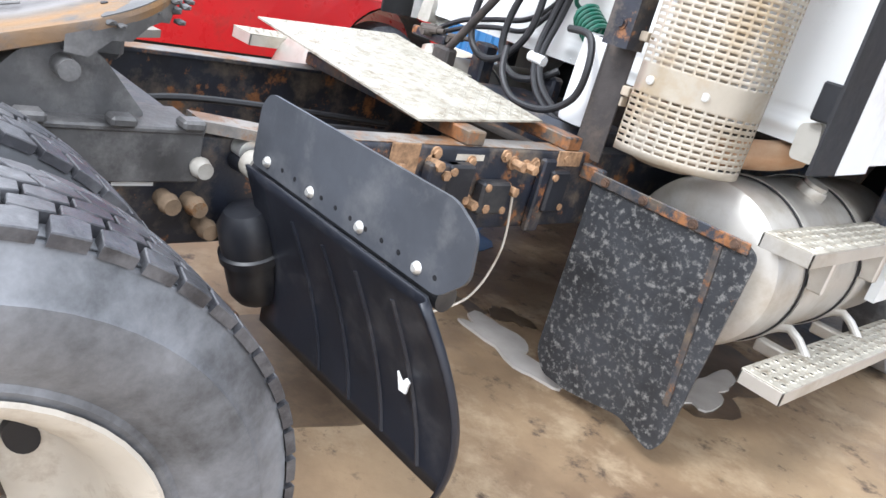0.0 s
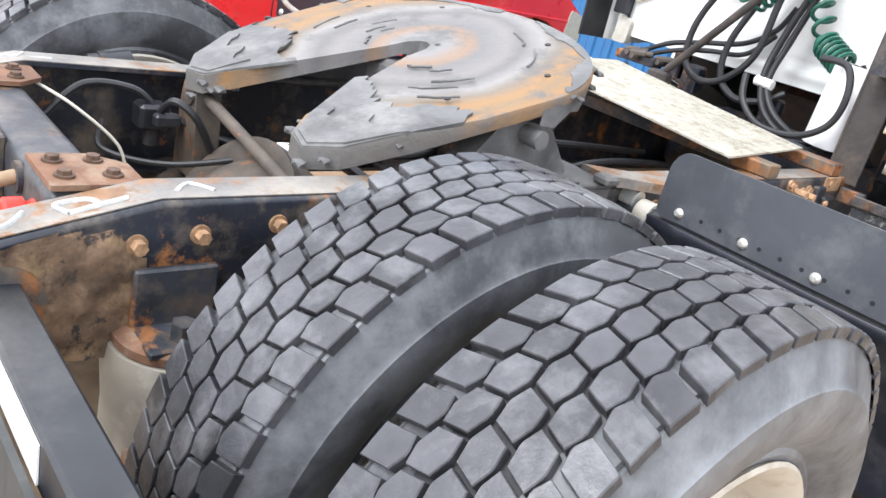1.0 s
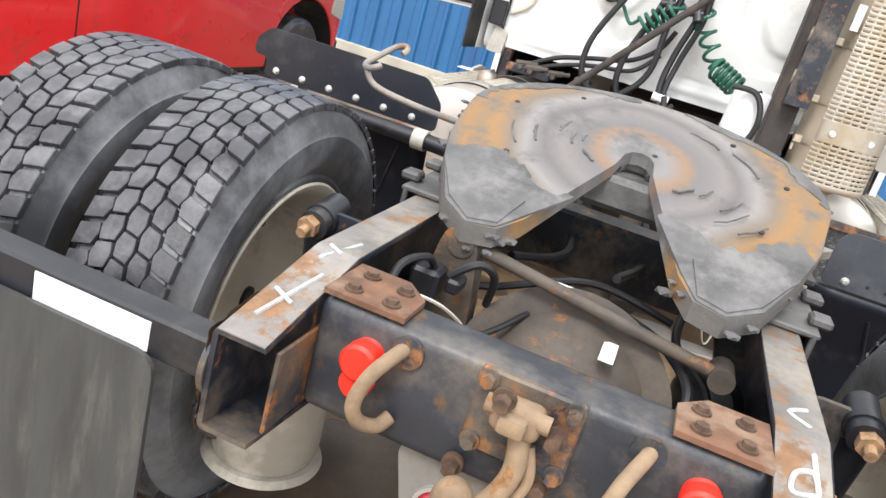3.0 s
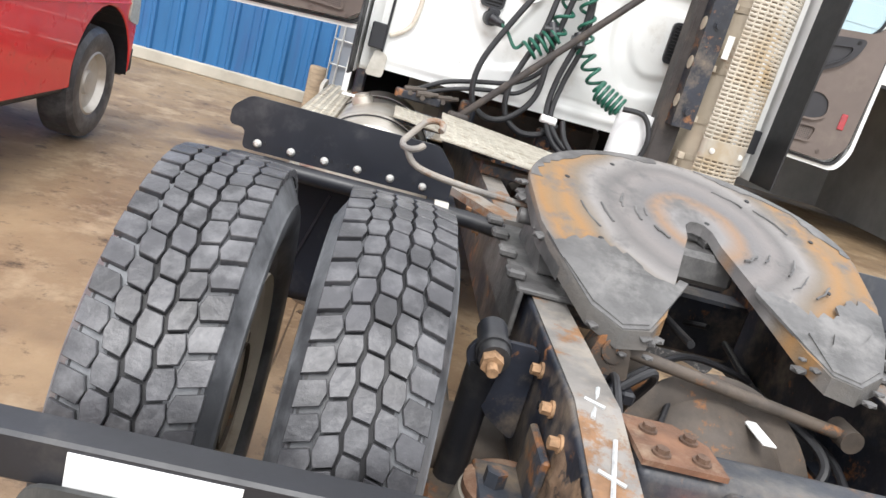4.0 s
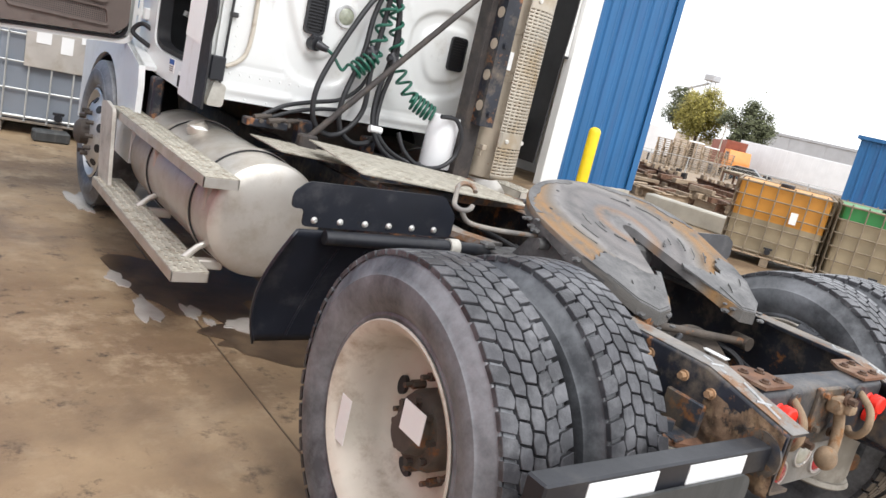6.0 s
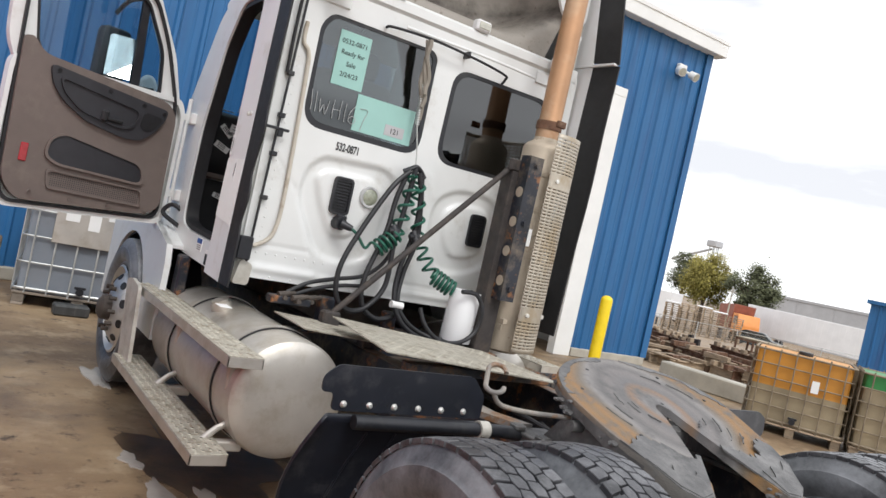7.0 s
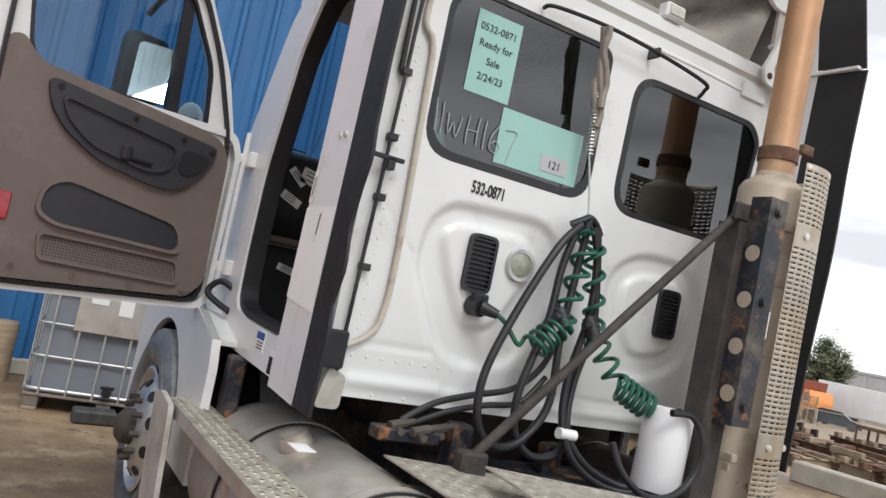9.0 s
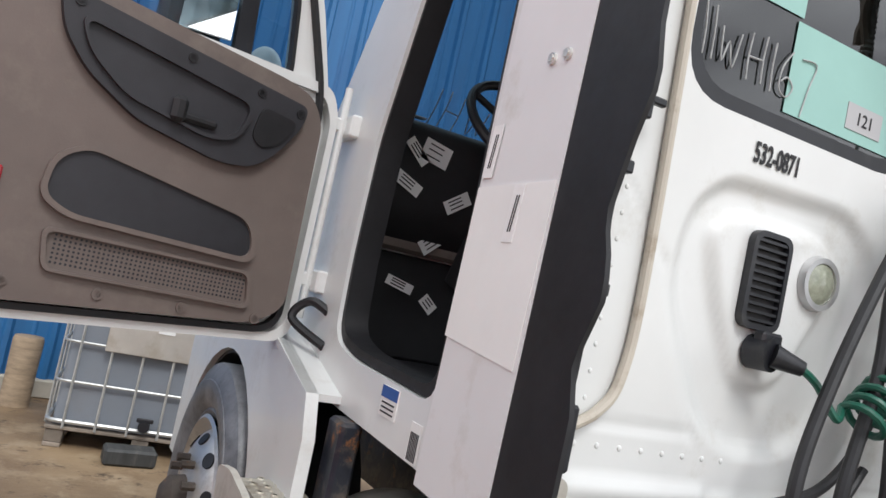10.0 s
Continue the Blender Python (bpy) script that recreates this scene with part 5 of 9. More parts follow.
# ---- fuel tanks and steps ----
def tank(name, x, z, r, y0, y1, straps, label):
    ob = new(name)
    ob.parent = truck
    ob["label"] = label
    bm = bmesh.new()
    L = y1 - y0
    lathe(bm, [(0.0, -0.018), (r * 0.45, -0.015), (r * 0.75, -0.006), (r * 0.9, 0.006), (r * 0.972, 0.022), (r, 0.05), (r, L * 0.5), (r, L - 0.05), (r * 0.97, L - 0.022), (r * 0.9, L - 0.006), (0.0, L + 0.018)],
          Matrix.Translation((x, y0, z)) @ pose(0, 0, 0, -90, 0, 0), 64)
    part("shell", bm, M["alu"], ob, "dull aluminium shell")
    for y in straps:
        st = bmesh.new()
        lathe(st, [(r + 0.002, -0.03), (r + 0.007, -0.03), (r + 0.007, 0.03), (r + 0.002, 0.03)], Matrix.Translation((x, y, z)) @ pose(0, 0, 0, -90, 0, 0), 64)
        part("strap_liner", st, M["black_rubber"], ob, "black rubber strap liner")
        s2 = bmesh.new()
        lathe(s2, [(r + 0.007, -0.02), (r + 0.011, -0.02), (r + 0.011, 0.02), (r + 0.007, 0.02)], Matrix.Translation((x, y, z)) @ pose(0, 0, 0, -90, 0, 0), 64)
        part("strap", s2, M["alu"], ob, "bright strap")
    return ob


tl = tank("fuel_tank", -0.85, 0.585, 0.276, 1.70, 3.15, (1.97, 2.74), "round dull aluminium fuel tank beside the chassis")
fc = bmesh.new()
lathe(fc, [(0.055, 0.0), (0.055, 0.02), (0.05, 0.035), (0.044, 0.036), (0.044, 0.05), (0.0, 0.052)], Matrix.Translation((-0.96, 2.50, 0.835)) @ pose(0, 0, 0, 0, -23, 0), 24)
part("filler_cap", fc, M["alu"], tl, "round filler cap")
part("warning_label", slab([(-1.06, 2.24), (-1.0, 2.24), (-1.0, 2.33), (-1.06, 2.33)], "z", 0.882, 0.885), M["paper"], tl, "small pale warning label")
trk = tank("fuel_tank", 0.78, 0.575, 0.288, 2.28, 3.5, (2.52, 3.0), "round dull aluminium fuel tank beside the chassis")
fc = bmesh.new()
lathe(fc, [(0.055, 0.0), (0.055, 0.02), (0.05, 0.035), (0.044, 0.036), (0.044, 0.05), (0.0, 0.052)], Matrix.Translation((0.86, 2.78, 0.845)) @ pose(0, 0, 0, 0, 16, 0), 24)
part("filler_cap", fc, M["alu"], trk, "round filler cap")


def step(name, x0, x1, y0, y1, z, holes, label):
    """Folded aluminium tread: a deck with rows of raised, holed dimples and turned-down sides."""
    ob = new(name)
    ob.parent = truck
    ob["label"] = label
    bm = bmesh.new()
    box(bm, (x0, y0, z - 0.006), (x1, y1, z), 0.002)
    part("tread", bm, M["tread_plate"], ob)
    sd = bmesh.new()
    for xa in (x0, x1 - 0.006):
        box(sd, (xa, y0, z - 0.05), (xa + 0.006, y1, z - 0.006), 0.001)
    box(sd, (x0, y0, z - 0.05), (x1, y0 + 0.006, z - 0.006), 0.001)
    part("folded_edge", sd, M["alu"], ob, "folded aluminium edge")
    dm, hm = bmesh.new(), bmesh.new()
    n = int((y1 - y0) / 0.034)
    for i in range(n):
        for j in range(4):
            x = x0 + (x1 - x0) * (0.17 + 0.22 * j)
            y = y0 + 0.02 + 0.034 * i + (0.017 if j % 2 else 0)
            if (i + j) % 2:
                lathe(dm, [(0.0125, 0.0), (0.0095, 0.004), (0.007, 0.003)], Matrix.Translation((x, y, z)), 10)
                rod(hm, (x, y, z - 0.001), (x, y, z + 0.0012), 0.007, 8)
            else:
                lathe(dm, [(0.008, 0.0), (0.004, 0.0035), (0.0, 0.004)], Matrix.Translation((x, y, z)), 8)
    tagged(part("dimple", dm, M["tread_plate"], ob), kind="stuff")
    tagged(part("tread_hole", hm, M["black_rubber"], ob), kind="stuff")
    return ob


step("lower_step", -1.285, -1.125, 1.57, 3.22, 0.385, 1, "dusty aluminium lower step")
step("upper_step", -1.21, -1.055, 1.58, 3.32, 0.795, 1, "dusty aluminium upper step")
step("lower_step", 1.12, 1.262, 2.14, 3.4, 0.395, 1, "dusty aluminium lower step")
step("upper_step", 1.01, 1.172, 2.16, 3.4, 0.795, 1, "dusty aluminium upper step")
for s, ys in ((-1, (1.78, 2.62)), (1, (2.52, 3.0))):
    for y in ys:
        sb = bmesh.new()
        box(sb, (s * 1.0, y - 0.025, 0.33), (s * 1.2, y + 0.025, 0.375), 0.006, Matrix.Translation((0, 0, 0)))
        tube(sb, [(s * 0.98, y, 0.38), (s * 1.08, y, 0.45), (s * 1.19, y, 0.36)], 0.016, 10, 3)
        part("step_hanger", B(((s * 1.06, y - 0.02, 0.60), (s * 1.13, y + 0.02, 0.75)), bevel=0.006), M["alu"], truck, "cast aluminium step bracket")
        part("step_bracket", sb, M["alu"], truck, "cast aluminium step bracket")
sf = slab(rounded([(3.0, 0.33), (3.26, 0.33), (3.42, 0.80), (3.30, 0.82), (3.12, 0.80)], 0.03), "x", -1.245, -1.225)
part("step_fairing", sf, M["dirty_white"], truck, "dusty cream step end fairing")

# loose checker plates lying across the rails
def checker(name, corners, label, thick=0.006):
    """Aluminium tread plate between four corners, with small raised bars."""
    ob = thing(name, label, "deck plate")
    c = [Vector(p) for p in corners]
    n = (c[1] - c[0]).cross(c[3] - c[0]).normalized()
    if n.z < 0:
        n = -n
    bm = bmesh.new()
    a = [bm.verts.new(p) for p in c]
    b = [bm.verts.new(p - n * thick) for p in c]
    bm.faces.new(a)
    bm.faces.new(b[::-1])
    for i in range(4):
        bm.faces.new((a[i], b[i], b[(i + 1) % 4], a[(i + 1) % 4]))
    part("plate", bm, M["tread_plate"], ob)
    rb = bmesh.new()
    ul, vl = (c[1] - c[0]).length, (c[3] - c[0]).length
    nu, nv = int(ul / 0.03), int(vl / 0.03)
    for i in range(1, nu):
        for j in range(1, nv):
            u, v = i / nu, j / nv
            p = (c[0] * (1 - u) + c[1] * u) * (1 - v) + (c[3] * (1 - u) + c[2] * u) * v
            d = ((c[1] - c[0]).normalized() * (1 if (i + j) % 2 else -1) + (c[3] - c[0]).normalized()).normalized()
            e = n.cross(d)
            q = [rb.verts.new(p + d * x * 0.0125 + e * y * 0.0048 + n * 0.0004) for x, y in ((-1, 0), (0, -1), (1, 0), (0, 1))]
            t = rb.verts.new(p + n * 0.004)
            for k in range(4):
                rb.faces.new((q[k], q[(k + 1) % 4], t))
    tagged(part("raised_bar", rb, M["tread_plate"], ob), kind="stuff")
    return ob


checker("deck_plate", [(0.37, 1.31, 0.872), (0.31, 1.89, 0.884), (-0.597, 1.957, 0.955), (-0.62, 1.35, 0.928)], "bent dusty checker plate lying loose across the rails")
checker("deck_plate", [(-0.36, 1.82, 0.872), (-0.36, 2.2, 0.872), (-0.80, 2.2, 0.905), (-0.80, 1.80, 0.905)], "short dusty checker plate beside the fuel tank")
part("deck_support", B(((-0.43, 1.45, RT + 0.004), (0.43, 1.52, 0.866)), ((-0.43, 1.9, RT + 0.004), (0.43, 1.97, 0.868)), ((-0.82, 1.98, 0.855), (-0.36, 2.03, 0.868)), bevel=0.004), M["frame_rusty"], truck, "rusty deck support bars")
# release handle of the fifth wheel: a rod with a bent loop at its end
ha, hbv = Vector((0.5, 0.65, 0.57)).normalized(), Vector((0.79, -0.61, 0.0)).normalized()
hc0 = Vector((-0.725, 0.486, 1.045))
lk = bmesh.new()
loop = [hc0 + ha * (0.03 * math.sin(a) + (0.034 if math.sin(a) >= 0 else -0.034)) + hbv * 0.03 * math.cos(a) for a in [2 * math.pi * k / 32 for k in range(33)]]
tube(lk, loop, 0.0085, 10, raw=True)
tube(lk, [hc0 - ha * 0.064, (-0.72, 0.44, 0.97), (-0.6, 0.43, 0.955), (-0.43, 0.42, 0.95)], 0.0085, 10, 5)
part("release_handle", lk, M["worn_top"], fw, "grey steel pull handle with a loop end")

# ---- behind the cab: canister, posts, exhaust ----
cn = bmesh.new()
lathe(cn, [(0.0, 0.862), (0.088, 0.862), (0.09, 0.87), (0.09, 1.15), (0.086, 1.158), (0.075, 1.156), (0.075, 1.14), (0.0, 1.14)], Matrix.Translation((0.255, 2.135, 0.02)) @ pose(0, 0, 0, 0, 2, 0), 40)
part("white_canister", cn, M["white_clean"], truck, "white plastic pipe canister")
bmx = bmesh.new()
box(bmx, (0.355, 2.03, 0.80), (0.365, 2.13, 1.90), 0.002)
box(bmx, (0.365, 2.03, 0.80), (0.47, 2.038, 1.90), 0.002)
part("support_post", bmx, M["brown_steel"], truck, "rust-brown angle steel post")
bc = bmesh.new()
slab([(0.395, 2.03), (0.395, 1.945), (0.49, 1.945), (0.49, 2.03), (0.482, 2.03), (0.482, 1.953), (0.403, 1.953), (0.403, 2.03)], "z", 1.17, 2.0, bc)
pst = part("muffler_channel", bc, M["frame"], truck, "blue-black steel channel with round holes")
for k in range(4):
    part("round_cutout", R((0.3945, 1.985, 1.28 + 0.17 * k), (0.3925, 1.985, 1.28 + 0.17 * k), 0.03, 22), M["muffler"], pst, "round cut-out showing the muffler")
bolts([(0.445, 1.945, 1.95), (0.445, 1.945, 1.62), (0.445, 1.945, 1.24)], (0, -1, 0), M["frame"], pst, r=0.014, h=0.012)
bz = bmesh.new()
rod(bz, (0.37, 2.06, 1.93), (-0.50, 2.16, 0.94), 0.0165, 16)
box(bz, (0.33, 2.03, 1.90), (0.42, 2.06, 1.97), 0.008)
box(bz, (-0.56, 2.13, 0.87), (-0.46, 2.19, 0.95), 0.01)
part("diagonal_brace", bz, M["brown_steel"], truck, "rusty diagonal brace tube")
mu = bmesh.new()
lathe(mu, [(0.0, 0.86), (0.10, 0.86), (0.125, 0.875), (0.125, 2.08), (0.11, 2.105), (0.075, 2.13), (0.07, 2.15)], Matrix.Translation((0.63, 2.14, 0)), 40)
muf = part("muffler", mu, M["muffler"], truck, "tan upright muffler barrel")
for z in (1.05, 1.22, 1.45, 1.72, 1.93):
    cl = bmesh.new()
    lathe(cl, [(0.126, z - 0.014), (0.13, z - 0.014), (0.13, z + 0.014), (0.126, z + 0.014)], Matrix.Translation((0.63, 2.14, 0)), 40)
    box(cl, (0.49, 1.99, z - 0.015), (0.52, 2.03, z + 0.015), 0.003)
    part("clamp_band", cl, M["muffler"], muf, "steel clamp band")
part("paper_tag", B(((0.52, 1.985, 1.50), (0.55, 1.987, 1.60)), bevel=0), M["paper"], muf, "small white tag")
stk = bmesh.new()
lathe(stk, [(0.07, 2.10), (0.07, 2.24), (0.066, 2.25), (0.066, 3.55), (0.062, 3.55)], Matrix.Translation((0.63, 2.14, 0)), 36)
stack = part("exhaust_pipe", stk, M["stack"], truck, "orange-brown scorched exhaust pipe")
cl = bmesh.new()
lathe(cl, [(0.071, 2.20), (0.077, 2.20), (0.077, 2.25), (0.071, 2.25)], Matrix.Translation((0.63, 2.14, 0)), 36)
box(cl, (0.56, 1.975, 2.205), (0.62, 2.0, 2.245), 0.004)
part("pipe_clamp", cl, M["rust"], stack, "rusty pipe clamp")
part("elbow_pipe", T([(0.63, 2.14, 0.94), (0.66, 2.2, 0.93), (0.76, 2.34, 0.95), (0.83, 2.42, 0.97), (0.88, 2.5, 1.0)], 0.05, 18), M["stack"], truck, "orange exhaust elbow")
# perforated heat shield: a half cylinder of staggered slots
hs = bmesh.new()


def shell_pt(a, z, r=0.23):
    return (0.62 + r * math.cos(a), 2.17 + r * math.sin(a), z)


A0, A1 = radians(254), radians(374)
nc = 14


def shield_band(z0, z1, rows, slots=True):
    dz = (z1 - z0) / rows
    for i in range(rows):
        for j in range(nc):
            sh_ = 0.5 if i % 2 else 0.0
            a = [A0 + (A1 - A0) * (j + k) / nc for k in (0, 1)]
            za, zb = z0 + i * dz, z0 + (i + 1) * dz
            o = [hs.verts.new(shell_pt(p, q)) for p, q in ((a[0], za), (a[1], za), (a[1], zb), (a[0], zb))]
            if not slots:
                hs.faces.new(o)
                continue
            f0, f1 = (0.14, 0.86) if not i % 2 else (0.08, 0.80)
            b0, b1 = a[0] + (a[1] - a[0]) * f0, a[0] + (a[1] - a[0]) * f1
            inn = [hs.verts.new(shell_pt(p, q)) for p, q in ((b0, za + dz * 0.31), (b1, za + dz * 0.31), (b1, zb - dz * 0.31), (b0, zb - dz * 0.31))]
            for k in range(4):
                hs.faces.new((o[k], o[(k + 1) % 4], inn[(k + 1) % 4], inn[k]))


for z0, z1, rows, sl in ((0.885, 0.905, 1, False), (0.905, 1.075, 9, True), (1.075, 1.155, 1, False), (1.155, 1.86, 37, True), (1.86, 1.94, 1, False), (1.94, 2.15, 11, True), (2.15, 2.17, 1, False)):
    shield_band(z0, z1, rows, sl)
bmesh.ops.remove_doubles(hs, verts=hs.verts, dist=0.0003)
sho = part("heat_shield", hs, M["shield"], truck, "perforated steel heat shield with slotted bands", smooth=True, angle=60)
sho.modifiers.new("thickness", "SOLIDIFY").thickness = 0.003
bolts([shell_pt(radians(268), 1.11, 0.232), shell_pt(radians(310), 1.11, 0.232), shell_pt(radians(268), 1.9, 0.232)], (0, -1, 0), M["zinc"], sho, r=0.009, h=0.006)
for z in (1.0, 1.9):
    part("shield_stay", B(((0.49, 2.0, z), (0.50, 2.03, z + 0.03)), bevel=0.002), M["muffler"], muf)
# air filter style cylinder low on the right and dark voids under the cab
# black box added to darken the void between the rails
part("chassis_tank", B(((-0.345, 2.1, 0.60), (0.345, 2.5, 0.86)), bevel=0.03), M["frame"], truck, "black box added to fill the dark void between the rails")
for p in ((-0.78, 2.24, 0.985), (-0.72, 2.2, 0.98), (-0.62, 2.26, 0.98)):
    ft = bmesh.new()
    rod(ft, p, (p[0] + 0.07, p[1] + 0.02, p[2] + 0.01), 0.015, 8)
    rod(ft, (p[0] + 0.07, p[1] + 0.02, p[2] + 0.01), (p[0] + 0.1, p[1] + 0.03, p[2] + 0.015), 0.011, 12)
    rod(ft, (p[0] + 0.03, p[1] - 0.03, p[2] - 0.01), (p[0] + 0.03, p[1] + 0.03, p[2] - 0.015), 0.012, 12)
    part("air_valve", ft, M["axle"], truck, "greasy air valve under the cab")
part("air_manifold", B(((-0.82, 2.22, 0.94), (-0.6, 2.3, 0.98)), bevel=0.006), M["frame"], truck, "greasy air valve manifold under the cab")
for a, b in (((-0.5, 2.3, 0.80), (-0.42, 2.38, 1.0)), ((0.42, 2.3, 0.80), (0.5, 2.38, 1.0)), ((-0.1, 2.3, 0.82), (-0.02, 2.36, 0.97))):
    part("cab_mount", B((a, b), bevel=0.01), M["frame"], truck, "black cab mount")
part("air_hose", T([(0.19, 2.03, 1.175), (0.29, 2.02, 1.17), (0.335, 2.0, 1.08), (0.315, 2.0, 0.97), (0.22, 1.99, 0.9), (0.08, 1.98, 0.895), (-0.02, 2.0, 0.96), (-0.06, 2.03, 1.05)], 0.0125, 10), M["hose"], truck, "black rubber air hose looping past the canister")

# ---- the cab ----
YB = 2.405
cab = new("cab")
cab.parent = truck
cab["label"] = "white day cab with two tinted rear windows"
WL = rounded([(-0.79, 1.865), (-0.055, 1.865), (-0.062, 2.44), (-0.10, 2.475), (-0.74, 2.475), (-0.795, 2.40)], 0.12, 6)
WR = rounded([(0.06, 1.865), (0.66, 1.865), (0.78, 1.93), (0.835, 2.36), (0.77, 2.43), (0.07, 2.43)], 0.12, 6)


def split_frame(x0, x1, z0, z1, inner, name, y=YB, t=0.03):
    """A wall panel about one opening: points of the outer rectangle matched to the opening's by angle."""
    cx, cz = sum(p[0] for p in inner) / len(inner), sum(p[1] for p in inner) / len(inner)
    outer = []
    for x, z in inner:
        dx, dz = x - cx, z - cz
        k = min([v for v in ((x1 - cx) / dx if dx > 1e-9 else 9e9, (x0 - cx) / dx if dx < -1e-9 else 9e9, (z1 - cz) / dz if dz > 1e-9 else 9e9, (z0 - cz) / dz if dz < -1e-9 else 9e9)])
        outer.append((cx + dx * k, cz + dz * k))
    for q in ((x0, z0), (x1, z0), (x1, z1), (x0, z1)):
        i = min(range(len(outer)), key=lambda n: (outer[n][0] - q[0]) ** 2 + (outer[n][1] - q[1]) ** 2)
        outer[i] = q
    return part(name, ring_frame(outer, inner, "y", y, y + t), M["white"], cab, smooth=False)


split_frame(-0.965, 0.0, 1.80, 2.60, WL, "back_panel")
split_frame(0.0, 0.965, 1.80, 2.60, WR, "back_panel")
RECESSES = (
    ([(-0.70, 1.665), (-0.62, 1.737), (-0.23, 1.755), (-0.125, 1.68), (-0.165, 1.4), (-0.22, 1.24), (-0.31, 1.19), (-0.47, 1.178), (-0.585, 1.235), (-0.73, 1.51)],
     [(-0.65, 1.63), (-0.57, 1.68), (-0.29, 1.68), (-0.205, 1.61), (-0.36, 1.32), (-0.5, 1.312), (-0.605, 1.5)]),
    ([(0.12, 1.65), (0.27, 1.745), (0.545, 1.745), (0.66, 1.6), (0.62, 1.36), (0.5, 1.265), (0.25, 1.222), (0.125, 1.42)],
     [(0.2, 1.61), (0.31, 1.672), (0.51, 1.67), (0.58, 1.57), (0.555, 1.4), (0.47, 1.345), (0.305, 1.32), (0.215, 1.46)]))


def inside(poly, x, z):
    """Signed distance to a polygon, positive within."""
    d, c = 9.0, False
    for (xa, za), (xb, zb) in zip(poly, poly[1:] + poly[:1]):
        f = max(0.0, min(1.0, ((x - xa) * (xb - xa) + (z - za) * (zb - za)) / ((xb - xa) ** 2 + (zb - za) ** 2)))
        d = min(d, math.hypot(x - xa - f * (xb - xa), z - za - f * (zb - za)))
        if (za > z) != (zb > z) and x < (xb - xa) * (z - za) / (zb - za) + xa:
            c = not c
    return d if c else -d


def ease(f):
    f = max(0.0, min(1.0, f))
    return f * f * (3 - 2 * f)


def groove(x, z, a, b, w):
    f = max(0.0, min(1.0, ((x - a[0]) * (b[0] - a[0]) + (z - a[1]) * (b[1] - a[1])) / ((b[0] - a[0]) ** 2 + (b[1] - a[1]) ** 2)))
    return ease(1 - math.hypot(x - a[0] - f * (b[0] - a[0]), z - a[1] - f * (b[1] - a[1])) / w)


def pressed(x, z):
    """Depth of the stamped back wall behind its outer face."""
    d = 0.0
    for outer, inner in RECESSES:
        outer, inner = [rounded(p, 0.09, 3) for p in (outer, inner)]
        o = inside(outer, x, z)
        if o > -0.02:
            d += 0.02 * ease((o + 0.012) / 0.04) - 0.019 * ease((inside(inner, x, z) + 0.01) / 0.035)
    for a, b, w, h in (((-0.9, 1.69), (-0.745, 1.531), 0.012, 0.004), ((-0.745, 1.531), (-0.585, 1.2), 0.012, 0.004), ((-0.86, 1.21), (-0.6, 1.212), 0.012, 0.005), ((-0.1, 1.13), (0.93, 1.13), 0.012, 0.005),
                       ((-0.87, 1.085), (-0.55, 1.085), 0.035, -0.011), ((-0.5, 1.08), (-0.22, 1.075), 0.03, -0.009), ((-0.08, 1.08), (0.9, 1.08), 0.03, -0.009), ((-0.1, 1.66), (-0.05, 1.79), 0.03, -0.006), ((0.1, 1.66), (0.05, 1.79), 0.03, -0.006)):
        d += h * groove(x, z, a, b, w)
    return d


pw = bmesh.new()
NX, NZ = 168, 70
front = [[pw.verts.new((-0.965 + 1.93 * i / NX, YB + pressed(-0.965 + 1.93 * i / NX, 1.03 + 0.77 * j / NZ), 1.03 + 0.77 * j / NZ)) for j in range(NZ + 1)] for i in range(NX + 1)]
for a, b in zip(front, front[1:]):
    for k in range(NZ):
        pw.faces.new((a[k], a[k + 1], b[k + 1], b[k]))
part("lower_back_panel", pw, M["white"], cab, "stamped white steel back wall", smooth=True, angle=80)
part("inner_back_panel", B(((-0.965, YB + 0.03, 1.03), (0.965, YB + 0.04, 1.80))), M["interior"], cab)
part("roof_edge", B(((-0.93, YB - 0.012, 2.60), (0.93, YB + 0.06, 2.685)), bevel=0.02), M["white"], cab)
for poly, nm in ((WL, "left"), (WR, "right")):
    cx, cz = sum(p[0] for p in poly) / len(poly), sum(p[1] for p in poly) / len(poly)
    ins = [(cx + (x - cx) * 0.93, cz + (z - cz) * 0.92) for x, z in poly]
    w = part("rear_window", slab(poly, "y", YB + 0.010, YB + 0.014), M["glass"], cab, "tinted bonded rear window")
    w.visible_shadow = False
    part("window_band", ring_frame(poly, ins, "y", YB + 0.004, YB + 0.009), M["black_plastic"], w, "black printed window border")
# pressed relief in the back wall
def bead(pts, r=0.02, flat=0.35, name="pressed_bead", closed=False, n=6):
    bm = bmesh.new()
    q = [Vector((x, YB, z)) for x, z in pts]
    tube(bm, q + ([q[0]] if closed else []), r, 10, n)
    for v in bm.verts:
        v.co.y = YB - max(0.0, (YB - v.co.y)) * flat + (0.004 if v.co.y > YB else 0)
    return part(name, bm, M["white"], cab, smooth=True, angle=80)


bead([(-0.30, 2.545), (0.3, 2.55), (0.8, 2.535)], 0.008, 0.5)
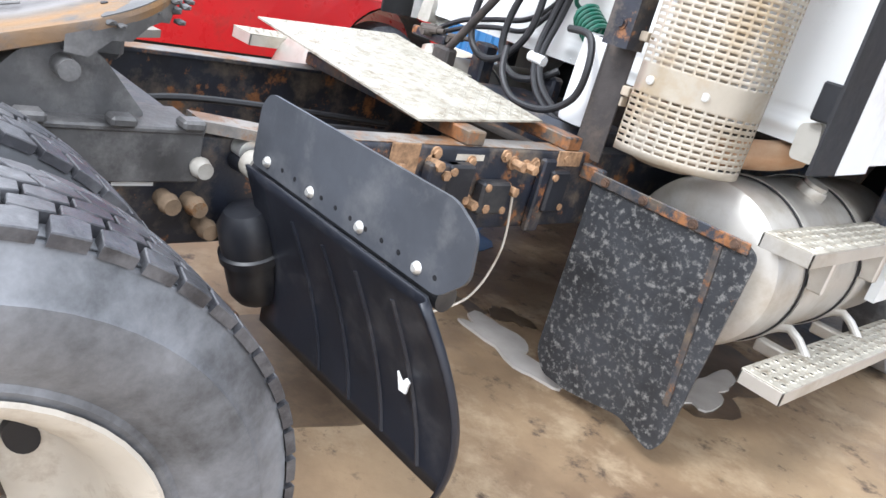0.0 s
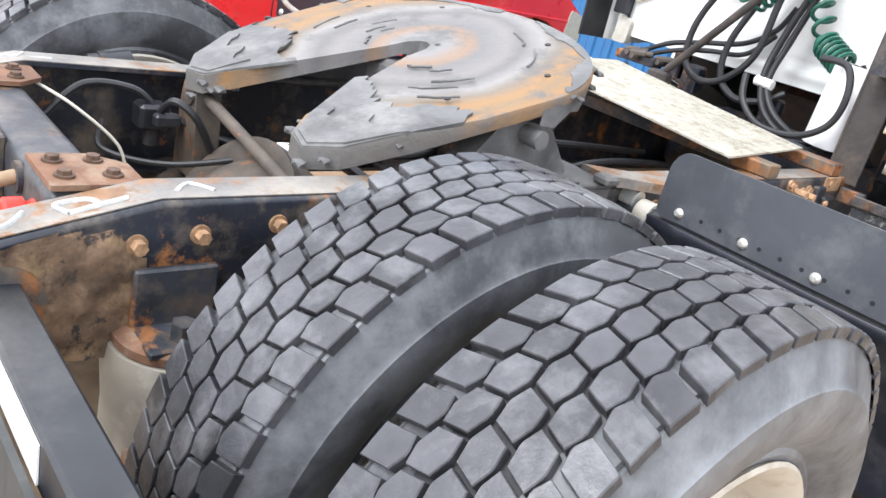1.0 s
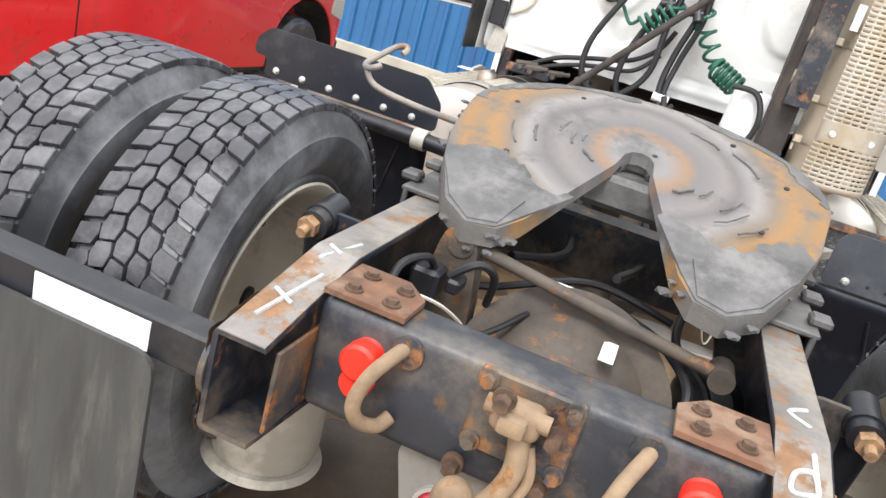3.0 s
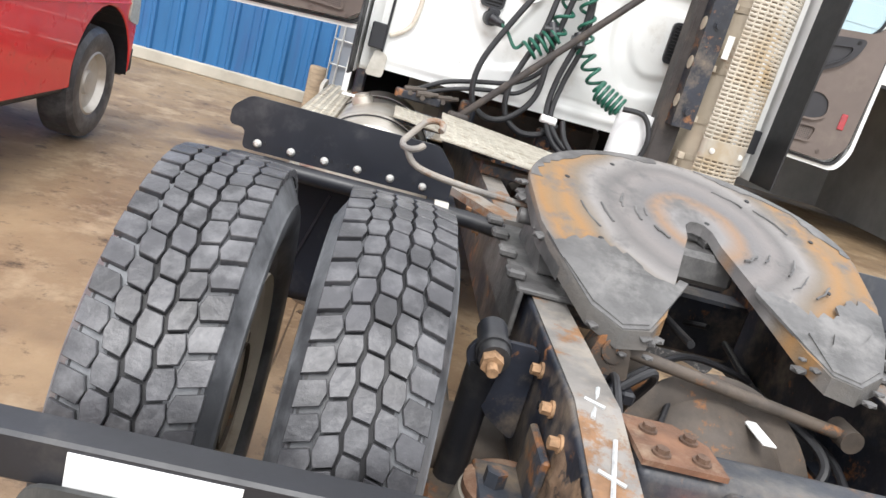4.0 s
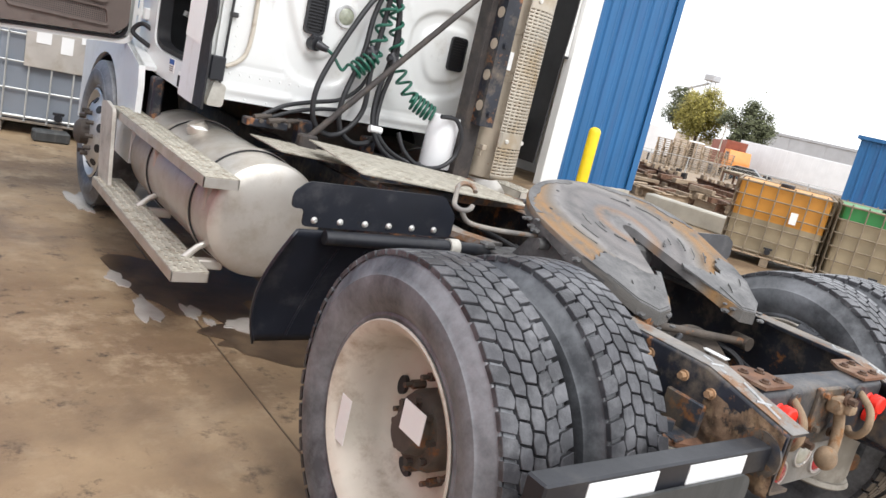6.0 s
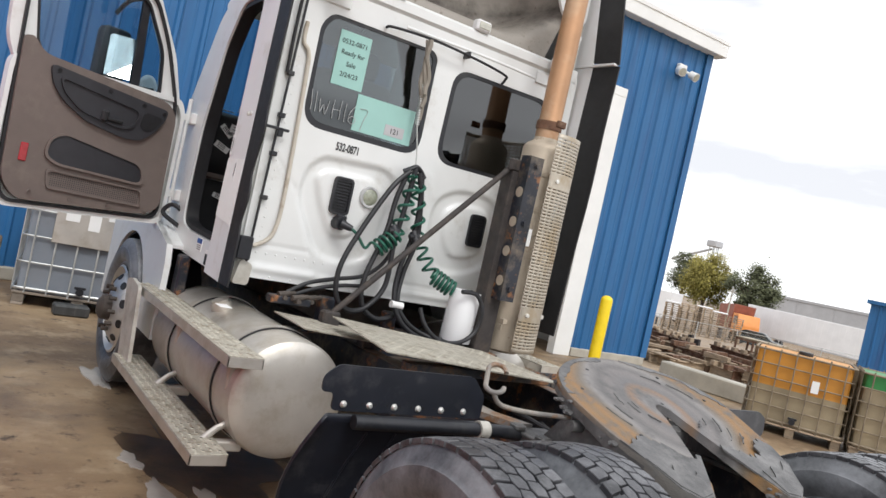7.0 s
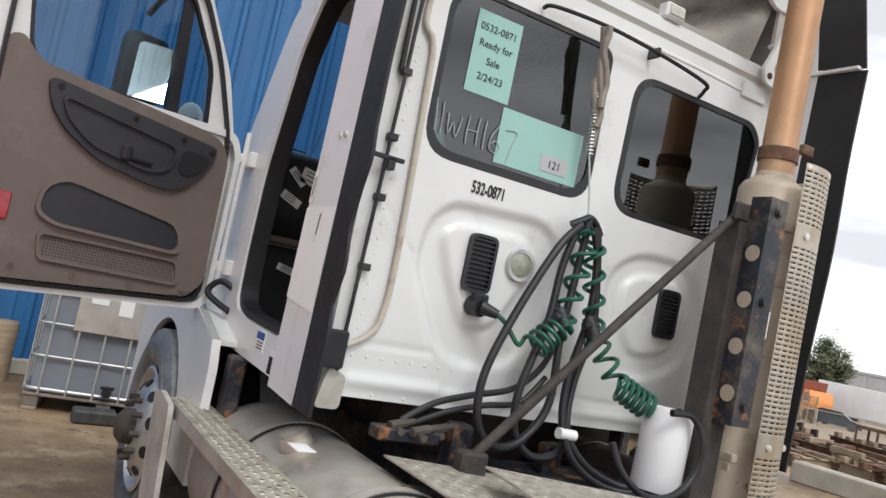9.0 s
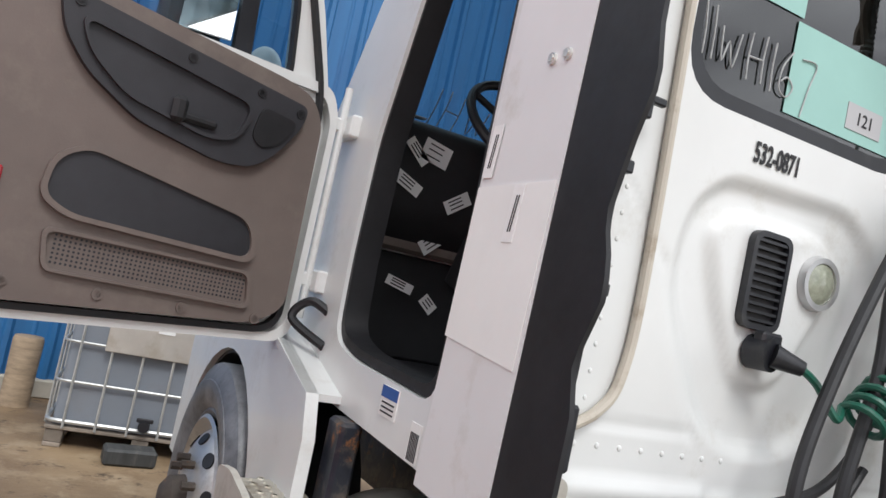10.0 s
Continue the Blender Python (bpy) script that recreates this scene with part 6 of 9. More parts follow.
# bottom flange and rivets
rv = bmesh.new()
for k in range(8):
    for zz in (1.165, 1.045):
        bmesh.ops.create_uvsphere(rv, u_segments=8, v_segments=5, radius=0.006, matrix=Matrix.Translation((-0.88 + 0.055 * k if zz > 1.1 else -0.9 + 0.12 * k, YB, zz)) @ Matrix.Diagonal((1, 0.6, 1, 1)))
for k in range(24):
    bmesh.ops.create_uvsphere(rv, u_segments=8, v_segments=5, radius=0.005, matrix=Matrix.Translation((-0.875, YB, 1.25 + 0.05 * k)) @ Matrix.Diagonal((1, 0.6, 1, 1)))
tagged(part("rivet", rv, M["white"], cab), kind="stuff")
# drip tube, black hinge rod with tabs at the left corner
part("drip_rail", T([(-0.875, YB - 0.012, 2.38), (-0.872, YB - 0.012, 2.28), (-0.835, YB - 0.012, 2.23), (-0.822, YB - 0.012, 2.1), (-0.80, YB - 0.012, 1.5), (-0.81, YB - 0.012, 1.30), (-0.85, YB - 0.012, 1.23), (-0.91, YB - 0.012, 1.195)], 0.011, 10), M["rim"], cab, "thin cream drip tube")
hr = bmesh.new()
rod(hr, (-0.93, YB - 0.02, 1.05), (-0.90, YB - 0.02, 2.60), 0.007, 8)
for z in (1.45, 1.68, 1.88, 2.1):
    box(hr, (-0.925, YB - 0.03, z - 0.012), (-0.89, YB, z + 0.012), 0.003)
box(hr, (-1.0, YB - 0.05, 1.80), (-0.86, YB - 0.035, 1.815), 0.003)
box(hr, (-0.92, YB - 0.05, 1.77), (-0.89, YB - 0.01, 1.81), 0.003)
part("stay_rod", hr, M["black_plastic"], cab, "black stay rod with clips")
part("corner_casting", slab(rounded([(-0.985, 0.99), (-0.90, 0.99), (-0.895, 1.10), (-0.96, 1.12)], 0.02), "y", YB - 0.03, YB + 0.02), M["dirty_white"], cab)
part("corner_casting", slab(rounded([(0.985, 0.99), (0.90, 0.99), (0.895, 1.10), (0.96, 1.12)], 0.02), "y", YB - 0.03, YB + 0.02), M["dirty_white"], cab)
for a in (-1.0, 0.925):
    part("black_block", B(((a, YB - 0.06, 1.12), (a + 0.075, YB - 0.02, 1.24)), bevel=0.006), M["black_plastic"], cab)


def vent(x0, x1, z0, z1):
    v = part("cab_vent", ring_frame(rounded([(x0, z0), (x1, z0), (x1, z1), (x0, z1)], 0.03), rounded([(x0 + 0.012, z0 + 0.012), (x1 - 0.012, z0 + 0.012), (x1 - 0.012, z1 - 0.012), (x0 + 0.012, z1 - 0.012)], 0.022), "y", YB - 0.018, YB), M["black_plastic"], truck, "black louvred cab vent")
    part("backing", slab(rounded([(x0 + 0.005, z0 + 0.005), (x1 - 0.005, z0 + 0.005), (x1 - 0.005, z1 - 0.005), (x0 + 0.005, z1 - 0.005)], 0.03), "y", YB - 0.004, YB - 0.001), M["black_rubber"], v)
    for k in range(11):
        z = z0 + 0.02 + (z1 - z0 - 0.04) * k / 10
        part("louvre", B(((x0 + 0.01, YB - 0.016, z - 0.003), (x1 - 0.01, YB - 0.004, z + 0.003))), M["black_plastic"], v)


vent(-0.535, -0.418, 1.445, 1.65)
vent(0.40, 0.515, 1.425, 1.625)
lm = bmesh.new()
lathe(lm, [(0.0, 0.02), (0.03, 0.017), (0.045, 0.008)], Matrix.Translation((-0.305, YB - 0.004, 1.575)) @ pose(0, 0, 0, 90, 0, 0), 28)
wl = part("work_lamp", lm, M["lamp_glass"], truck, "round work lamp with a cloudy lens")
lr = bmesh.new()
lathe(lr, [(0.044, 0.0), (0.046, 0.016), (0.058, 0.016), (0.062, 0.0)], Matrix.Translation((-0.305, YB, 1.575)) @ pose(0, 0, 0, 90, 0, 0), 28)
part("lamp_ring", lr, M["chrome"], wl, "dull metal lamp ring")
pg = bmesh.new()
rod(pg, (-0.47, YB, 1.40), (-0.462, YB - 0.05, 1.40), 0.036, 18)
rod(pg, (-0.462, YB - 0.05, 1.40), (-0.41, YB - 0.085, 1.385), 0.026, 14, 0.016)
box(pg, (-0.49, YB - 0.045, 1.42), (-0.43, YB - 0.015, 1.445), 0.006)
part("power_socket", pg, M["black_plastic"], truck, "black round power socket with plug")

# unit number and papers
lettering("532-0871", 0.052, Matrix.Translation((-0.497, YB - 0.003, 1.802)) @ pose(0, 0, 0, 90, 0, 0) @ Matrix.Diagonal((0.72, 1.15, 1, 1)), M["ink"], truck, "unit_number", 0.0012)


def notice(x0, x1, z0, z1, lines, name, label, size=0.038, y=YB + 0.0065, tilt=0.0):
    ob = part(name, B(((x0, y, z0), (x1, y + 0.001, z1))), M["mint"], truck, label, smooth=False)
    for k, ln in enumerate(lines):
        lettering(ln, size, Matrix.Translation(((x0 + x1) / 2, y - 0.0015, z1 - 0.055 - 0.058 * k)) @ pose(0, 0, 0, 90, 0, 0), M["ink"], ob)
    return ob


notice(-0.675, -0.487, 2.12, 2.412, ("0532-0871", "Ready for", "Sale", "2/24/23"), "paper_notice", "pale green sale notice on the rear glass", 0.036)
n2 = notice(-0.50, -0.125, 1.91, 2.11, (), "paper_notice", "blank pale green sheet on the rear glass")
part("stock_card", B(((-0.30, YB + 0.0045, 1.935), (-0.175, YB + 0.006, 1.995))), M["grey_roof"], n2, "small grey stock card")
lettering("121", 0.042, Matrix.Translation((-0.237, YB + 0.0035, 1.963)) @ pose(0, 0, 0, 90, 0, 0), M["ink"], n2)
def handwriting(strokes, put, r, label):
    """Marker strokes as thin raised lines; put(u, v) gives the place on the glass."""
    bm = bmesh.new()
    for st in strokes:
        tube(bm, [put(u, v) for u, v in st], r, 5, 4)
    return part("window_marking", bm, M["chalk"], truck, label)


MARK = [[(0.0, 1.0), (0.05, 0.5), (0.06, 0.06)], [(0.17, 0.98), (0.2, 0.5), (0.21, 0.04)], [(0.33, 0.7), (0.38, 0.1), (0.47, 0.5), (0.57, 0.06), (0.66, 0.72)], [(0.84, 0.86), (0.82, 0.4), (0.84, 0.0)], [(0.82, 0.42), (1.08, 0.46)], [(1.1, 0.92), (1.08, 0.5), (1.1, 0.04)],
        [(1.27, 0.9), (1.26, 0.45), (1.28, 0.0)], [(1.6, 0.9), (1.45, 0.55), (1.43, 0.15), (1.58, 0.04), (1.68, 0.25), (1.56, 0.4), (1.45, 0.28)], [(1.78, 0.86), (2.06, 0.88), (1.98, 0.4), (1.9, -0.18)]]
handwriting(MARK, lambda u, v: (-0.765 + 0.165 * u, YB + 0.0035, 1.945 + 0.115 * v - 0.006 * u), 0.0019, "white hand-written mark on the rear glass")
part("seat_strap", slab([(-0.29, 2.09), (-0.18, 2.09), (-0.19, 2.3), (-0.205, 2.41), (-0.255, 2.41), (-0.275, 2.3)], "y", YB + 0.055, YB + 0.075), M["black_rubber"], truck, "black strap hanging behind the window")

# hose hanger rail, spring and clamp
part("hanger_rail", T([(-0.43, YB - 0.01, 2.50), (-0.40, YB - 0.05, 2.505), (-0.15, YB - 0.06, 2.515), (0.15, YB - 0.06, 2.50), (0.38, YB - 0.055, 2.475), (0.41, YB - 0.03, 2.455), (0.41, YB - 0.005, 2.43)], 0.008, 8), M["black_rubber"], truck, "black hanger rail over the rear windows")
part("rail_post", B(((0.10, YB - 0.06, 2.49), (0.115, YB, 2.53)), bevel=0.003), M["black_plastic"], truck)
sp = bmesh.new()
tube(sp, coil((-0.18, YB - 0.07, 2.48), (-0.145, YB - 0.07, 2.03), 0.012, 34, per=8), 0.0035, 5, raw=True)
rod(sp, (-0.18, YB - 0.07, 2.5), (-0.145, YB - 0.07, 2.03), 0.007, 8)
part("hanger_spring", sp, M["cage"], truck, "steel tension spring holding up the hoses")
sv = bmesh.new()
rs = random.Random(9)
for k in range(3):
    pts = [(-0.195 + 0.05 * f + 0.012 * math.sin(f * 9 + k) + rs.uniform(-0.004, 0.004), YB - 0.072 - 0.012 * k + rs.uniform(-0.003, 0.003), 2.50 - (0.44 - 0.07 * k) * f) for f in [j / 9 for j in range(10)]]
    tube(sv, pts, 0.013, 7, 3)
part("spring_sleeve", sv, M["bag"], truck, "grey frayed sleeve")
part("hanger_chain", T([(-0.145, YB - 0.07, 2.03), (-0.115, YB - 0.075, 1.90), (-0.10, YB - 0.08, 1.80)], 0.004, 6), M["cage"], truck)
part("seat_strap", slab([(-0.245, 1.87), (-0.225, 1.87), (-0.225, 2.09), (-0.245, 2.09)], "y", YB + 0.06, YB + 0.066), M["black_rubber"], truck, "black strap hanging behind the window")
for dx in (-0.025, 0.025):
    part("strap_loop", T([(-0.23 + dx, YB + 0.062, 2.41), (-0.235 + 1.6 * dx, YB + 0.062, 2.46), (-0.23 + 0.4 * dx, YB + 0.062, 2.5)], 0.004, 6), M["black_rubber"], truck)
hc = bmesh.new()
tube(hc, [(-0.17, YB - 0.08, 1.76), (-0.13, YB - 0.09, 1.785), (-0.10, YB - 0.09, 1.80), (-0.07, YB - 0.09, 1.785), (-0.03, YB - 0.08, 1.75)], 0.014, 8)
rod(hc, (-0.10, YB - 0.085, 1.80), (-0.10, YB - 0.085, 1.75), 0.018, 10)
part("hose_clamp", hc, M["black_plastic"], truck, "black hose clamp")
HY = YB - 0.10
for pts, rr in (([(-0.14, HY, 1.765), (-0.24, HY - 0.02, 1.66), (-0.38, HY - 0.04, 1.40), (-0.47, HY - 0.06, 1.18), (-0.46, HY - 0.07, 1.02), (-0.37, HY - 0.07, 0.955), (-0.26, HY - 0.06, 0.99), (-0.17, HY - 0.05, 1.12), (-0.16, HY - 0.03, 1.35), (-0.12, HY, 1.6), (-0.11, HY, 1.75)], 0.0145),
                ([(-0.15, HY, 1.76), (-0.19, HY, 1.60), (-0.22, HY - 0.02, 1.40), (-0.30, HY - 0.04, 1.15), (-0.29, HY - 0.05, 1.0), (-0.2, HY - 0.05, 0.93), (-0.09, HY - 0.04, 0.945), (-0.02, HY, 1.0)], 0.0145),
                ([(-0.08, HY, 1.77), (-0.045, HY - 0.01, 1.65), (-0.04, HY - 0.02, 1.45), (-0.09, HY - 0.03, 1.22), (-0.10, HY - 0.06, 1.05), (-0.04, HY - 0.09, 0.93), (0.08, HY - 0.12, 0.865), (0.2, HY - 0.16, 0.865), (0.30, HY - 0.19, 0.95), (0.33, HY - 0.2, 1.10), (0.29, HY - 0.2, 1.165), (0.24, HY - 0.2, 1.15)], 0.0145),
                ([(-0.06, HY, 1.77), (-0.03, HY - 0.01, 1.6), (-0.02, HY - 0.03, 1.4), (-0.06, HY - 0.03, 1.2), (-0.075, HY - 0.06, 1.04), (-0.01, HY - 0.09, 0.94), (0.1, HY - 0.12, 0.885), (0.2, HY - 0.16, 0.88), (0.315, HY - 0.19, 0.96), (0.345, HY - 0.2, 1.1), (0.30, HY - 0.2, 1.18)], 0.0135),
                ([(-0.72, YB - 0.12, 0.995), (-0.6, YB - 0.10, 1.06), (-0.45, YB - 0.08, 1.10), (-0.28, YB - 0.07, 1.14), (-0.17, YB - 0.06, 1.22), (-0.12, YB - 0.06, 1.32)], 0.0115),
                ([(-0.70, YB - 0.12, 0.98), (-0.55, YB - 0.11, 1.04), (-0.4, YB - 0.1, 1.075), (-0.25, YB - 0.09, 1.10), (-0.15, YB - 0.08, 1.2)], 0.0105)):
    part("air_hose", T(pts, rr, 10, 7), M["hose"], truck, "looped black air hose")
part("hose_tie", R((-0.12, HY - 0.07, 1.025), (-0.045, HY - 0.07, 1.02), 0.02, 12), M["paper"], truck, "white cable tie")
gl = hb = coil((-0.11, HY - 0.02, 1.74), (-0.16, HY - 0.03, 1.40), 0.038, 4.0) + coil((-0.16, HY - 0.03, 1.40), (-0.27, HY - 0.03, 1.30), 0.045, 4.5)
part("coiled_cable", tube(bmesh.new(), gl, 0.0085, 8, raw=True), M["green"], truck, "dark green coiled power cable")
part("cable_tail", T([gl[-1], (-0.33, HY - 0.02, 1.30), (-0.38, HY, 1.36), (-0.415, YB - 0.085, 1.385)], 0.0085, 8), M["green"], truck)
gl2 = coil((-0.09, HY - 0.02, 1.75), (-0.01, HY - 0.03, 1.38), 0.036, 4.2) + coil((-0.01, HY - 0.03, 1.38), (0.10, HY - 0.09, 1.22), 0.038, 3.0) + coil((0.10, HY - 0.09, 1.22), (0.215, HY - 0.14, 1.165), 0.045, 5.5)
part("coiled_cable", tube(bmesh.new(), gl2, 0.0085, 8, raw=True), M["green"], truck, "dark green coiled air line")
for p in ((-0.19, HY - 0.03, 1.45), (-0.06, HY - 0.04, 1.44)):
    gh = bmesh.new()
    rod(gh, p, (p[0] + 0.02, p[1] - 0.03, p[2] - 0.06), 0.024, 12)
    rod(gh, (p[0] - 0.03, p[1] - 0.02, p[2] - 0.03), (p[0] + 0.03, p[1] - 0.02, p[2] - 0.02), 0.016, 10)
    part("air_coupling", gh, M["black_plastic"], truck, "black air coupling head")

# ---- cab sides, doors, extenders, roof fairing ----
SX = 1.02


def cab_side(s):
    """Door surround: sill, rear pillar, sloping front pillar and header."""
    bm = bmesh.new()
    X0, X1 = s * (SX - 0.07), s * SX
    out_ = [(2.43, 1.0), (3.28, 1.03), (3.50, 1.08), (3.76, 1.27), (3.86, 1.78), (3.44, 2.45), (3.15, 2.66), (2.43, 2.66)]
    inn_ = [(2.70, 1.15), (3.2, 1.165), (3.35, 1.2), (3.37, 1.42), (3.36, 1.78), (3.22, 2.28), (3.05, 2.51), (2.70, 2.53)]
    inn_r = rounded(inn_, 0.07, 4)
    out_r = rounded(out_, 0.05, 4)
    ring_frame(out_r, inn_r, "x", X0, X1, bm)
    fr = part("door_surround", bm, M["white"], cab, "white door surround", smooth=True, angle=40)
    cy, cz = 3.15, 1.8
    seal_o = [(cy + (y - cy) * 0.995, cz + (z - cz) * 0.995) for y, z in inn_r]
    seal_i = [(cy + (y - cy) * 0.93, cz + (z - cz) * 0.955) for y, z in inn_r]
    part("door_seal", ring_frame(seal_o, seal_i, "x", s * (SX - 0.085), s * (SX - 0.012)), M["black_rubber"], fr, "black rubber door seal")
    return fr


for s in (-1, 1):
    sd = cab_side(s)
    # extender: white panel flush with the side, trailing black rubber edge with a wavy free edge
    ext = new("side_extender")
    ext.parent = truck
    ext["label"] = "white side extender with a wavy black rubber edge"
    top_z = 2.72
    pn = bmesh.new()
    prism(pn, [(2.68, 0.99), (2.385, 0.985), (2.335, top_z), (2.62, top_z)], lambda u, v, k: (s * ((1.035 if k else 1.022) + 0.05 * (2.75 - u)), u, v))
    part("panel", pn, M["white_clean"], ext)
    rb = bmesh.new()
    edge = []
    for k in range(49):
        z = 0.985 + (top_z - 0.985) * k / 48
        wob = 0.036 * math.sin((z - 1.0) * 4.6 + 0.6) + 0.012 * math.sin(z * 9)
        wave = np.interp(z, (0.98, 1.1, 1.235, 1.32, 1.42, 1.475, 1.55, 1.675, 1.76, 1.85, 2.06, 2.3, 2.72), (2.215, 2.21, 2.205, 2.228, 2.187, 2.19, 2.218, 2.188, 2.158, 2.176, 2.18, 2.165, 2.15))
        edge.append((float(wave) if s < 0 else 2.16 - 0.05 * k / 48 + wob * 0.15, z))
    fr_ = [(2.386 - 0.05 * k / 48, 0.985 + (top_z - 0.985) * k / 48) for k in range(49)]
    for a, b in ((0, 1),):
        va = [[rb.verts.new((s * (x + 0.05 * (2.75 - y)), y, z)) for y, z in row] for row in (fr_, edge) for x in (1.023, 1.033)]
        for r0, r1 in ((0, 1), (1, 3), (3, 2), (2, 0)):
            for k in range(48):
                rb.faces.new((va[r0][k], va[r0][k + 1], va[r1][k + 1], va[r1][k]))
    part("rubber_edge", rb, M["black_rubber"], ext, "wavy black rubber flap")
    bolts([(s * 1.052, 2.47, 1.85), (s * 1.054, 2.42, 1.85)], (s, 0, 0), M["zinc"], ext, r=0.008, h=0.006)
    if s < 0:
        part("paper_sheet", (lambda bm: prism(bm, [(2.676, 1.30), (2.388, 1.275), (2.372, 1.614), (2.664, 1.612)], lambda u, v, k: (-((1.0375 if k else 1.0355) + 0.05 * (2.75 - u)), u, v)))(bmesh.new()), M["paper"], ext, "bare white patch on the panel")
        for u, v in ((2.655, 1.63), (2.52, 1.50)):
            st = (lambda bm: prism(bm, [(u, v), (u - 0.04, v), (u - 0.05, v + 0.11), (u - 0.01, v + 0.11)], lambda a_, b_, k: (-((1.0395 if k else 1.0380) + 0.05 * (2.75 - a_)), a_, b_)))(bmesh.new())
            sk_ = part("inventory_tag", st, M["reflect"], ext, "white inventory tag")
            for k in range(2):
                bar = (lambda bm: prism(bm, [(u - 0.016 - 0.008 * k, v + 0.02), (u - 0.02 - 0.008 * k, v + 0.02), (u - 0.03 - 0.008 * k, v + 0.09), (u - 0.026 - 0.008 * k, v + 0.09)], lambda a_, b_, q: (-((1.0402 if q else 1.0397) + 0.05 * (2.75 - a_)), a_, b_)))(bmesh.new())
                part("tag_line", bar, M["ink"], ext)
    # upper extender beside the roof fairing
    up = bmesh.new()
    prism(up, [(2.78, 2.74), (2.34, 2.74), (2.46, 3.55), (2.90, 3.62)], lambda u, v, k: (s * ((1.035 if k else 1.022) + 0.05 * (2.75 - u)), u, v))
    part("upper_panel", up, M["white_clean"], ext)
    ur = bmesh.new()
    prism(ur, [(2.345, 2.75), (2.12, 2.73), (2.26, 3.53), (2.462, 3.54)], lambda u, v, k: (s * ((1.034 if k else 1.024) + 0.05 * (2.75 - u)), u, v))
    part("upper_rubber", ur, M["black_rubber"], ext, "black rubber upper flap")
    part("seam_trim", B(((s * 1.03, 2.14, 2.722), (s * 1.07, 2.75, 2.737)), bevel=0.002), M["white_clean"], ext)

# sill stickers at the driver's side
stn = part("sill_label", B(((-1.024, 2.86, 1.075), (-1.0205, 2.95, 1.145))), M["paper"], truck, "white and blue instruction label on the sill", smooth=False)
part("label_band", B(((-1.0255, 2.86, 1.118), (-1.0242, 2.95, 1.145))), M["blue_ink"], stn)
for k in range(3):
    part("label_line", B(((-1.0255, 2.87, 1.083 + 0.011 * k), (-1.0242, 2.94, 1.087 + 0.011 * k))), M["ink"], stn)
st3 = part("sill_label", B(((-1.024, 2.72, 1.015), (-1.0205, 2.77, 1.10))), M["paper"], truck, "white bar-lined label on the sill", smooth=False)
for k in range(6):
    part("label_line", B(((-1.0255, 2.725 + 0.007 * k, 1.02), (-1.0242, 2.728 + 0.007 * k, 1.08))), M["ink"], st3)

# roof, windscreen, floor, dash and seats
rf = bmesh.new()
prism(rf, rounded([(2.42, 2.60), (3.2, 2.60), (3.42, 2.52), (3.45, 2.56), (3.2, 2.68), (2.42, 2.69)], 0.02), lambda u, v, k: (1.0 if k else -1.0, u, v))
part("roof", rf, M["white"], cab)
ws = bmesh.new()
prism(ws, [(3.92, 1.80), (3.93, 1.80), (3.45, 2.54), (3.44, 2.54)], lambda u, v, k: (0.95 if k else -0.95, u, v))
wsc = part("windscreen", ws, M["clear"], cab, "raked clear windscreen")
wsc.visible_shadow = False
handwriting(MARK[:7], lambda u, v: (-0.42 - 0.22 * u, 3.755 - 0.085 * v, 1.96 + 0.13 * v), 0.0024, "white hand-written mark on the windscreen")
part("cab_floor", B(((-0.95, 2.44, 1.04), (0.95, 3.9, 1.14)), ((-0.95, 3.82, 1.1), (0.95, 3.9, 1.5)), bevel=0.01), M["interior"], cab, "dark rubber cab floor")
part("floor_mat", B(((-0.92, 2.9, 1.142), (-0.3, 3.5, 1.152)), bevel=0.004), M["black_rubber"], cab)
part("cowl", B(((-0.99, 3.6, 1.44), (0.99, 3.95, 1.80)), bevel=0.05), M["white"], cab)
db = bmesh.new()
prism(db, rounded([(3.49, 1.62), (3.58, 1.5), (3.86, 1.4), (3.88, 1.88), (3.66, 1.935), (3.52, 1.91), (3.49, 1.8)], 0.05), lambda u, v, k: (0.92 if k else -0.92, u, v))
dash = part("dashboard", db, M["interior"], cab, "dark grey dashboard with stickers")
part("knee_panel", B(((-0.9, 3.56, 1.49), (-0.2, 3.62, 1.615)), bevel=0.012), M["taupe"], cab, "dull brown knee panel")
part("steering_column", R((-0.5, 3.4, 1.8), (-0.52, 3.56, 1.42), 0.075, 20), M["interior"], cab, "black steering column shroud")
part("pedal_box", B(((-0.9, 3.6, 1.14), (-0.2, 3.66, 1.49)), bevel=0.01), M["interior"], cab)
for x, y, z, w, h, rz in ((-0.83, 3.483, 1.805, 0.095, 0.035, 42), (-0.765, 3.483, 1.815, 0.1, 0.07, 12), (-0.84, 3.483, 1.70, 0.1, 0.04, 24), (-0.655, 3.483, 1.68, 0.095, 0.045, -35), (-0.68, 3.55, 1.545, 0.1, 0.05, -42), (-0.765, 3.55, 1.385, 0.1, 0.032, 14), (-0.65, 3.55, 1.34, 0.06, 0.04, 40)):
    bm = bmesh.new()
    box(bm, (-w / 2, -0.001, -h / 2), (w / 2, 0.001, h / 2), 0, Matrix.Translation((x, y, z)) @ pose(0, 0, 0, 0, rz, 0))
    tg = part("inventory_tag", bm, M["reflect"], dash, "white inventory tag")
    for q in (-0.25, 0.05, 0.3):
        ln_ = bmesh.new()
        box(ln_, (-w * 0.32, -0.0018, h * q - 0.002), (w * 0.2, -0.0008, h * q + 0.002), 0, Matrix.Translation((x, y, z)) @ pose(0, 0, 0, 0, rz, 0))
        part("tag_line", ln_, M["ink"], tg)
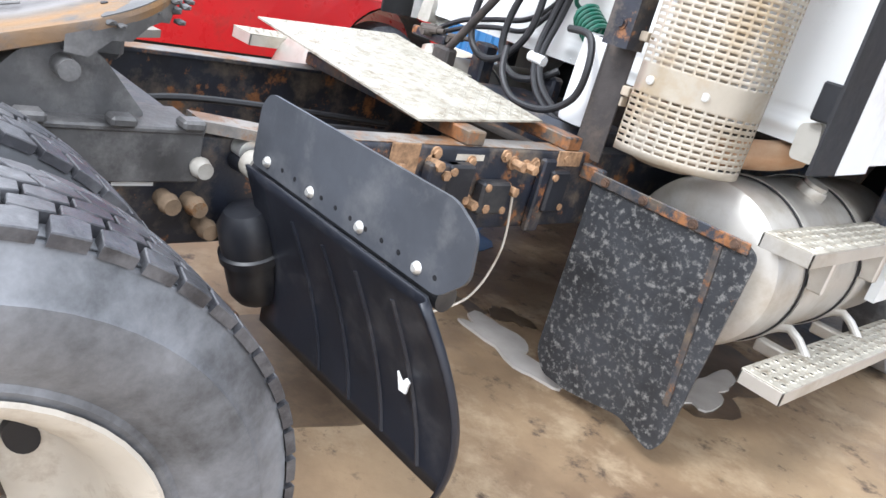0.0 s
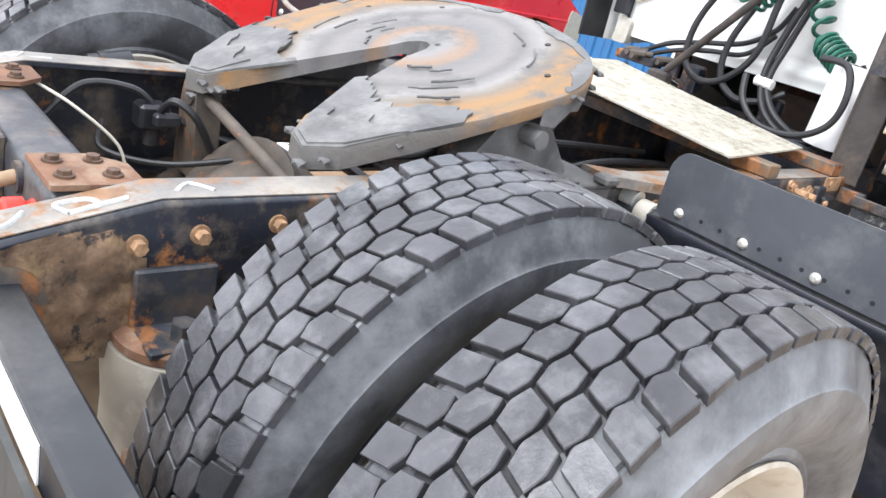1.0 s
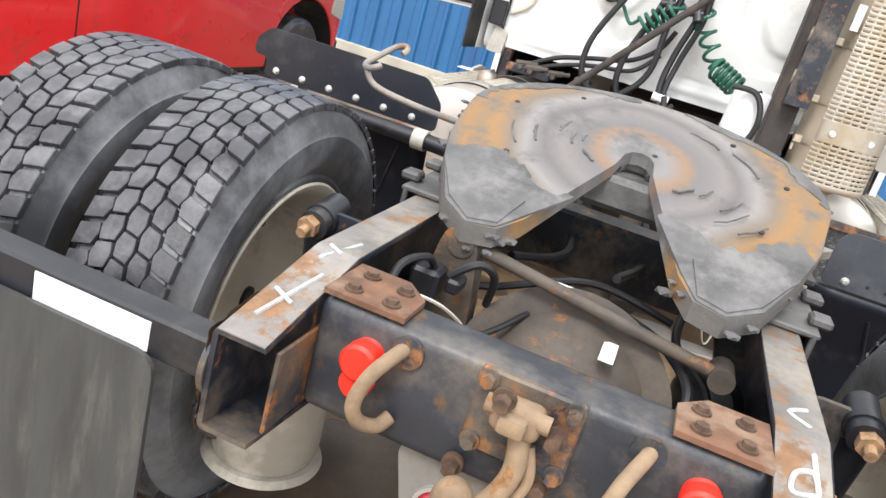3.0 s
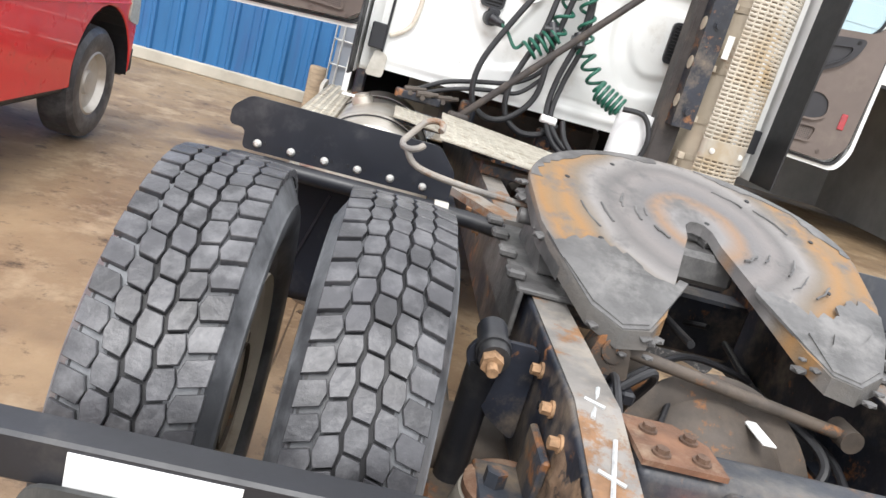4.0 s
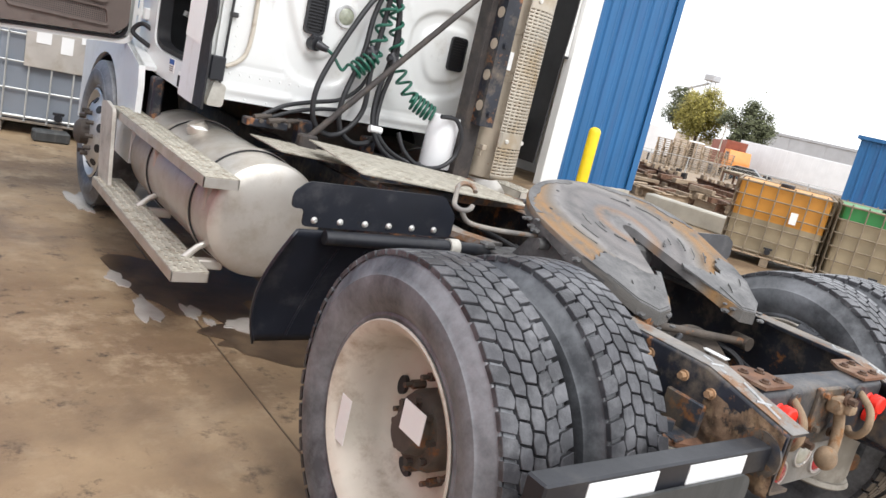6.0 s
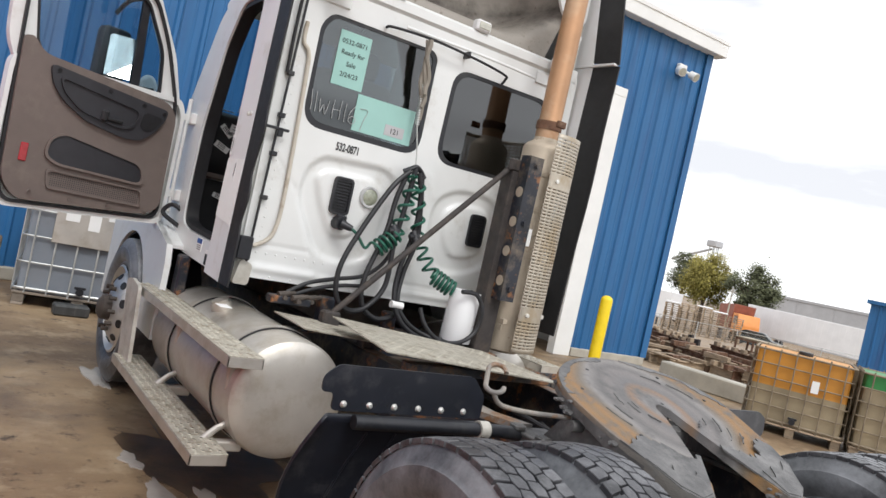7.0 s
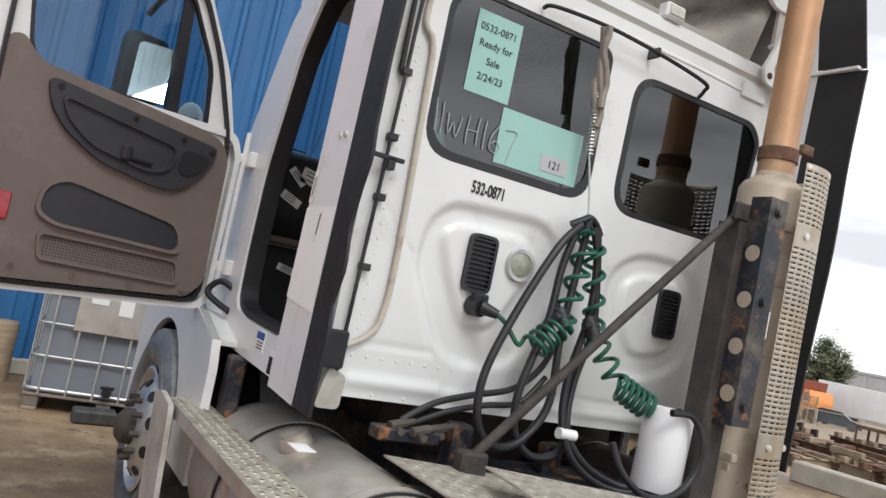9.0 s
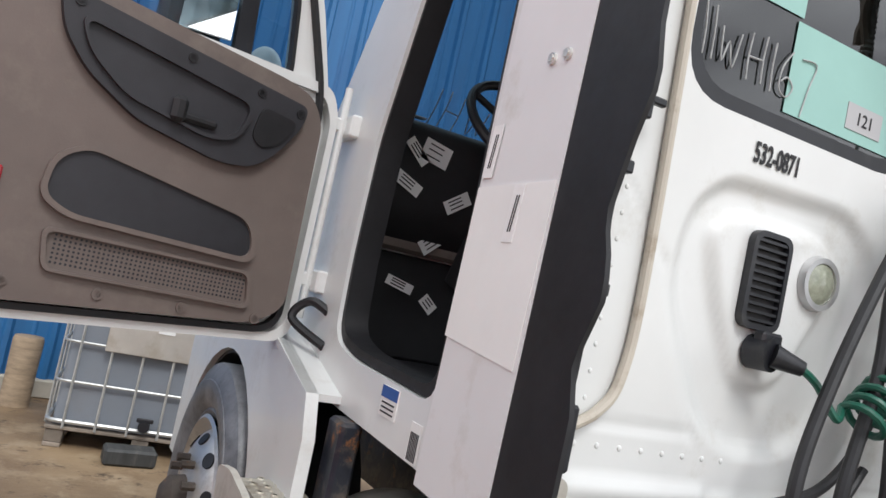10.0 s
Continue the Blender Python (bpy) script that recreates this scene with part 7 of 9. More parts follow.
part("inventory_tag", B(((-0.88, 3.6, 1.94), (-0.77, 3.64, 1.943))), M["reflect"], dash, "white inventory tag")
swm = bmesh.new()
mw = Matrix.Translation((-0.5, 3.40, 1.96)) @ pose(0, 0, 0, 48, 0, 0)
tube(swm, [mw @ Vector((0.215 * math.cos(a), 0.215 * math.sin(a), 0)) for a in [2 * math.pi * k / 40 for k in range(41)]], 0.016, 10, raw=True)
for a in (30, 150, 270):
    rod(swm, mw @ Vector((0, 0, -0.03)), mw @ Vector((0.21 * math.cos(radians(a)), 0.21 * math.sin(radians(a)), 0)), 0.012, 8)
rod(swm, mw @ Vector((0, 0, -0.35)), mw @ Vector((0, 0, 0.0)), 0.05, 16)
part("steering_wheel", swm, M["black_rubber"], cab, "black steering wheel")
for x in (-0.47, 0.5):
    stm = bmesh.new()
    box(stm, (x - 0.25, 2.62, 1.42), (x + 0.25, 3.08, 1.56), 0.05, seg=2)
    box(stm, (x - 0.24, 2.52, 1.5), (x + 0.24, 2.66, 2.22), 0.05, seg=2)
    box(stm, (x - 0.14, 2.54, 2.22), (x + 0.14, 2.64, 2.38), 0.04, seg=2)
    box(stm, (x - 0.18, 2.6, 1.14), (x + 0.18, 3.0, 1.42), 0.02)
    part("cab_seat", stm, M["interior"], cab, "black cab seat")

# roof fairing: hollow dirty shell open at the back
rfg = new("roof_fairing")
rfg.parent = truck
rfg["label"] = "hollow stained white roof fairing"
bw = bmesh.new()
rows = []
for i in range(25):
    z = 2.70 + 1.0 * i / 24
    row = []
    for j in range(33):
        u = -1 + 2 * j / 32
        hw = 0.74 + 0.12 * min(1, i / 8)
        lip = 2.735 + 0.33 * max(0, (abs(u) - 0.55) / 0.45) ** 2.2
        d = max(0.0, min(1.0, (z - lip) / 0.16))
        d = d * d * (3 - 2 * d)
        side = max(0.0, 1 - abs(u) ** 6)
        row.append(bw.verts.new((u * hw, 2.47 + 0.50 * d * side + 0.05 * i / 24, z)))
    rows.append(row)
for a, b in zip(rows, rows[1:]):
    for k in range(32):
        bw.faces.new((a[k], a[k + 1], b[k + 1], b[k]))
part("inner_shell", bw, M["raw_fairing"], rfg, "stained hollow inner face", smooth=True, angle=80)
osb = bmesh.new()
secs = []
for y, w, h in ((2.47, 1.0, 3.72), (2.9, 1.0, 3.70), (3.3, 0.95, 3.45), (3.6, 0.85, 2.95), (3.75, 0.75, 2.70)):
    secs.append([osb.verts.new((w * x, y, 2.69 + (h - 2.69) * z)) for x, z in ((-1, 0), (-1, 0.55), (-0.96, 0.85), (-0.85, 0.97), (-0.6, 1), (0.6, 1), (0.85, 0.97), (0.96, 0.85), (1, 0.55), (1, 0))])
for a, b in zip(secs, secs[1:]):
    for k in range(9):
        osb.faces.new((a[k], a[k + 1], b[k + 1], b[k]))
oso = part("outer_shell", osb, M["white"], rfg)
oso.modifiers.new("thickness", "SOLIDIFY").thickness = 0.012
for s in (-1, 1):
    fl = rounded([(s * 0.99, 2.98), (s * 0.99, 3.70), (s * 0.56, 3.70), (s * 0.62, 3.40), (s * 0.74, 3.08), (s * 0.80, 2.985)], 0.05, 5)
    pn_ = part("edge_flange", slab(fl, "y", 2.44, 2.462), M["white"], rfg, "white rounded edge flange")
    bolts([(s * (0.84 - 0.04 * k), 2.44, 3.08 + 0.16 * k) for k in range(4)], (0, -1, 0), M["dark_bolt"], pn_, r=0.009, h=0.006)
    part("corner_skirt", slab([(s * 0.86, 2.70), (s * 0.99, 2.70), (s * 0.99, 2.985), (s * 0.86, 2.985)], "y", 2.45, 2.468), M["dirty_white"], rfg, "stained lower corner of the fairing")
    # folded bracket: two struts meeting at a plate under the flange
    yb = YB - 0.05
    bt = bmesh.new()
    ring_frame(rounded([(s * 0.92, 2.88), (s * 0.83, 2.89), (s * 0.715, 2.66), (s * 0.735, 2.60), (s * 0.84, 2.57), (s * 0.865, 2.70)], 0.015, 4), rounded([(s * 0.865, 2.79), (s * 0.835, 2.80), (s * 0.775, 2.675), (s * 0.782, 2.648), (s * 0.82, 2.635), (s * 0.835, 2.70)], 0.01, 4), "y", yb, yb + 0.016, bt)
    box(bt, (min(s * 0.83, s * 0.92), yb + 0.012, 2.80), (max(s * 0.83, s * 0.92), 2.46, 2.815), 0.004)
    bk = part("fairing_bracket", bt, M["white"], rfg, "white pressed steel bracket")
    bolts([(s * 0.875, yb, 2.855), (s * 0.87, yb, 2.775), (s * 0.755, yb, 2.63)], (0, -1, 0), M["dark_bolt"], bk, r=0.010, h=0.007)
    part("bracket_foot", B(((min(s * 0.655, s * 0.81), YB - 0.012, 2.515), (max(s * 0.655, s * 0.81), YB + 0.002, 2.59)), bevel=0.006), M["white"], rfg)
bolts([(-0.40, 2.735, 2.93), (-0.345, 2.74, 2.92), (-0.03, 2.75, 2.91), (0.03, 2.75, 2.915)], (0, -1, 0), M["dark_bolt"], rfg, "fairing_bolt", r=0.011, h=0.03)
for x in (-0.40, 0.185):
    mk_ = part("roof_marker", B(((x - 0.052, YB - 0.03, 2.675), (x + 0.052, YB + 0.03, 2.742)), bevel=0.01), M["white_clean"], truck, "small white roof marker block")
    part("lens", B(((x - 0.04, YB - 0.036, 2.69), (x + 0.04, YB - 0.029, 2.73)), bevel=0.003), M["clear_lens"], mk_, "clear marker lens")
hn = bmesh.new()
lathe(hn, [(0.0, -0.05), (0.03, -0.045), (0.042, 0.0), (0.038, 0.05), (0.02, 0.09), (0.0, 0.13)], Matrix.Translation((-0.76, YB - 0.10, 2.585)) @ pose(0, 0, 0, 0, 90, 0) @ Matrix.Diagonal((0.75, 1.3, 1.0, 1)), 20)
part("load_lamp", hn, M["black_plastic"], truck, "black pod lamp on the roof corner")
part("lamp_cable", T([(-0.80, YB - 0.08, 2.59), (-0.92, YB - 0.06, 2.60), (-0.935, YB - 0.03, 2.45), (-0.93, YB - 0.02, 2.1)], 0.009, 8), M["hose"], truck)
an = bmesh.new()
rod(an, (-1.06, 2.55, 2.55), (-1.075, 2.56, 2.95), 0.004, 6)
rod(an, (-1.045, 2.55, 2.46), (-1.06, 2.55, 2.57), 0.022, 12, 0.016)
part("aerial", an, M["black_plastic"], truck, "black whip aerial")


def door(s, name, label):
    """Open cab door, built shut along local x = 0..0.98 from the hinge and swung out by the Empty."""
    d = new(name)
    d.parent = truck
    d["label"] = label
    d.matrix_basis = Matrix.Translation((s * 1.09, 3.60, 0)) @ Matrix.Rotation(radians(180 + 13) if s < 0 else radians(-13), 4, "Z") @ Matrix.Diagonal((1, 1 if s > 0 else -1, 1, 1))
    # local: x out from hinge, y = +: outside skin side; trim faces -y
    O = [(0.05, 1.17), (0.94, 1.13), (0.975, 1.28), (1.0, 2.40), (0.915, 2.56), (0.425, 2.53), (0.31, 2.45), (0.19, 2.22), (0.07, 1.88)]
    I = [(0.172, 1.89), (0.316, 1.87), (0.55, 1.905), (0.86, 1.935), (0.91, 2.0), (0.965, 2.34), (0.925, 2.455), (0.36, 2.452), (0.205, 2.17)]
    O, I = rounded(O, 0.09, 5), rounded(I, 0.06, 5)
    shell = bmesh.new()
    ring = rounded([(0.03, 1.86), (0.26, 1.82), (0.55, 1.83), (0.97, 1.83), (1.05, 2.0), (1.075, 2.45), (1.01, 2.61), (0.34, 2.575), (0.125, 2.17)], 0.06, 5)
    ring_frame(ring, I, "y", -0.025, 0.03, shell)
    part("window_surround", shell, M["white"], d, "white upper door frame")
    lowp = rounded([(0.0, 1.14), (0.96, 1.10), (1.02, 1.22), (1.02, 1.93), (0.04, 1.93), (0.0, 1.85)], 0.08, 5)
    part("door_skin", slab(lowp, "y", 0.0, 0.035), M["white"], d, "white outer skin")
    ein = [(0.5 + (x - 0.5) * 0.955, 1.5 + (z - 1.5) * 0.93) for x, z in lowp]
    part("shut_edge", ring_frame(lowp, ein, "y", -0.04, 0.0), M["white"], d)
    w1 = slab(rounded([(0.35, 1.875), (0.86, 1.93), (0.91, 2.0), (0.97, 2.345), (0.93, 2.46), (0.37, 2.457)], 0.05, 4), "y", 0.0, 0.004)
    g1 = part("door_glass", w1, M["clear"], d, "clear drop glass")
    g1.visible_shadow = False
    g2 = part("vent_glass", slab(rounded([(0.17, 1.885), (0.32, 1.865), (0.352, 2.455), (0.2, 2.17)], 0.03, 4), "y", 0.0, 0.004), M["clear"], d, "fixed quarter glass")
    g2.visible_shadow = False
    part("glass_post", slab([(0.305, 1.87), (0.36, 1.87), (0.385, 2.455), (0.342, 2.455)], "y", -0.012, 0.012), M["black_plastic"], d)
    part("glass_seal", ring_frame([(x, z) for x, z in I], [(0.55 + (x - 0.55) * 0.965, 2.18 + (z - 2.18) * 0.95) for x, z in I], "y", -0.03, -0.005), M["black_rubber"], d, "black glass seal")
    sl_o = [(0.5 + (x - 0.5) * 1.012, 1.84 + (z - 1.84) * 1.01) for x, z in O]
    sl_i = [(0.5 + (x - 0.5) * 0.982, 1.84 + (z - 1.84) * 0.985) for x, z in O]
    part("perimeter_seal", ring_frame(sl_o, sl_i, "y", -0.052, -0.026), M["black_rubber"], d, "black perimeter seal")
    trim = rounded([(0.06, 1.24), (0.16, 1.185), (0.88, 1.15), (0.965, 1.25), (0.985, 2.02), (0.94, 2.03), (0.87, 1.955), (0.20, 1.893), (0.115, 1.87), (0.07, 1.80)], 0.06, 5)
    tpn = slab(trim, "y", -0.075, -0.03)
    tb = part("trim_panel", tpn, M["taupe"], d, "scuffed taupe inner trim")
    arm = rounded([(0.135, 1.83), (0.145, 1.77), (0.20, 1.68), (0.27, 1.615), (0.37, 1.605), (0.60, 1.65), (0.74, 1.73), (0.81, 1.81), (0.838, 1.912)], 0.04, 5)
    arm_ob = part("armrest_panel", slab(arm, "y", -0.098, -0.072), M["charcoal"], d, "dark grey armrest moulding")
    rec = rounded([(0.31, 1.78), (0.34, 1.685), (0.42, 1.665), (0.64, 1.705), (0.74, 1.775), (0.775, 1.85)], 0.04, 5)
    part("pull_recess", ring_frame([(0.54 + (x - 0.54) * 1.05, 1.755 + (z - 1.755) * 1.12) for x, z in rec], rec, "y", -0.112, -0.096), M["charcoal"], arm_ob)
    hd = bmesh.new()
    box(hd, (0.40, -0.118, 1.682), (0.52, -0.10, 1.706), 0.008, pose(0, 0, 0, 0, 0, 0))
    box(hd, (0.49, -0.13, 1.672), (0.53, -0.10, 1.742), 0.012)
    part("door_handle", hd, M["black_rubber"], arm_ob, "black inner door handle")
    part("speaker_grille", slab(rounded([(0.16, 1.775), (0.205, 1.70), (0.26, 1.675), (0.295, 1.70), (0.28, 1.79)], 0.03, 4), "y", -0.104, -0.096), M["black_rubber"], arm_ob, "black speaker grille")
    bolts([(0.16, -0.098, 1.805), (0.29, -0.098, 1.825), (0.5, -0.098, 1.85), (0.79, -0.098, 1.885)], (0, -1, 0), M["black_rubber"], arm_ob, "trim_screw", 0.009, 0.004)
    pk = rounded([(0.205, 1.365), (0.70, 1.385), (0.768, 1.42), (0.755, 1.51), (0.69, 1.55), (0.235, 1.47)], 0.05, 5)
    part("map_pocket", slab(pk, "y", -0.084, -0.073), M["charcoal"], d, "dark map pocket opening")
    part("pocket_lip", ring_frame([(0.48 + (x - 0.48) * 1.05, 1.48 + (z - 1.48) * 1.13) for x, z in pk], pk, "y", -0.094, -0.073), M["taupe"], d)
    gr = rounded([(0.19, 1.232), (0.725, 1.243), (0.742, 1.335), (0.205, 1.322)], 0.025, 4)
    part("grille_lip", ring_frame([(0.46 + (x - 0.46) * 1.04, 1.28 + (z - 1.28) * 1.16) for x, z in gr], gr, "y", -0.09, -0.073), M["taupe"], d)
    dots = bmesh.new()
    for i in range(44):
        for j in range(7):
            x, z = 0.207 + 0.0118 * i, 1.247 + 0.0112 * j + 0.0003 * i
            rod(dots, (x, -0.0755, z), (x, -0.0765, z), 0.0033, 6)
    tagged(part("perforation", dots, M["charcoal"], d, "rows of dark perforations"), kind="stuff")
    bolts([(0.15 + 0.22 * k, -0.076, 1.2) for k in range(4)], (0, -1, 0), M["taupe"], d, "trim_screw", 0.010, 0.004)
    part("red_reflector", B(((0.86, -0.084, 1.36), (0.9, -0.074, 1.46)), bevel=0.008), M["red_lens"], d, "red door-edge reflector")
    mir = bmesh.new()
    box(mir, (0.345, 0.11, 1.88), (0.53, 0.23, 2.25), 0.04, pose(0.0, 0, 0, 0, 0, 0), seg=2)
    mo = part("wing_mirror", mir, M["black_plastic"], d, "tall black wing mirror")
    part("mirror_face", (lambda bm: (box(bm, (-0.07, -0.003, -0.14), (0.07, 0.003, 0.14), 0, Matrix.Translation((0.435, 0.04, 2.075)) @ Matrix.Rotation(radians(20), 4, "Z") @ pose(0, 0, 0, -24, 0, 0)), bm)[1])(bmesh.new()), M["mirror"], mo, "bright mirror glass")
    part("spot_mirror", B(((0.36, 0.112, 1.90), (0.47, 0.117, 1.93))), M["mirror"], mo)
    ma = bmesh.new()
    tube(ma, [(0.2, 0.03, 1.93), (0.36, 0.08, 1.92), (0.46, 0.16, 1.95)], 0.02, 10, 3)
    tube(ma, [(0.36, 0.03, 2.45), (0.42, 0.1, 2.42), (0.46, 0.16, 2.33)], 0.014, 10, 3)
    part("mirror_arm", ma, M["black_plastic"], d)
    hm = bmesh.new()
    bmesh.ops.create_uvsphere(hm, u_segments=18, v_segments=10, radius=0.075, matrix=Matrix.Translation((0.155, 0.22, 1.97)) @ Matrix.Diagonal((0.8, 0.5, 1.0, 1)))
    part("bonnet_mirror", hm, M["white_clean"], d, "white rounded bonnet mirror shell")
    return d


door(-1, "driver_door", "driver's door standing open, taupe trim, white frame")
door(1, "passenger_door", "passenger door standing open, taupe trim, white frame")
for s in (-1, 1):
    hg_ = bmesh.new()
    for z in (1.34, 1.83):
        box(hg_, (s * 1.015, 3.52, z - 0.035), (s * 1.05, 3.66, z + 0.035), 0.006)
        box(hg_, (s * 1.04, 3.57, z - 0.022), (s * 1.10, 3.6, z + 0.022), 0.006)
    rod(hg_, (s * 1.06, 3.58, 1.22), (s * 1.06, 3.58, 1.95), 0.012, 10)
    part("door_hinge", hg_, M["white"], truck, "white door hinges")
    part("door_check", T([(s * 1.0, 3.45, 1.25), (s * 1.06, 3.5, 1.28), (s * 1.1, 3.52, 1.22), (s * 1.02, 3.42, 1.16)], 0.014, 8), M["black_rubber"], truck, "black door check and wiring boot")

# bonnet, wings and front wheels
hd = bmesh.new()
secs = []
for y, w, zt, zb in ((3.66, 1.0, 1.62, 1.05), (4.0, 0.98, 1.58, 1.0), (4.6, 0.9, 1.5, 0.95), (5.05, 0.75, 1.38, 0.6), (5.2, 0.55, 1.2, 0.55)):
    secs.append([hd.verts.new((w * x, y, zb + (zt - zb) * z)) for x, z in ((-1, 0), (-1, 0.55), (-0.85, 0.85), (-0.5, 1), (0.5, 1), (0.85, 0.85), (1, 0.55), (1, 0))])
for a, b in zip(secs, secs[1:]):
    for k in range(7):
        hd.faces.new((a[k], a[k + 1], b[k + 1], b[k]))
hd.faces.new(secs[-1])
part("bonnet", hd, M["white"], truck, "white sloping bonnet")
for s in (-1, 1):
    wg = bmesh.new()
    arch = [(4.03 + 0.54 * math.cos(a), 0.50 + 0.54 * math.sin(a)) for a in [radians(180 - 180 * k / 18) for k in range(19)]]
    outer_w = [(3.20, 1.06), (3.62, 1.17), (4.0, 1.24), (4.5, 1.2), (4.75, 1.05), (4.72, 0.5)]
    poly = [(3.13, 0.50), (3.14, 0.95)] + outer_w + arch[::-1]
    prism(wg, poly, lambda u, v, k: (s * (1.125 if k else 1.09) - s * (0.05 * max(0, v - 0.95)), u, v))
    part("wing_panel", wg, M["white"], truck, "white wing behind the front wheel")
    tp = bmesh.new()
    prism(tp, [(3.20, 1.06), (3.62, 1.17), (4.0, 1.24), (4.5, 1.2), (4.5, 1.18), (4.0, 1.22), (3.62, 1.15), (3.2, 1.04)], lambda u, v, k: (s * (1.12 if k else 0.9), u, v))
    part("wing_top", tp, M["white"], truck)
    part("wheel_arch_liner", (lambda bm: prism(bm, [(a, b) for a, b in arch] + [(4.03 + 0.525 * (a - 4.03) / 0.54, 0.5 + 0.525 * (b - 0.5) / 0.54) for a, b in arch[::-1]], lambda u, v, k: (s * (1.1 if k else 0.75), u, v)))(bmesh.new()), M["black_rubber"], truck, "black wheel arch liner")
    part("wing_skirt", B(((s * 1.0, 3.06, 0.62), (s * 1.06, 3.16, 1.02)), bevel=0.01), M["frame"], truck)
    base = Matrix.Translation((s * 1.035, 4.03, 0.5)) @ Matrix.Rotation(radians(90) * s, 4, "Y")
    wheel = new("steer_wheel")
    wheel.parent = truck
    wheel["label"] = "front wheel with bright aluminium disc"
    c2, t2 = tyre_mesh(R0=0.498, blocks=False)
    part("tyre", c2, M["side_rubber"], wheel, "black ribbed steer tyre").matrix_basis = base
    al = bmesh.new()
    lathe(al, [(0.298, 0.11), (0.285, 0.118), (0.27, 0.10), (0.255, 0.07), (0.235, 0.10), (0.20, 0.125), (0.16, 0.14), (0.13, 0.142), (0.115, 0.15), (0.0, 0.15)], Matrix.Identity(4), 56)
    part("disc", al, M["alu_wheel"], wheel, "polished aluminium disc").matrix_basis = base
    for k in range(10):
        a = 2 * math.pi * k / 10
        m_ = Matrix.Translation((0.215 * math.cos(a), 0.215 * math.sin(a), 0.117)) @ Matrix.Rotation(a, 4, "Z") @ pose(0, 0, 0, 0, 36, 0) @ Matrix.Diagonal((0.9, 1.1, 1, 1))
        ho = bmesh.new()
        bmesh.ops.create_cone(ho, cap_ends=True, segments=18, radius1=0.027, radius2=0.027, depth=0.006, matrix=m_)
        part("wheel_slot", ho, M["black_rubber"], wheel).matrix_basis = base
        a += 0.3
        part("wheel_nut", R((0.142 * math.cos(a), 0.142 * math.sin(a), 0.14), (0.142 * math.cos(a), 0.142 * math.sin(a), 0.185), 0.015, 6), M["axle"], wheel).matrix_basis = base
    nt = bmesh.new()
    lathe(nt, [(0.085, 0.15), (0.08, 0.20), (0.05, 0.225), (0.0, 0.23)], Matrix.Identity(4), 24)
    part("hub", nt, M["axle"], wheel, "rusty hub").matrix_basis = base
part("front_axle", B(((-0.95, 3.97, 0.4), (0.95, 4.09, 0.52)), bevel=0.02), M["frame"], truck)
part("engine_block", B(((-0.4, 3.0, 0.6), (0.4, 4.9, 1.0)), bevel=0.05), M["axle"], truck)


# ---- the steel building ----
def ribbed(bm, x0, x1, z0, z1, pitch=0.305, depth=0.032, thick=0.05):
    """Trapezoid-ribbed sheet in local x and z, ribs towards -y."""
    prof = []
    n = int(round((x1 - x0) / pitch))
    p = (x1 - x0) / n
    for k in range(n):
        a = x0 + k * p
        prof += [(a, 0), (a + 0.36 * p, 0), (a + 0.40 * p, -0.008), (a + 0.44 * p, -0.008), (a + 0.48 * p, 0), (a + 0.72 * p, 0), (a + 0.79 * p, -depth), (a + 0.91 * p, -depth), (a + 0.98 * p, 0)]
    prof.append((x1, 0))
    lo = [bm.verts.new((x, y, z0)) for x, y in prof]
    hi = [bm.verts.new((x, y, z1)) for x, y in prof]
    for i in range(len(prof) - 1):
        bm.faces.new((lo[i], lo[i + 1], hi[i + 1], hi[i]))
    box(bm, (x0, 0.012, z0), (x1, thick, z1))
    return bm


wall_turn = math.atan(-0.03)
wall_m = Matrix.Translation((0, 7.75, 0)) @ Matrix.Rotation(wall_turn, 4, "Z")
CORNER, EAVE = 8.2, 5.42
wall_north = thing("wall_north", "blue ribbed steel cladding wall with white trim", "wall", kind="structure")
wall_north.matrix_world = wall_m
x = -14.0
edges = []
while x < CORNER - 0.05:
    nx = min(x + 0.915, CORNER)
    edges.append((x, nx))
    x = nx
for a, b in edges:
    for lo, hi in ([(a, b)] if b < 2.5 or a > 6.5 else [(a, min(b, 2.5)), (max(a, 6.5), b)]):
        if hi - lo > 0.06:
            part("panel", ribbed(bmesh.new(), lo, hi - 0.004, 0.14, EAVE, pitch=0.305), M["blue_wall"], wall_north, smooth=False)
for a, b in ((2.5, 3.415), (3.415, 4.33), (4.33, 5.245), (5.245, 6.16), (6.16, 6.5)):
    part("panel", ribbed(bmesh.new(), a, b - 0.004, 4.3, EAVE, pitch=0.305), M["blue_wall"], wall_north, smooth=False)
part("base", B(((-14, -0.06, 0), (2.48, 0.1, 0.14)), ((6.52, -0.06, 0), (CORNER, 0.1, 0.14)), bevel=0.012), M["concrete"], wall_north, "pale concrete base")
part("fascia", B(((-14, -0.2, EAVE), (CORNER + 0.2, 0.05, EAVE + 0.26)), ((-14, -0.215, EAVE + 0.2), (CORNER + 0.215, -0.2, EAVE + 0.27)), bevel=0.008), M["white_trim"], wall_north, "white eave trim")
part("corner_trim", B(((CORNER - 0.1, -0.05, 0.14), (CORNER + 0.04, -0.036, EAVE)), ((CORNER + 0.026, -0.036, 0.14), (CORNER + 0.04, 0.12, EAVE))), M["blue_wall"], wall_north)
jamb = part("jamb", B(((6.16, -0.05, 0), (6.5, 0.12, 4.3)), ((2.4, -0.05, 0), (2.54, 0.12, 4.3)), ((2.4, -0.055, 4.2), (6.5, 0.12, 4.34)), bevel=0.006), M["white_trim"], wall_north, "white door jamb")
inner = bmesh.new()
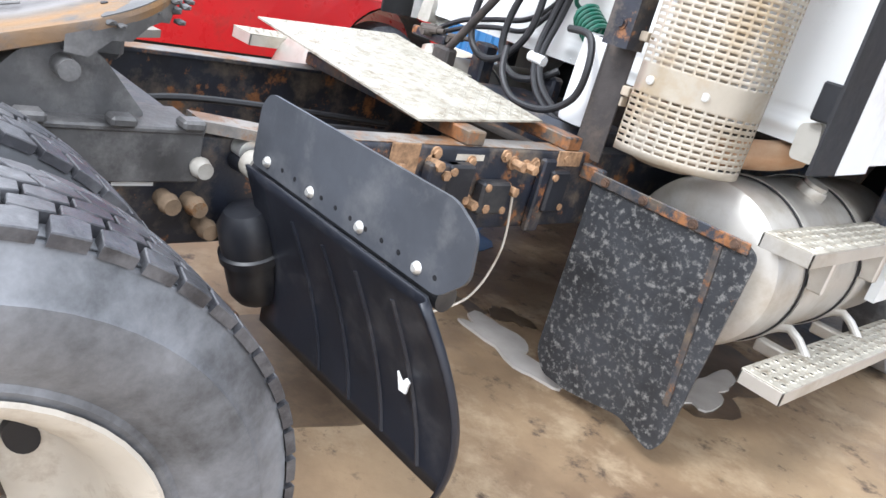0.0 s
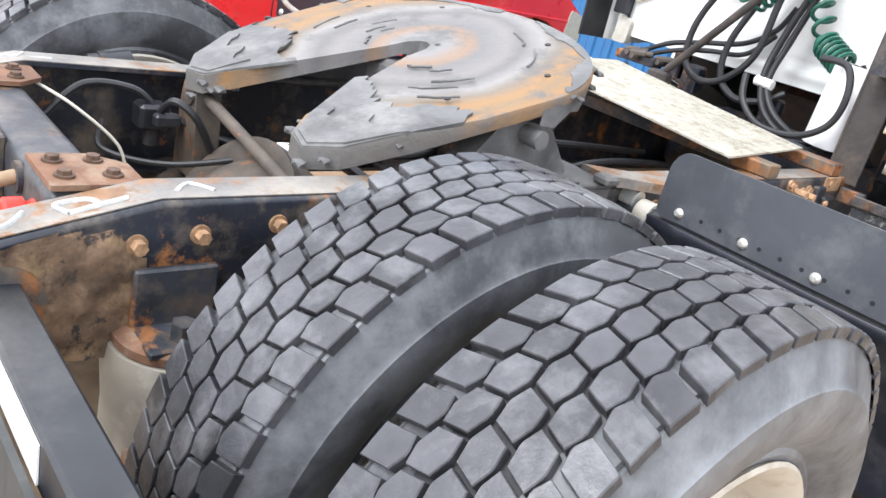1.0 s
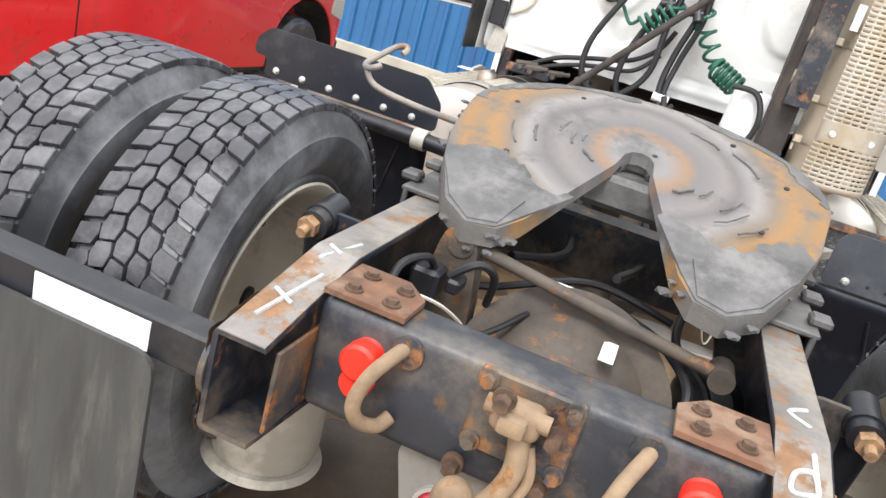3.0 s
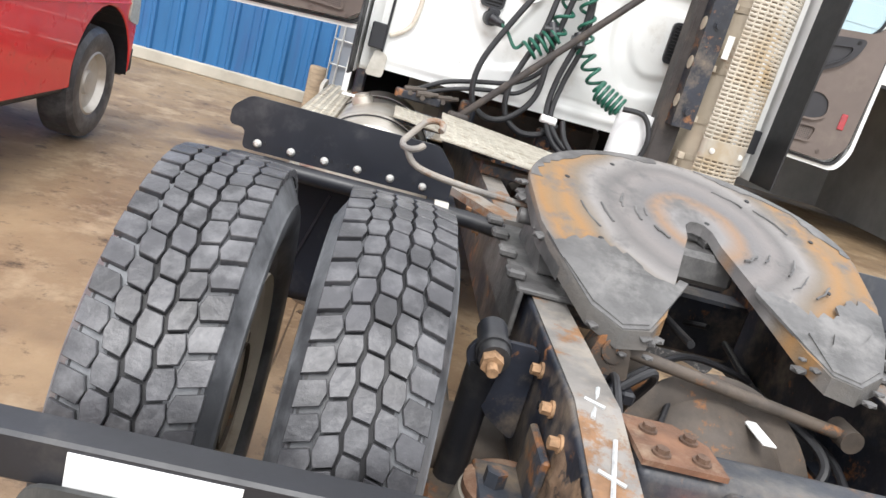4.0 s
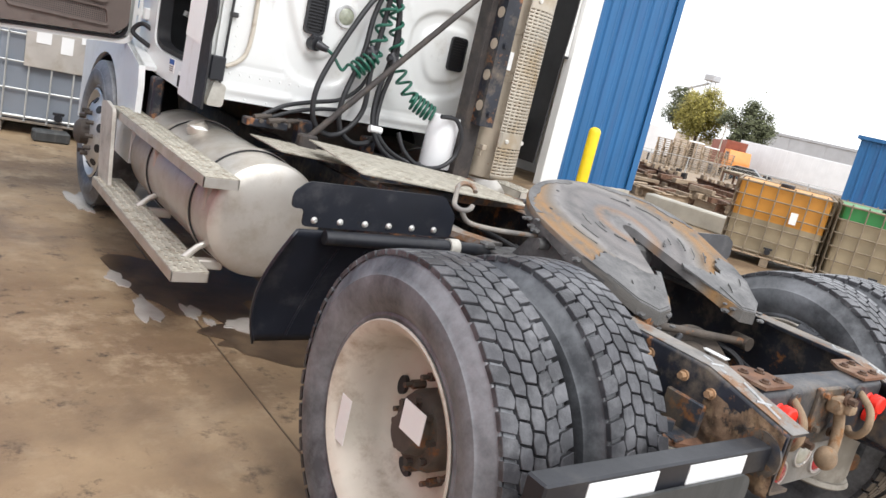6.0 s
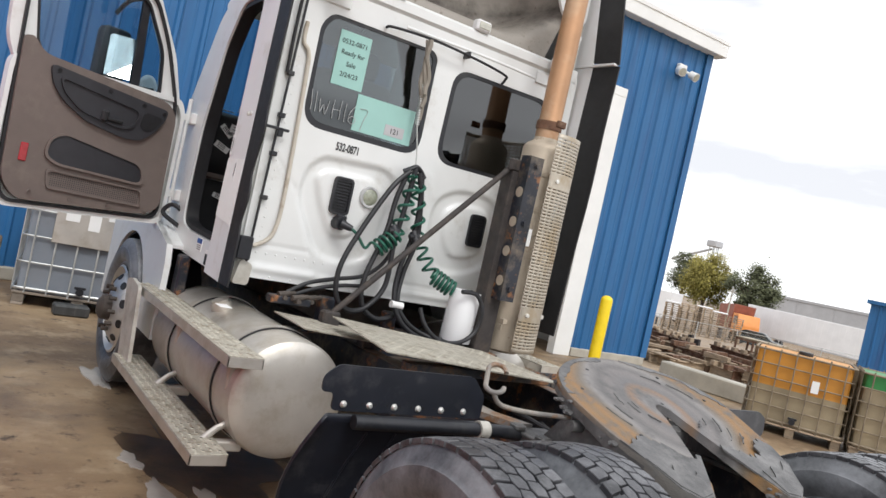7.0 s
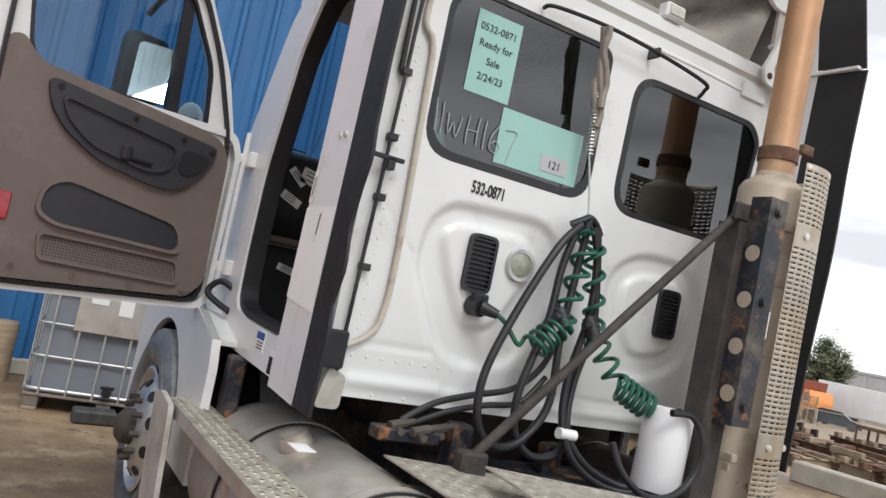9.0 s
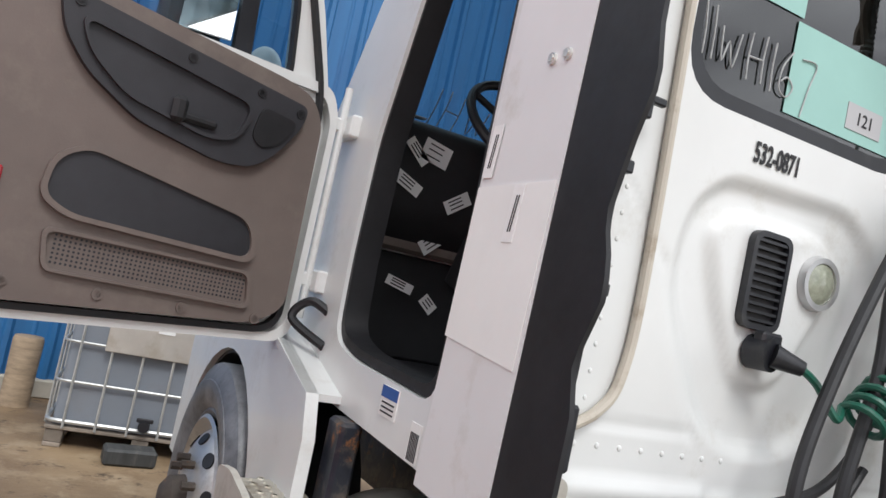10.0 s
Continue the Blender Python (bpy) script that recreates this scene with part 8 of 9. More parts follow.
box(inner, (1.5, 5.0, -0.01), (7.2, 5.1, 4.6))
box(inner, (1.4, 0.16, -0.01), (1.5, 5.1, 4.6))
box(inner, (7.2, 0.16, -0.01), (7.3, 5.1, 4.6))
box(inner, (1.4, 0.16, 4.6), (7.3, 5.1, 4.7))
part("bay", inner, M["dark_room"], wall_north, "dark inside of the workshop bay")
door = thing("door_1", "white sectional overhead door, part raised, in a blue wall", "overhead door", kind="structure")
door.matrix_world = wall_m
for k in range(5):
    z0 = 2.02 + k * 0.46
    part("door_panel", B(((2.55, 0.03, z0), (6.15, 0.07, z0 + 0.452)), ((2.7, 0.022, z0 + 0.1), (6.0, 0.03, z0 + 0.35)), bevel=0.006), M["white_trim"], door)
part("seal", B(((2.55, 0.025, 1.985), (6.15, 0.075, 2.019))), M["black_rubber"], door, "black rubber bottom seal")

wall_east = thing("wall_east", "blue ribbed steel gable wall", "wall", kind="structure")
wall_east.matrix_world = wall_m @ Matrix.Translation((CORNER, 0.12, 0)) @ Matrix.Rotation(radians(90), 4, "Z")
for k in range(9):
    part("panel", ribbed(bmesh.new(), k * 1.83, k * 1.83 + 1.826, 0.14, EAVE, pitch=0.305), M["blue_wall"], wall_east, smooth=False)
part("base", B(((0, -0.05, -0.8), (16.4, 0.1, 0.14)), bevel=0.01), M["concrete"], wall_east)
part("fascia", B(((0.12, -0.2, EAVE), (16.4, 0.05, EAVE + 0.26)), bevel=0.008), M["white_trim"], wall_east, "white eave trim")
roof = part("roof", B(((-14, 0.02, EAVE + 0.24), (CORNER + 0.1, 16.5, EAVE + 0.3))), M["grey_roof"])
tagged(roof, "pale metal roof sheet of the blue building", "roof", kind="structure")
roof.matrix_world = wall_m

lamp = thing("security_lamp", "white twin-head security lamp on a blue steel wall", "lamp")
lamp.matrix_world = wall_m @ Matrix.Translation((7.55, -0.03, 4.98))
part("mount", B(((-0.09, -0.06, -0.09), (0.09, 0.02, 0.09)), bevel=0.012), M["white_trim"], lamp)
for s in (-1, 1):
    lb = bmesh.new()
    rod(lb, (s * 0.06, -0.06, -0.02), (s * 0.15, -0.14, -0.05), 0.02, 10)
    rod(lb, (s * 0.15, -0.10, -0.04), (s * 0.17, -0.22, -0.1), 0.06, 16, 0.075)
    hd = part("lamp_head", lb, M["white_trim"], lamp)
    part("lens", R((s * 0.17, -0.22, -0.1), (s * 0.171, -0.225, -0.103), 0.066, 16), M["clear_lens"], hd)

bol = thing("bollard", "yellow painted steel bollard with a domed top beside the bay", "bollard", at=(5.85, 6.35, 0))
bm = bmesh.new()
lathe(bm, [(0.0001, 0), (0.085, 0), (0.085, 1.04), (0.08, 1.075), (0.06, 1.1), (0.03, 1.115), (0.0001, 1.118)], Matrix.Identity(4), 28)
part("post", bm, M["yellow"], bol)
bm = bmesh.new()
lathe(bm, [(0.088, 0.0), (0.15, 0.0), (0.13, 0.03), (0.088, 0.04)], Matrix.Identity(4), 24)
part("footing", bm, M["concrete"], bol)


# ---- bulk containers ----
def pallet(parent, w, d, wood):
    for k in range(5):
        y0 = -d / 2 + k * (d - 0.12) / 4
        part("slat", B(((-w / 2, y0, 0.105), (w / 2, y0 + 0.12, 0.128)), bevel=0.004), wood, parent)
    for k in (-1, 0, 1):
        part("runner", B(((k * (w / 2 - 0.06) - 0.05, -d / 2, 0.0), (k * (w / 2 - 0.06) + 0.05, d / 2, 0.025)), bevel=0.004), wood, parent)
        for j in (-1, 0, 1):
            part("block", B(((k * (w / 2 - 0.06) - 0.05, j * (d / 2 - 0.07) - 0.06, 0.025), (k * (w / 2 - 0.06) + 0.05, j * (d / 2 - 0.07) + 0.06, 0.105)), bevel=0.005), wood, parent)


def tote(label, m, w, d, h, low, up, split, cage, wood, rows=5, cols=6, placard=False):
    t = thing("bulk_container", label, "container", "bulk containers in the yard")
    t.matrix_world = m
    pallet(t, w, d, wood)

    def shell(z0, z1, inset):
        pts = rounded([(-w / 2 + 0.03 + inset, -d / 2 + 0.03 + inset), (w / 2 - 0.03 - inset, -d / 2 + 0.03 + inset), (w / 2 - 0.03 - inset, d / 2 - 0.03 - inset), (-w / 2 + 0.03 + inset, d / 2 - 0.03 - inset)], 0.05, 4)
        return slab(pts, "z", z0, z1)
    part("tank", shell(0.135, split, 0.0), low, t)
    if up is not None:
        part("tank_top", shell(split, h - 0.03, 0.0), up, t, "upper part of the plastic tank")
    bm = bmesh.new()
    lathe(bm, [(0.0001, 0), (0.085, 0), (0.085, 0.035), (0.075, 0.045), (0.0001, 0.045)], Matrix.Translation((0, 0, h - 0.03)), 24)
    part("cap", bm, M["black_plastic"], t)
    r = 0.009
    for k in range(rows + 1):
        z = 0.16 + k * (h - 0.19) / rows
        c = bmesh.new()
        loop = rounded([(-w / 2, -d / 2), (w / 2, -d / 2), (w / 2, d / 2), (-w / 2, d / 2)], 0.07, 4)
        tube(c, [(a, b, z) for a, b in loop + loop[:1]], r * (1.5 if k in (0, rows) else 1), 6, raw=True)
        part("cage_bar", c, cage, t)
    for s in (-1, 1):
        for k in range(cols):
            x = -w / 2 + 0.1 + k * (w - 0.2) / (cols - 1)
            part("cage_bar", R((x, s * (d / 2 + 0.008), 0.12), (x, s * (d / 2 + 0.008), h), r, 6), cage, t)
        for k in range(cols - 1):
            y = -d / 2 + 0.1 + k * (d - 0.2) / (cols - 2)
            part("cage_bar", R((s * (w / 2 + 0.008), y, 0.12), (s * (w / 2 + 0.008), y, h), r, 6), cage, t)
    bm = bmesh.new()
    rod(bm, (0, -d / 2 + 0.05, 0.2), (0, -d / 2 - 0.06, 0.2), 0.035, 14)
    box(bm, (-0.05, -d / 2 - 0.05, 0.225), (0.05, -d / 2 - 0.03, 0.25), 0.005)
    part("valve", bm, M["black_plastic"], t)
    return t


def facing(p0, p1, d):
    """Front bottom edge from p0 to p1, body going back by d."""
    p0, p1 = Vector((*p0, 0)), Vector((*p1, 0))
    u = (p1 - p0).normalized()
    v = Vector((-u.y, u.x, 0))
    c = (p0 + p1) / 2 + v * d / 2
    return Matrix(((u.x, v.x, 0, c.x), (u.y, v.y, 0, c.y), (0, 0, 1, 0), (0, 0, 0, 1))), (p1 - p0).length


tm, tw = facing((-1.53, 6.45), (-0.43, 6.28), 1.0)
grey = tote("grey plastic bulk container in a galvanised cage on a wooden pallet", tm, tw, 1.0, 1.16, M["poly"], None, 1.13, M["cage"], M["grey_wood"], rows=4, cols=6)
pl = part("placard", B(((-0.32, -0.53, 0.62), (0.22, -0.515, 1.05)), bevel=0.004), M["alu"], grey, "grey sheet metal placard")
part("paper", B(((-0.24, -0.536, 0.84), (-0.12, -0.531, 0.99))), M["paper"], pl, "white paper notice")
part("paper", B(((-0.04, -0.536, 0.78), (0.06, -0.531, 0.93))), M["paper"], pl, "torn white paper notice")
part("paper", B(((0.12, -0.536, 0.9), (0.2, -0.531, 1.0))), M["paper"], pl, "white paper notice")
tm, tw = facing((6.11, 4.07), (6.68, 3.13), 1.0)
o1 = tote("plastic bulk container half full of orange fluid above a murky base", tm, tw, 1.0, 1.0, M["brown_poly"], M["orange_poly"], 0.55, M["cage_rusty"], M["wood"])
part("paper", B(((0.12, -0.53, 0.59), (0.2, -0.522, 0.73))), M["paper"], o1, "white paper label")
tm, tw = facing((6.62, 3.02), (7.17, 2.1), 1.0)
tote("murky brown plastic bulk container with a green upper part", tm, tw, 1.0, 1.0, M["brown_poly"], M["green_poly"], 0.8, M["cage_rusty"], M["wood"])
log = thing("timber_post", "short tan timber post standing by the blue wall", "post", at=(-1.7, 7.45, 0))
bm = bmesh.new()
lathe(bm, [(0.0001, 0), (0.1, 0), (0.098, 0.2), (0.102, 0.46), (0.094, 0.49), (0.0001, 0.5)], Matrix.Identity(4), 20)
part("shaft", bm, M["wood"], log)
chock = part("timber_block", B(((-1.2, 6.12, 0.0), (-0.9, 6.28, 0.1)), bevel=0.015), M["old_flap"])
tagged(chock, "dark timber block lying before the grey container", "block")

# ---- scrap and stacks beyond the bay ----
beam_m = Matrix.Translation((7.72, 5.55, 0)) @ Matrix.Rotation(math.atan2(-2.1, 0.3), 4, "Z")
bm = bmesh.new()
box(bm, (-1.05, 0.0, 0), (1.0, 0.28, 0.27), 0.02, beam_m)
tagged(part("concrete_barrier", bm, M["concrete"]), "cream concrete barrier beam lying on the yard", "barrier")
rnd = random.Random(41)


def scrap_frame(cx, cy, a, L, W, h, mm):
    """Low welded frame: two channels with webs, cross bars and short feet."""
    t = thing("scrap_frame", "rusty brown steel frame with cross bars, lying among scrap", "scrap frame", "scrap frames beyond the bay")
    t.matrix_world = Matrix.Translation((cx, cy, fall(cx, cy))) @ Matrix.Rotation(a, 4, "Z")
    for s in (-1, 1):
        y = s * W / 2
        ch = B(((-L / 2, y - 0.012, h), (L / 2, y + 0.012, h + 0.13)), bevel=0.003)
        box(ch, (-L / 2, y - 0.05, h + 0.13), (L / 2, y + 0.05, h + 0.147), 0.003)
        box(ch, (-L / 2, y - 0.05, h - 0.017), (L / 2, y + 0.05, h), 0.003)
        part("channel", ch, mm, t)
        for k in (-1, 1):
            part("foot", B(((k * L * 0.38 - 0.045, y - 0.045, 0), (k * L * 0.38 + 0.045, y + 0.045, max(h - 0.017, 0.02))), bevel=0.005), M["rust"], t)
    for k in range(3):
        x = -L * 0.4 + k * L * 0.4
        part("cross_bar", B(((x - 0.05, -W / 2 - 0.08, h + 0.15), (x + 0.05, W / 2 + 0.08, h + 0.15 + rnd.choice((0.03, 0.06, 0.09)))), bevel=0.005), rnd.choice((M["wood"], mm, M["rust"])), t)


for k in range(30):
    cx, cy = 8.9 + rnd.random() * 3.2, 5.2 + rnd.random() * 4.9
    if cy > 9.6 and cx < 9.0:
        continue
    scrap_frame(cx, cy, rnd.uniform(-0.35, 0.35) + 1.57 * (rnd.random() < 0.6), rnd.uniform(0.7, 1.4), rnd.uniform(0.3, 0.6), rnd.choice((0.02, 0.05, 0.1, 0.16)), M["wood"] if k % 3 else M["rust"])


def slotted_beam(p0, p1, top, label):
    """Heavy brown channel on edge with a row of pale pegs above and drilled bosses below."""
    t = thing("slotted_beam", label, "steel beam", "heavy beams beyond the bay")
    a, b = Vector((*p0, 0)), Vector((*p1, 0))
    L = (b - a).length
    t.matrix_world = Matrix.Translation((a.x, a.y, fall(a.x, a.y))) @ Matrix.Rotation(math.atan2(b.y - a.y, b.x - a.x), 4, "Z")
    web = B(((0, -0.02, top - 0.3), (L, 0.02, top)), bevel=0.005)
    box(web, (0, -0.09, top - 0.32), (L, 0.09, top - 0.295), 0.004)
    box(web, (0, -0.07, top - 0.02), (L, 0.07, top), 0.004)
    part("channel", web, M["rust"], t)
    for k in range(5):
        x = L * (0.12 + 0.19 * k)
        part("peg", B(((x - 0.05, -0.06, top), (x + 0.05, 0.05, top + rnd.uniform(0.05, 0.1))), bevel=0.008), M["wood"], t)
        part("boss", R((x - 0.03, -0.095, top - 0.25), (x - 0.03, -0.02, top - 0.25), 0.024, 10), M["concrete"], t)
    for x in (0.06, L - 0.06):
        part("foot", B(((x - 0.06, -0.1, 0), (x + 0.06, 0.1, top - 0.32)), bevel=0.006), M["rust"], t)
    fin = slab([(L + 0.02, 0.02), (L + 0.2, 0.02), (L + 0.12, top + 0.12), (L - 0.02, top + 0.1)], "y", -0.05, 0.0)
    part("fin", fin, M["brown_steel"], t, "dark upright fin plate")


slotted_beam((11.6, 10.2), (11.2, 8.75), 0.46, "heavy rusty beam with pale pegs lying in the yard")
slotted_beam((11.5, 8.6), (11.3, 7.35), 0.46, "heavy rusty beam with drilled bosses lying in the yard")
slotted_beam((12.9, 11.4), (12.6, 10.0), 0.5, "heavy rusty beam lying behind others in the yard")
rack = thing("steel_rack", "low brown steel rack with open rails beyond the scrap", "rack")
rack.matrix_world = Matrix.Translation((13.0, 8.3, fall(13.0, 8.3))) @ Matrix.Rotation(radians(-80), 4, "Z")
for z in (0.4, 0.66):
    for y in (-0.3, 0.3):
        part("rail", B(((-0.6, y - 0.02, z), (0.6, y + 0.02, z + 0.045)), bevel=0.004), M["rust"], rack)
for x in (-0.58, -0.2, 0.2, 0.58):
    for y in (-0.3, 0.3):
        part("upright", B(((x - 0.02, y - 0.018, 0), (x + 0.02, y + 0.018, 0.66)), bevel=0.003), M["rust"], rack)
part("shelf", B(((-0.6, -0.32, 0.706), (0.3, 0.32, 0.735)), bevel=0.004), M["brown_poly"], rack)
first = thing("wooden_pallet", "weathered brown wooden pallet in a stack", "pallet", "stacked pallets")
pallet(first, 1.2, 1.0, M["wood"])
made = 0
across = Vector((0.57, -0.82, 0))
for k, n in ((-2, 13), (-1, 14), (0, 14), (1, 13), (2, 12)):
    for dy in (0, 1.15):
        sx, sy = 52.0 + 1.27 * k * across.x + 0.82 * dy, 39.4 + 1.27 * k * across.y + 0.57 * dy
        for j in range(n if dy == 0 else n - 4):
            m = Matrix.Translation((sx + rnd.uniform(-0.03, 0.03), sy + rnd.uniform(-0.03, 0.03), fall(sx, sy) + j * 0.168)) @ Matrix.Rotation(radians(-55) + rnd.uniform(-0.02, 0.02), 4, "Z") @ Matrix.Diagonal((1, 1, 1.3, 1))
            if made == 0:
                first.matrix_world = m
            else:
                copy_thing(first, m)
            made += 1
    if k in (-2, 0, 1):
        top = fall(52, 39.4) + n * 0.168 + 0.03
        sh = part("plastic_sheet", B(((-0.6, -0.5, top), (0.6, 0.5, top + 0.12)), bevel=0.04), M["trailer"])
        sh.matrix_world = Matrix.Translation((52.0 + 1.27 * k * across.x, 39.4 + 1.27 * k * across.y, 0)) @ Matrix.Rotation(radians(-55), 4, "Z")
        tagged(sh, "white plastic sheet bundled on top of a pallet stack", "sheet")

fence = thing("fence", "galvanised chain-link fence on steel posts along the yard", "fence")
f0, f1 = Vector((36.0, 33.5, fall(36.0, 33.5))), Vector((46.0, 17.5, fall(46.0, 17.5)))
for k in range(9):
    p = f0.lerp(f1, k / 8)
    part("post", R(p, p + Vector((0, 0, 1.05)), 0.03, 8), M["cage"], fence)
part("top_rail", R(f0 + Vector((0, 0, 1.02)), f1 + Vector((0, 0, 1.02)), 0.018, 6), M["cage"], fence)
wires = bmesh.new()
u = (f1 - f0).normalized()
for k in range(130):
    for s in (-1, 1):
        c = f0.lerp(f1, (k + 0.5) / 130)
        a, b = c - u * 0.5 * s, c + u * 0.5 * s
        pa, pb = a + Vector((0, 0, 0.02)), b + Vector((0, 0, 1.01))
        wires.faces.new([wires.verts.new(q) for q in (pa - u * 0.003, pa + u * 0.003, pb + u * 0.003, pb - u * 0.003)])
wire = part("mesh_wire", wires, M["cage"], fence, "thin chain-link wire")


# ---- distance ----
def ashlar(name, label, a, b, material, roof_h, roof_material):
    h = thing(name, label, "building")
    part("wall", B((a, b)), material, h)
    part("roof", B(((a[0] - 0.2, a[1] - 0.2, b[2]), (b[0] + 0.2, b[1] + 0.2, b[2] + roof_h)), bevel=0.03), roof_material, h)
    return h


g = ashlar("warehouse", "long pale grey warehouse far behind the yard", (118, 20, -3.5), (140, 79, 3.3), M["grey_roof"], 0.45, M["grey_roof"])
for k in range(9):
    part("wall_panel", B(((117.93, 20.5 + k * 6.4, -3.4), (118.01, 26.6 + k * 6.4, 3.2))), M["grey_roof"], g)
side_building = thing("blue_building", "low blue ribbed steel building beyond the containers", "building")
side_building.matrix_world = Matrix.Translation((19.5, 9.7, 0)) @ Matrix.Rotation(radians(-68), 4, "Z")
for k in range(5):
    part("panel", ribbed(bmesh.new(), k * 1.2, k * 1.2 + 1.19, 0.0, 2.15, pitch=0.3), M["blue_wall"], side_building, smooth=False)
part("roof", B(((-0.1, -0.1, 2.15), (6.1, 4.0, 2.25))), M["blue_wall"], side_building)
part("body", B(((0, 0.055, 0), (6.0, 3.9, 2.148))), M["blue_wall"], side_building)


def trailer(x, y, turn, L, label):
    t = thing("box_trailer", label, "trailer", "parked trailers")
    t.matrix_world = Matrix.Translation((x, y, fall(x, y))) @ Matrix.Rotation(turn, 4, "Z")
    body = part("body", B(((-L / 2, -1.25, 1.1), (L / 2, 1.25, 4.05)), bevel=0.03), M["trailer"], t)
    for k in range(int(L / 0.6)):
        part("side_post", B(((-L / 2 + 0.3 + k * 0.6, -1.262, 1.15), (-L / 2 + 0.34 + k * 0.6, -1.25, 4.0))), M["trailer"], body)
    part("rail", B(((-L / 2, -1.27, 0.98), (L / 2, 1.27, 1.1))), M["grey_roof"], t)
    for xx in (-L * 0.4, -L * 0.31):
        for s in (-1, 1):
            wb = bmesh.new()
            lathe(wb, [(0.0001, -0.25), (0.3, -0.25), (0.48, -0.22), (0.5, 0), (0.48, 0.22), (0.3, 0.25), (0.0001, 0.25)], Matrix.Translation((xx, s * 0.98, 0.5)) @ Matrix.Rotation(radians(90), 4, "X"), 20)
            part("wheel", wb, M["rubber"], t)
    for s in (-1, 1):
        part("landing_leg", B(((L * 0.28, s * 0.6 - 0.07, 0), (L * 0.28 + 0.14, s * 0.6 + 0.07, 1.0))), M["frame"], t)


trailer(74.8, 42.2, radians(-90), 16.0, "white box trailer parked beyond the fence")
trailer(68.0, 59.5, radians(-80), 7.5, "short white box trailer parked by the pallet stacks")
lorry = thing("tipper_lorry", "red-brown tipper lorry with an orange cab, parked beyond the pallets", "lorry")
lorry.matrix_world = Matrix.Translation((69.0, 47.8, fall(69.0, 47.8))) @ Matrix.Rotation(radians(-125), 4, "Z")
part("tipper_body", slab(rounded([(-3.2, 1.2), (0.6, 1.2), (1.1, 3.9), (-3.2, 3.6)], 0.08, 3), "y", -1.1, 1.1), M["rust_red"], lorry)
part("cab", slab(rounded([(1.2, 0.7), (3.0, 0.7), (3.0, 1.9), (2.6, 3.0), (1.2, 3.0)], 0.12, 3), "y", -1.1, 1.1), M["orange_paint"], lorry, "orange lorry cab")
part("cab_window", slab(rounded([(1.5, 1.95), (2.75, 1.95), (2.45, 2.75), (1.5, 2.75)], 0.06, 3), "y", -1.108, 1.108), M["glass"], lorry)
for x in (-2.4, -1.3, 2.1):
    for s in (-1, 1):
        wb = bmesh.new()
        lathe(wb, [(0.0001, -0.14), (0.3, -0.14), (0.48, -0.12), (0.5, 0), (0.48, 0.12), (0.3, 0.14), (0.0001, 0.14)], Matrix.Translation((x, s * 0.95, 0.5)) @ Matrix.Rotation(radians(90), 4, "X"), 20)
        part("wheel", wb, M["rubber"], lorry)


def far_car(x, y, turn):
    c = thing("parked_car", "dark saloon car parked beyond the fence", "car")
    c.matrix_world = Matrix.Translation((x, y, fall(x, y))) @ Matrix.Rotation(turn, 4, "Z")
    prof = rounded([(-2.1, 0.28), (2.1, 0.28), (2.15, 0.7), (1.2, 0.86), (0.6, 1.34), (-0.9, 1.36), (-1.7, 0.95), (-2.15, 0.9)], 0.12, 4)
    part("body", slab(prof, "y", -0.85, 0.85), M["dark_car"], c)
    part("side_window", slab(rounded([(-1.35, 0.93), (0.95, 0.9), (0.5, 1.26), (-0.85, 1.28)], 0.06, 3), "y", -0.858, 0.858), M["glass"], c)
    for xx in (-1.35, 1.35):
        for s in (-1, 1):
            wb = bmesh.new()
            lathe(wb, [(0.0001, -0.1), (0.3, -0.1), (0.33, 0), (0.3, 0.1), (0.0001, 0.1)], Matrix.Translation((xx, s * 0.78, 0.33)) @ Matrix.Rotation(radians(90), 4, "X"), 20)
            part("wheel", wb, M["rubber"], c)


far_car(56.0, 36.8, radians(-62))


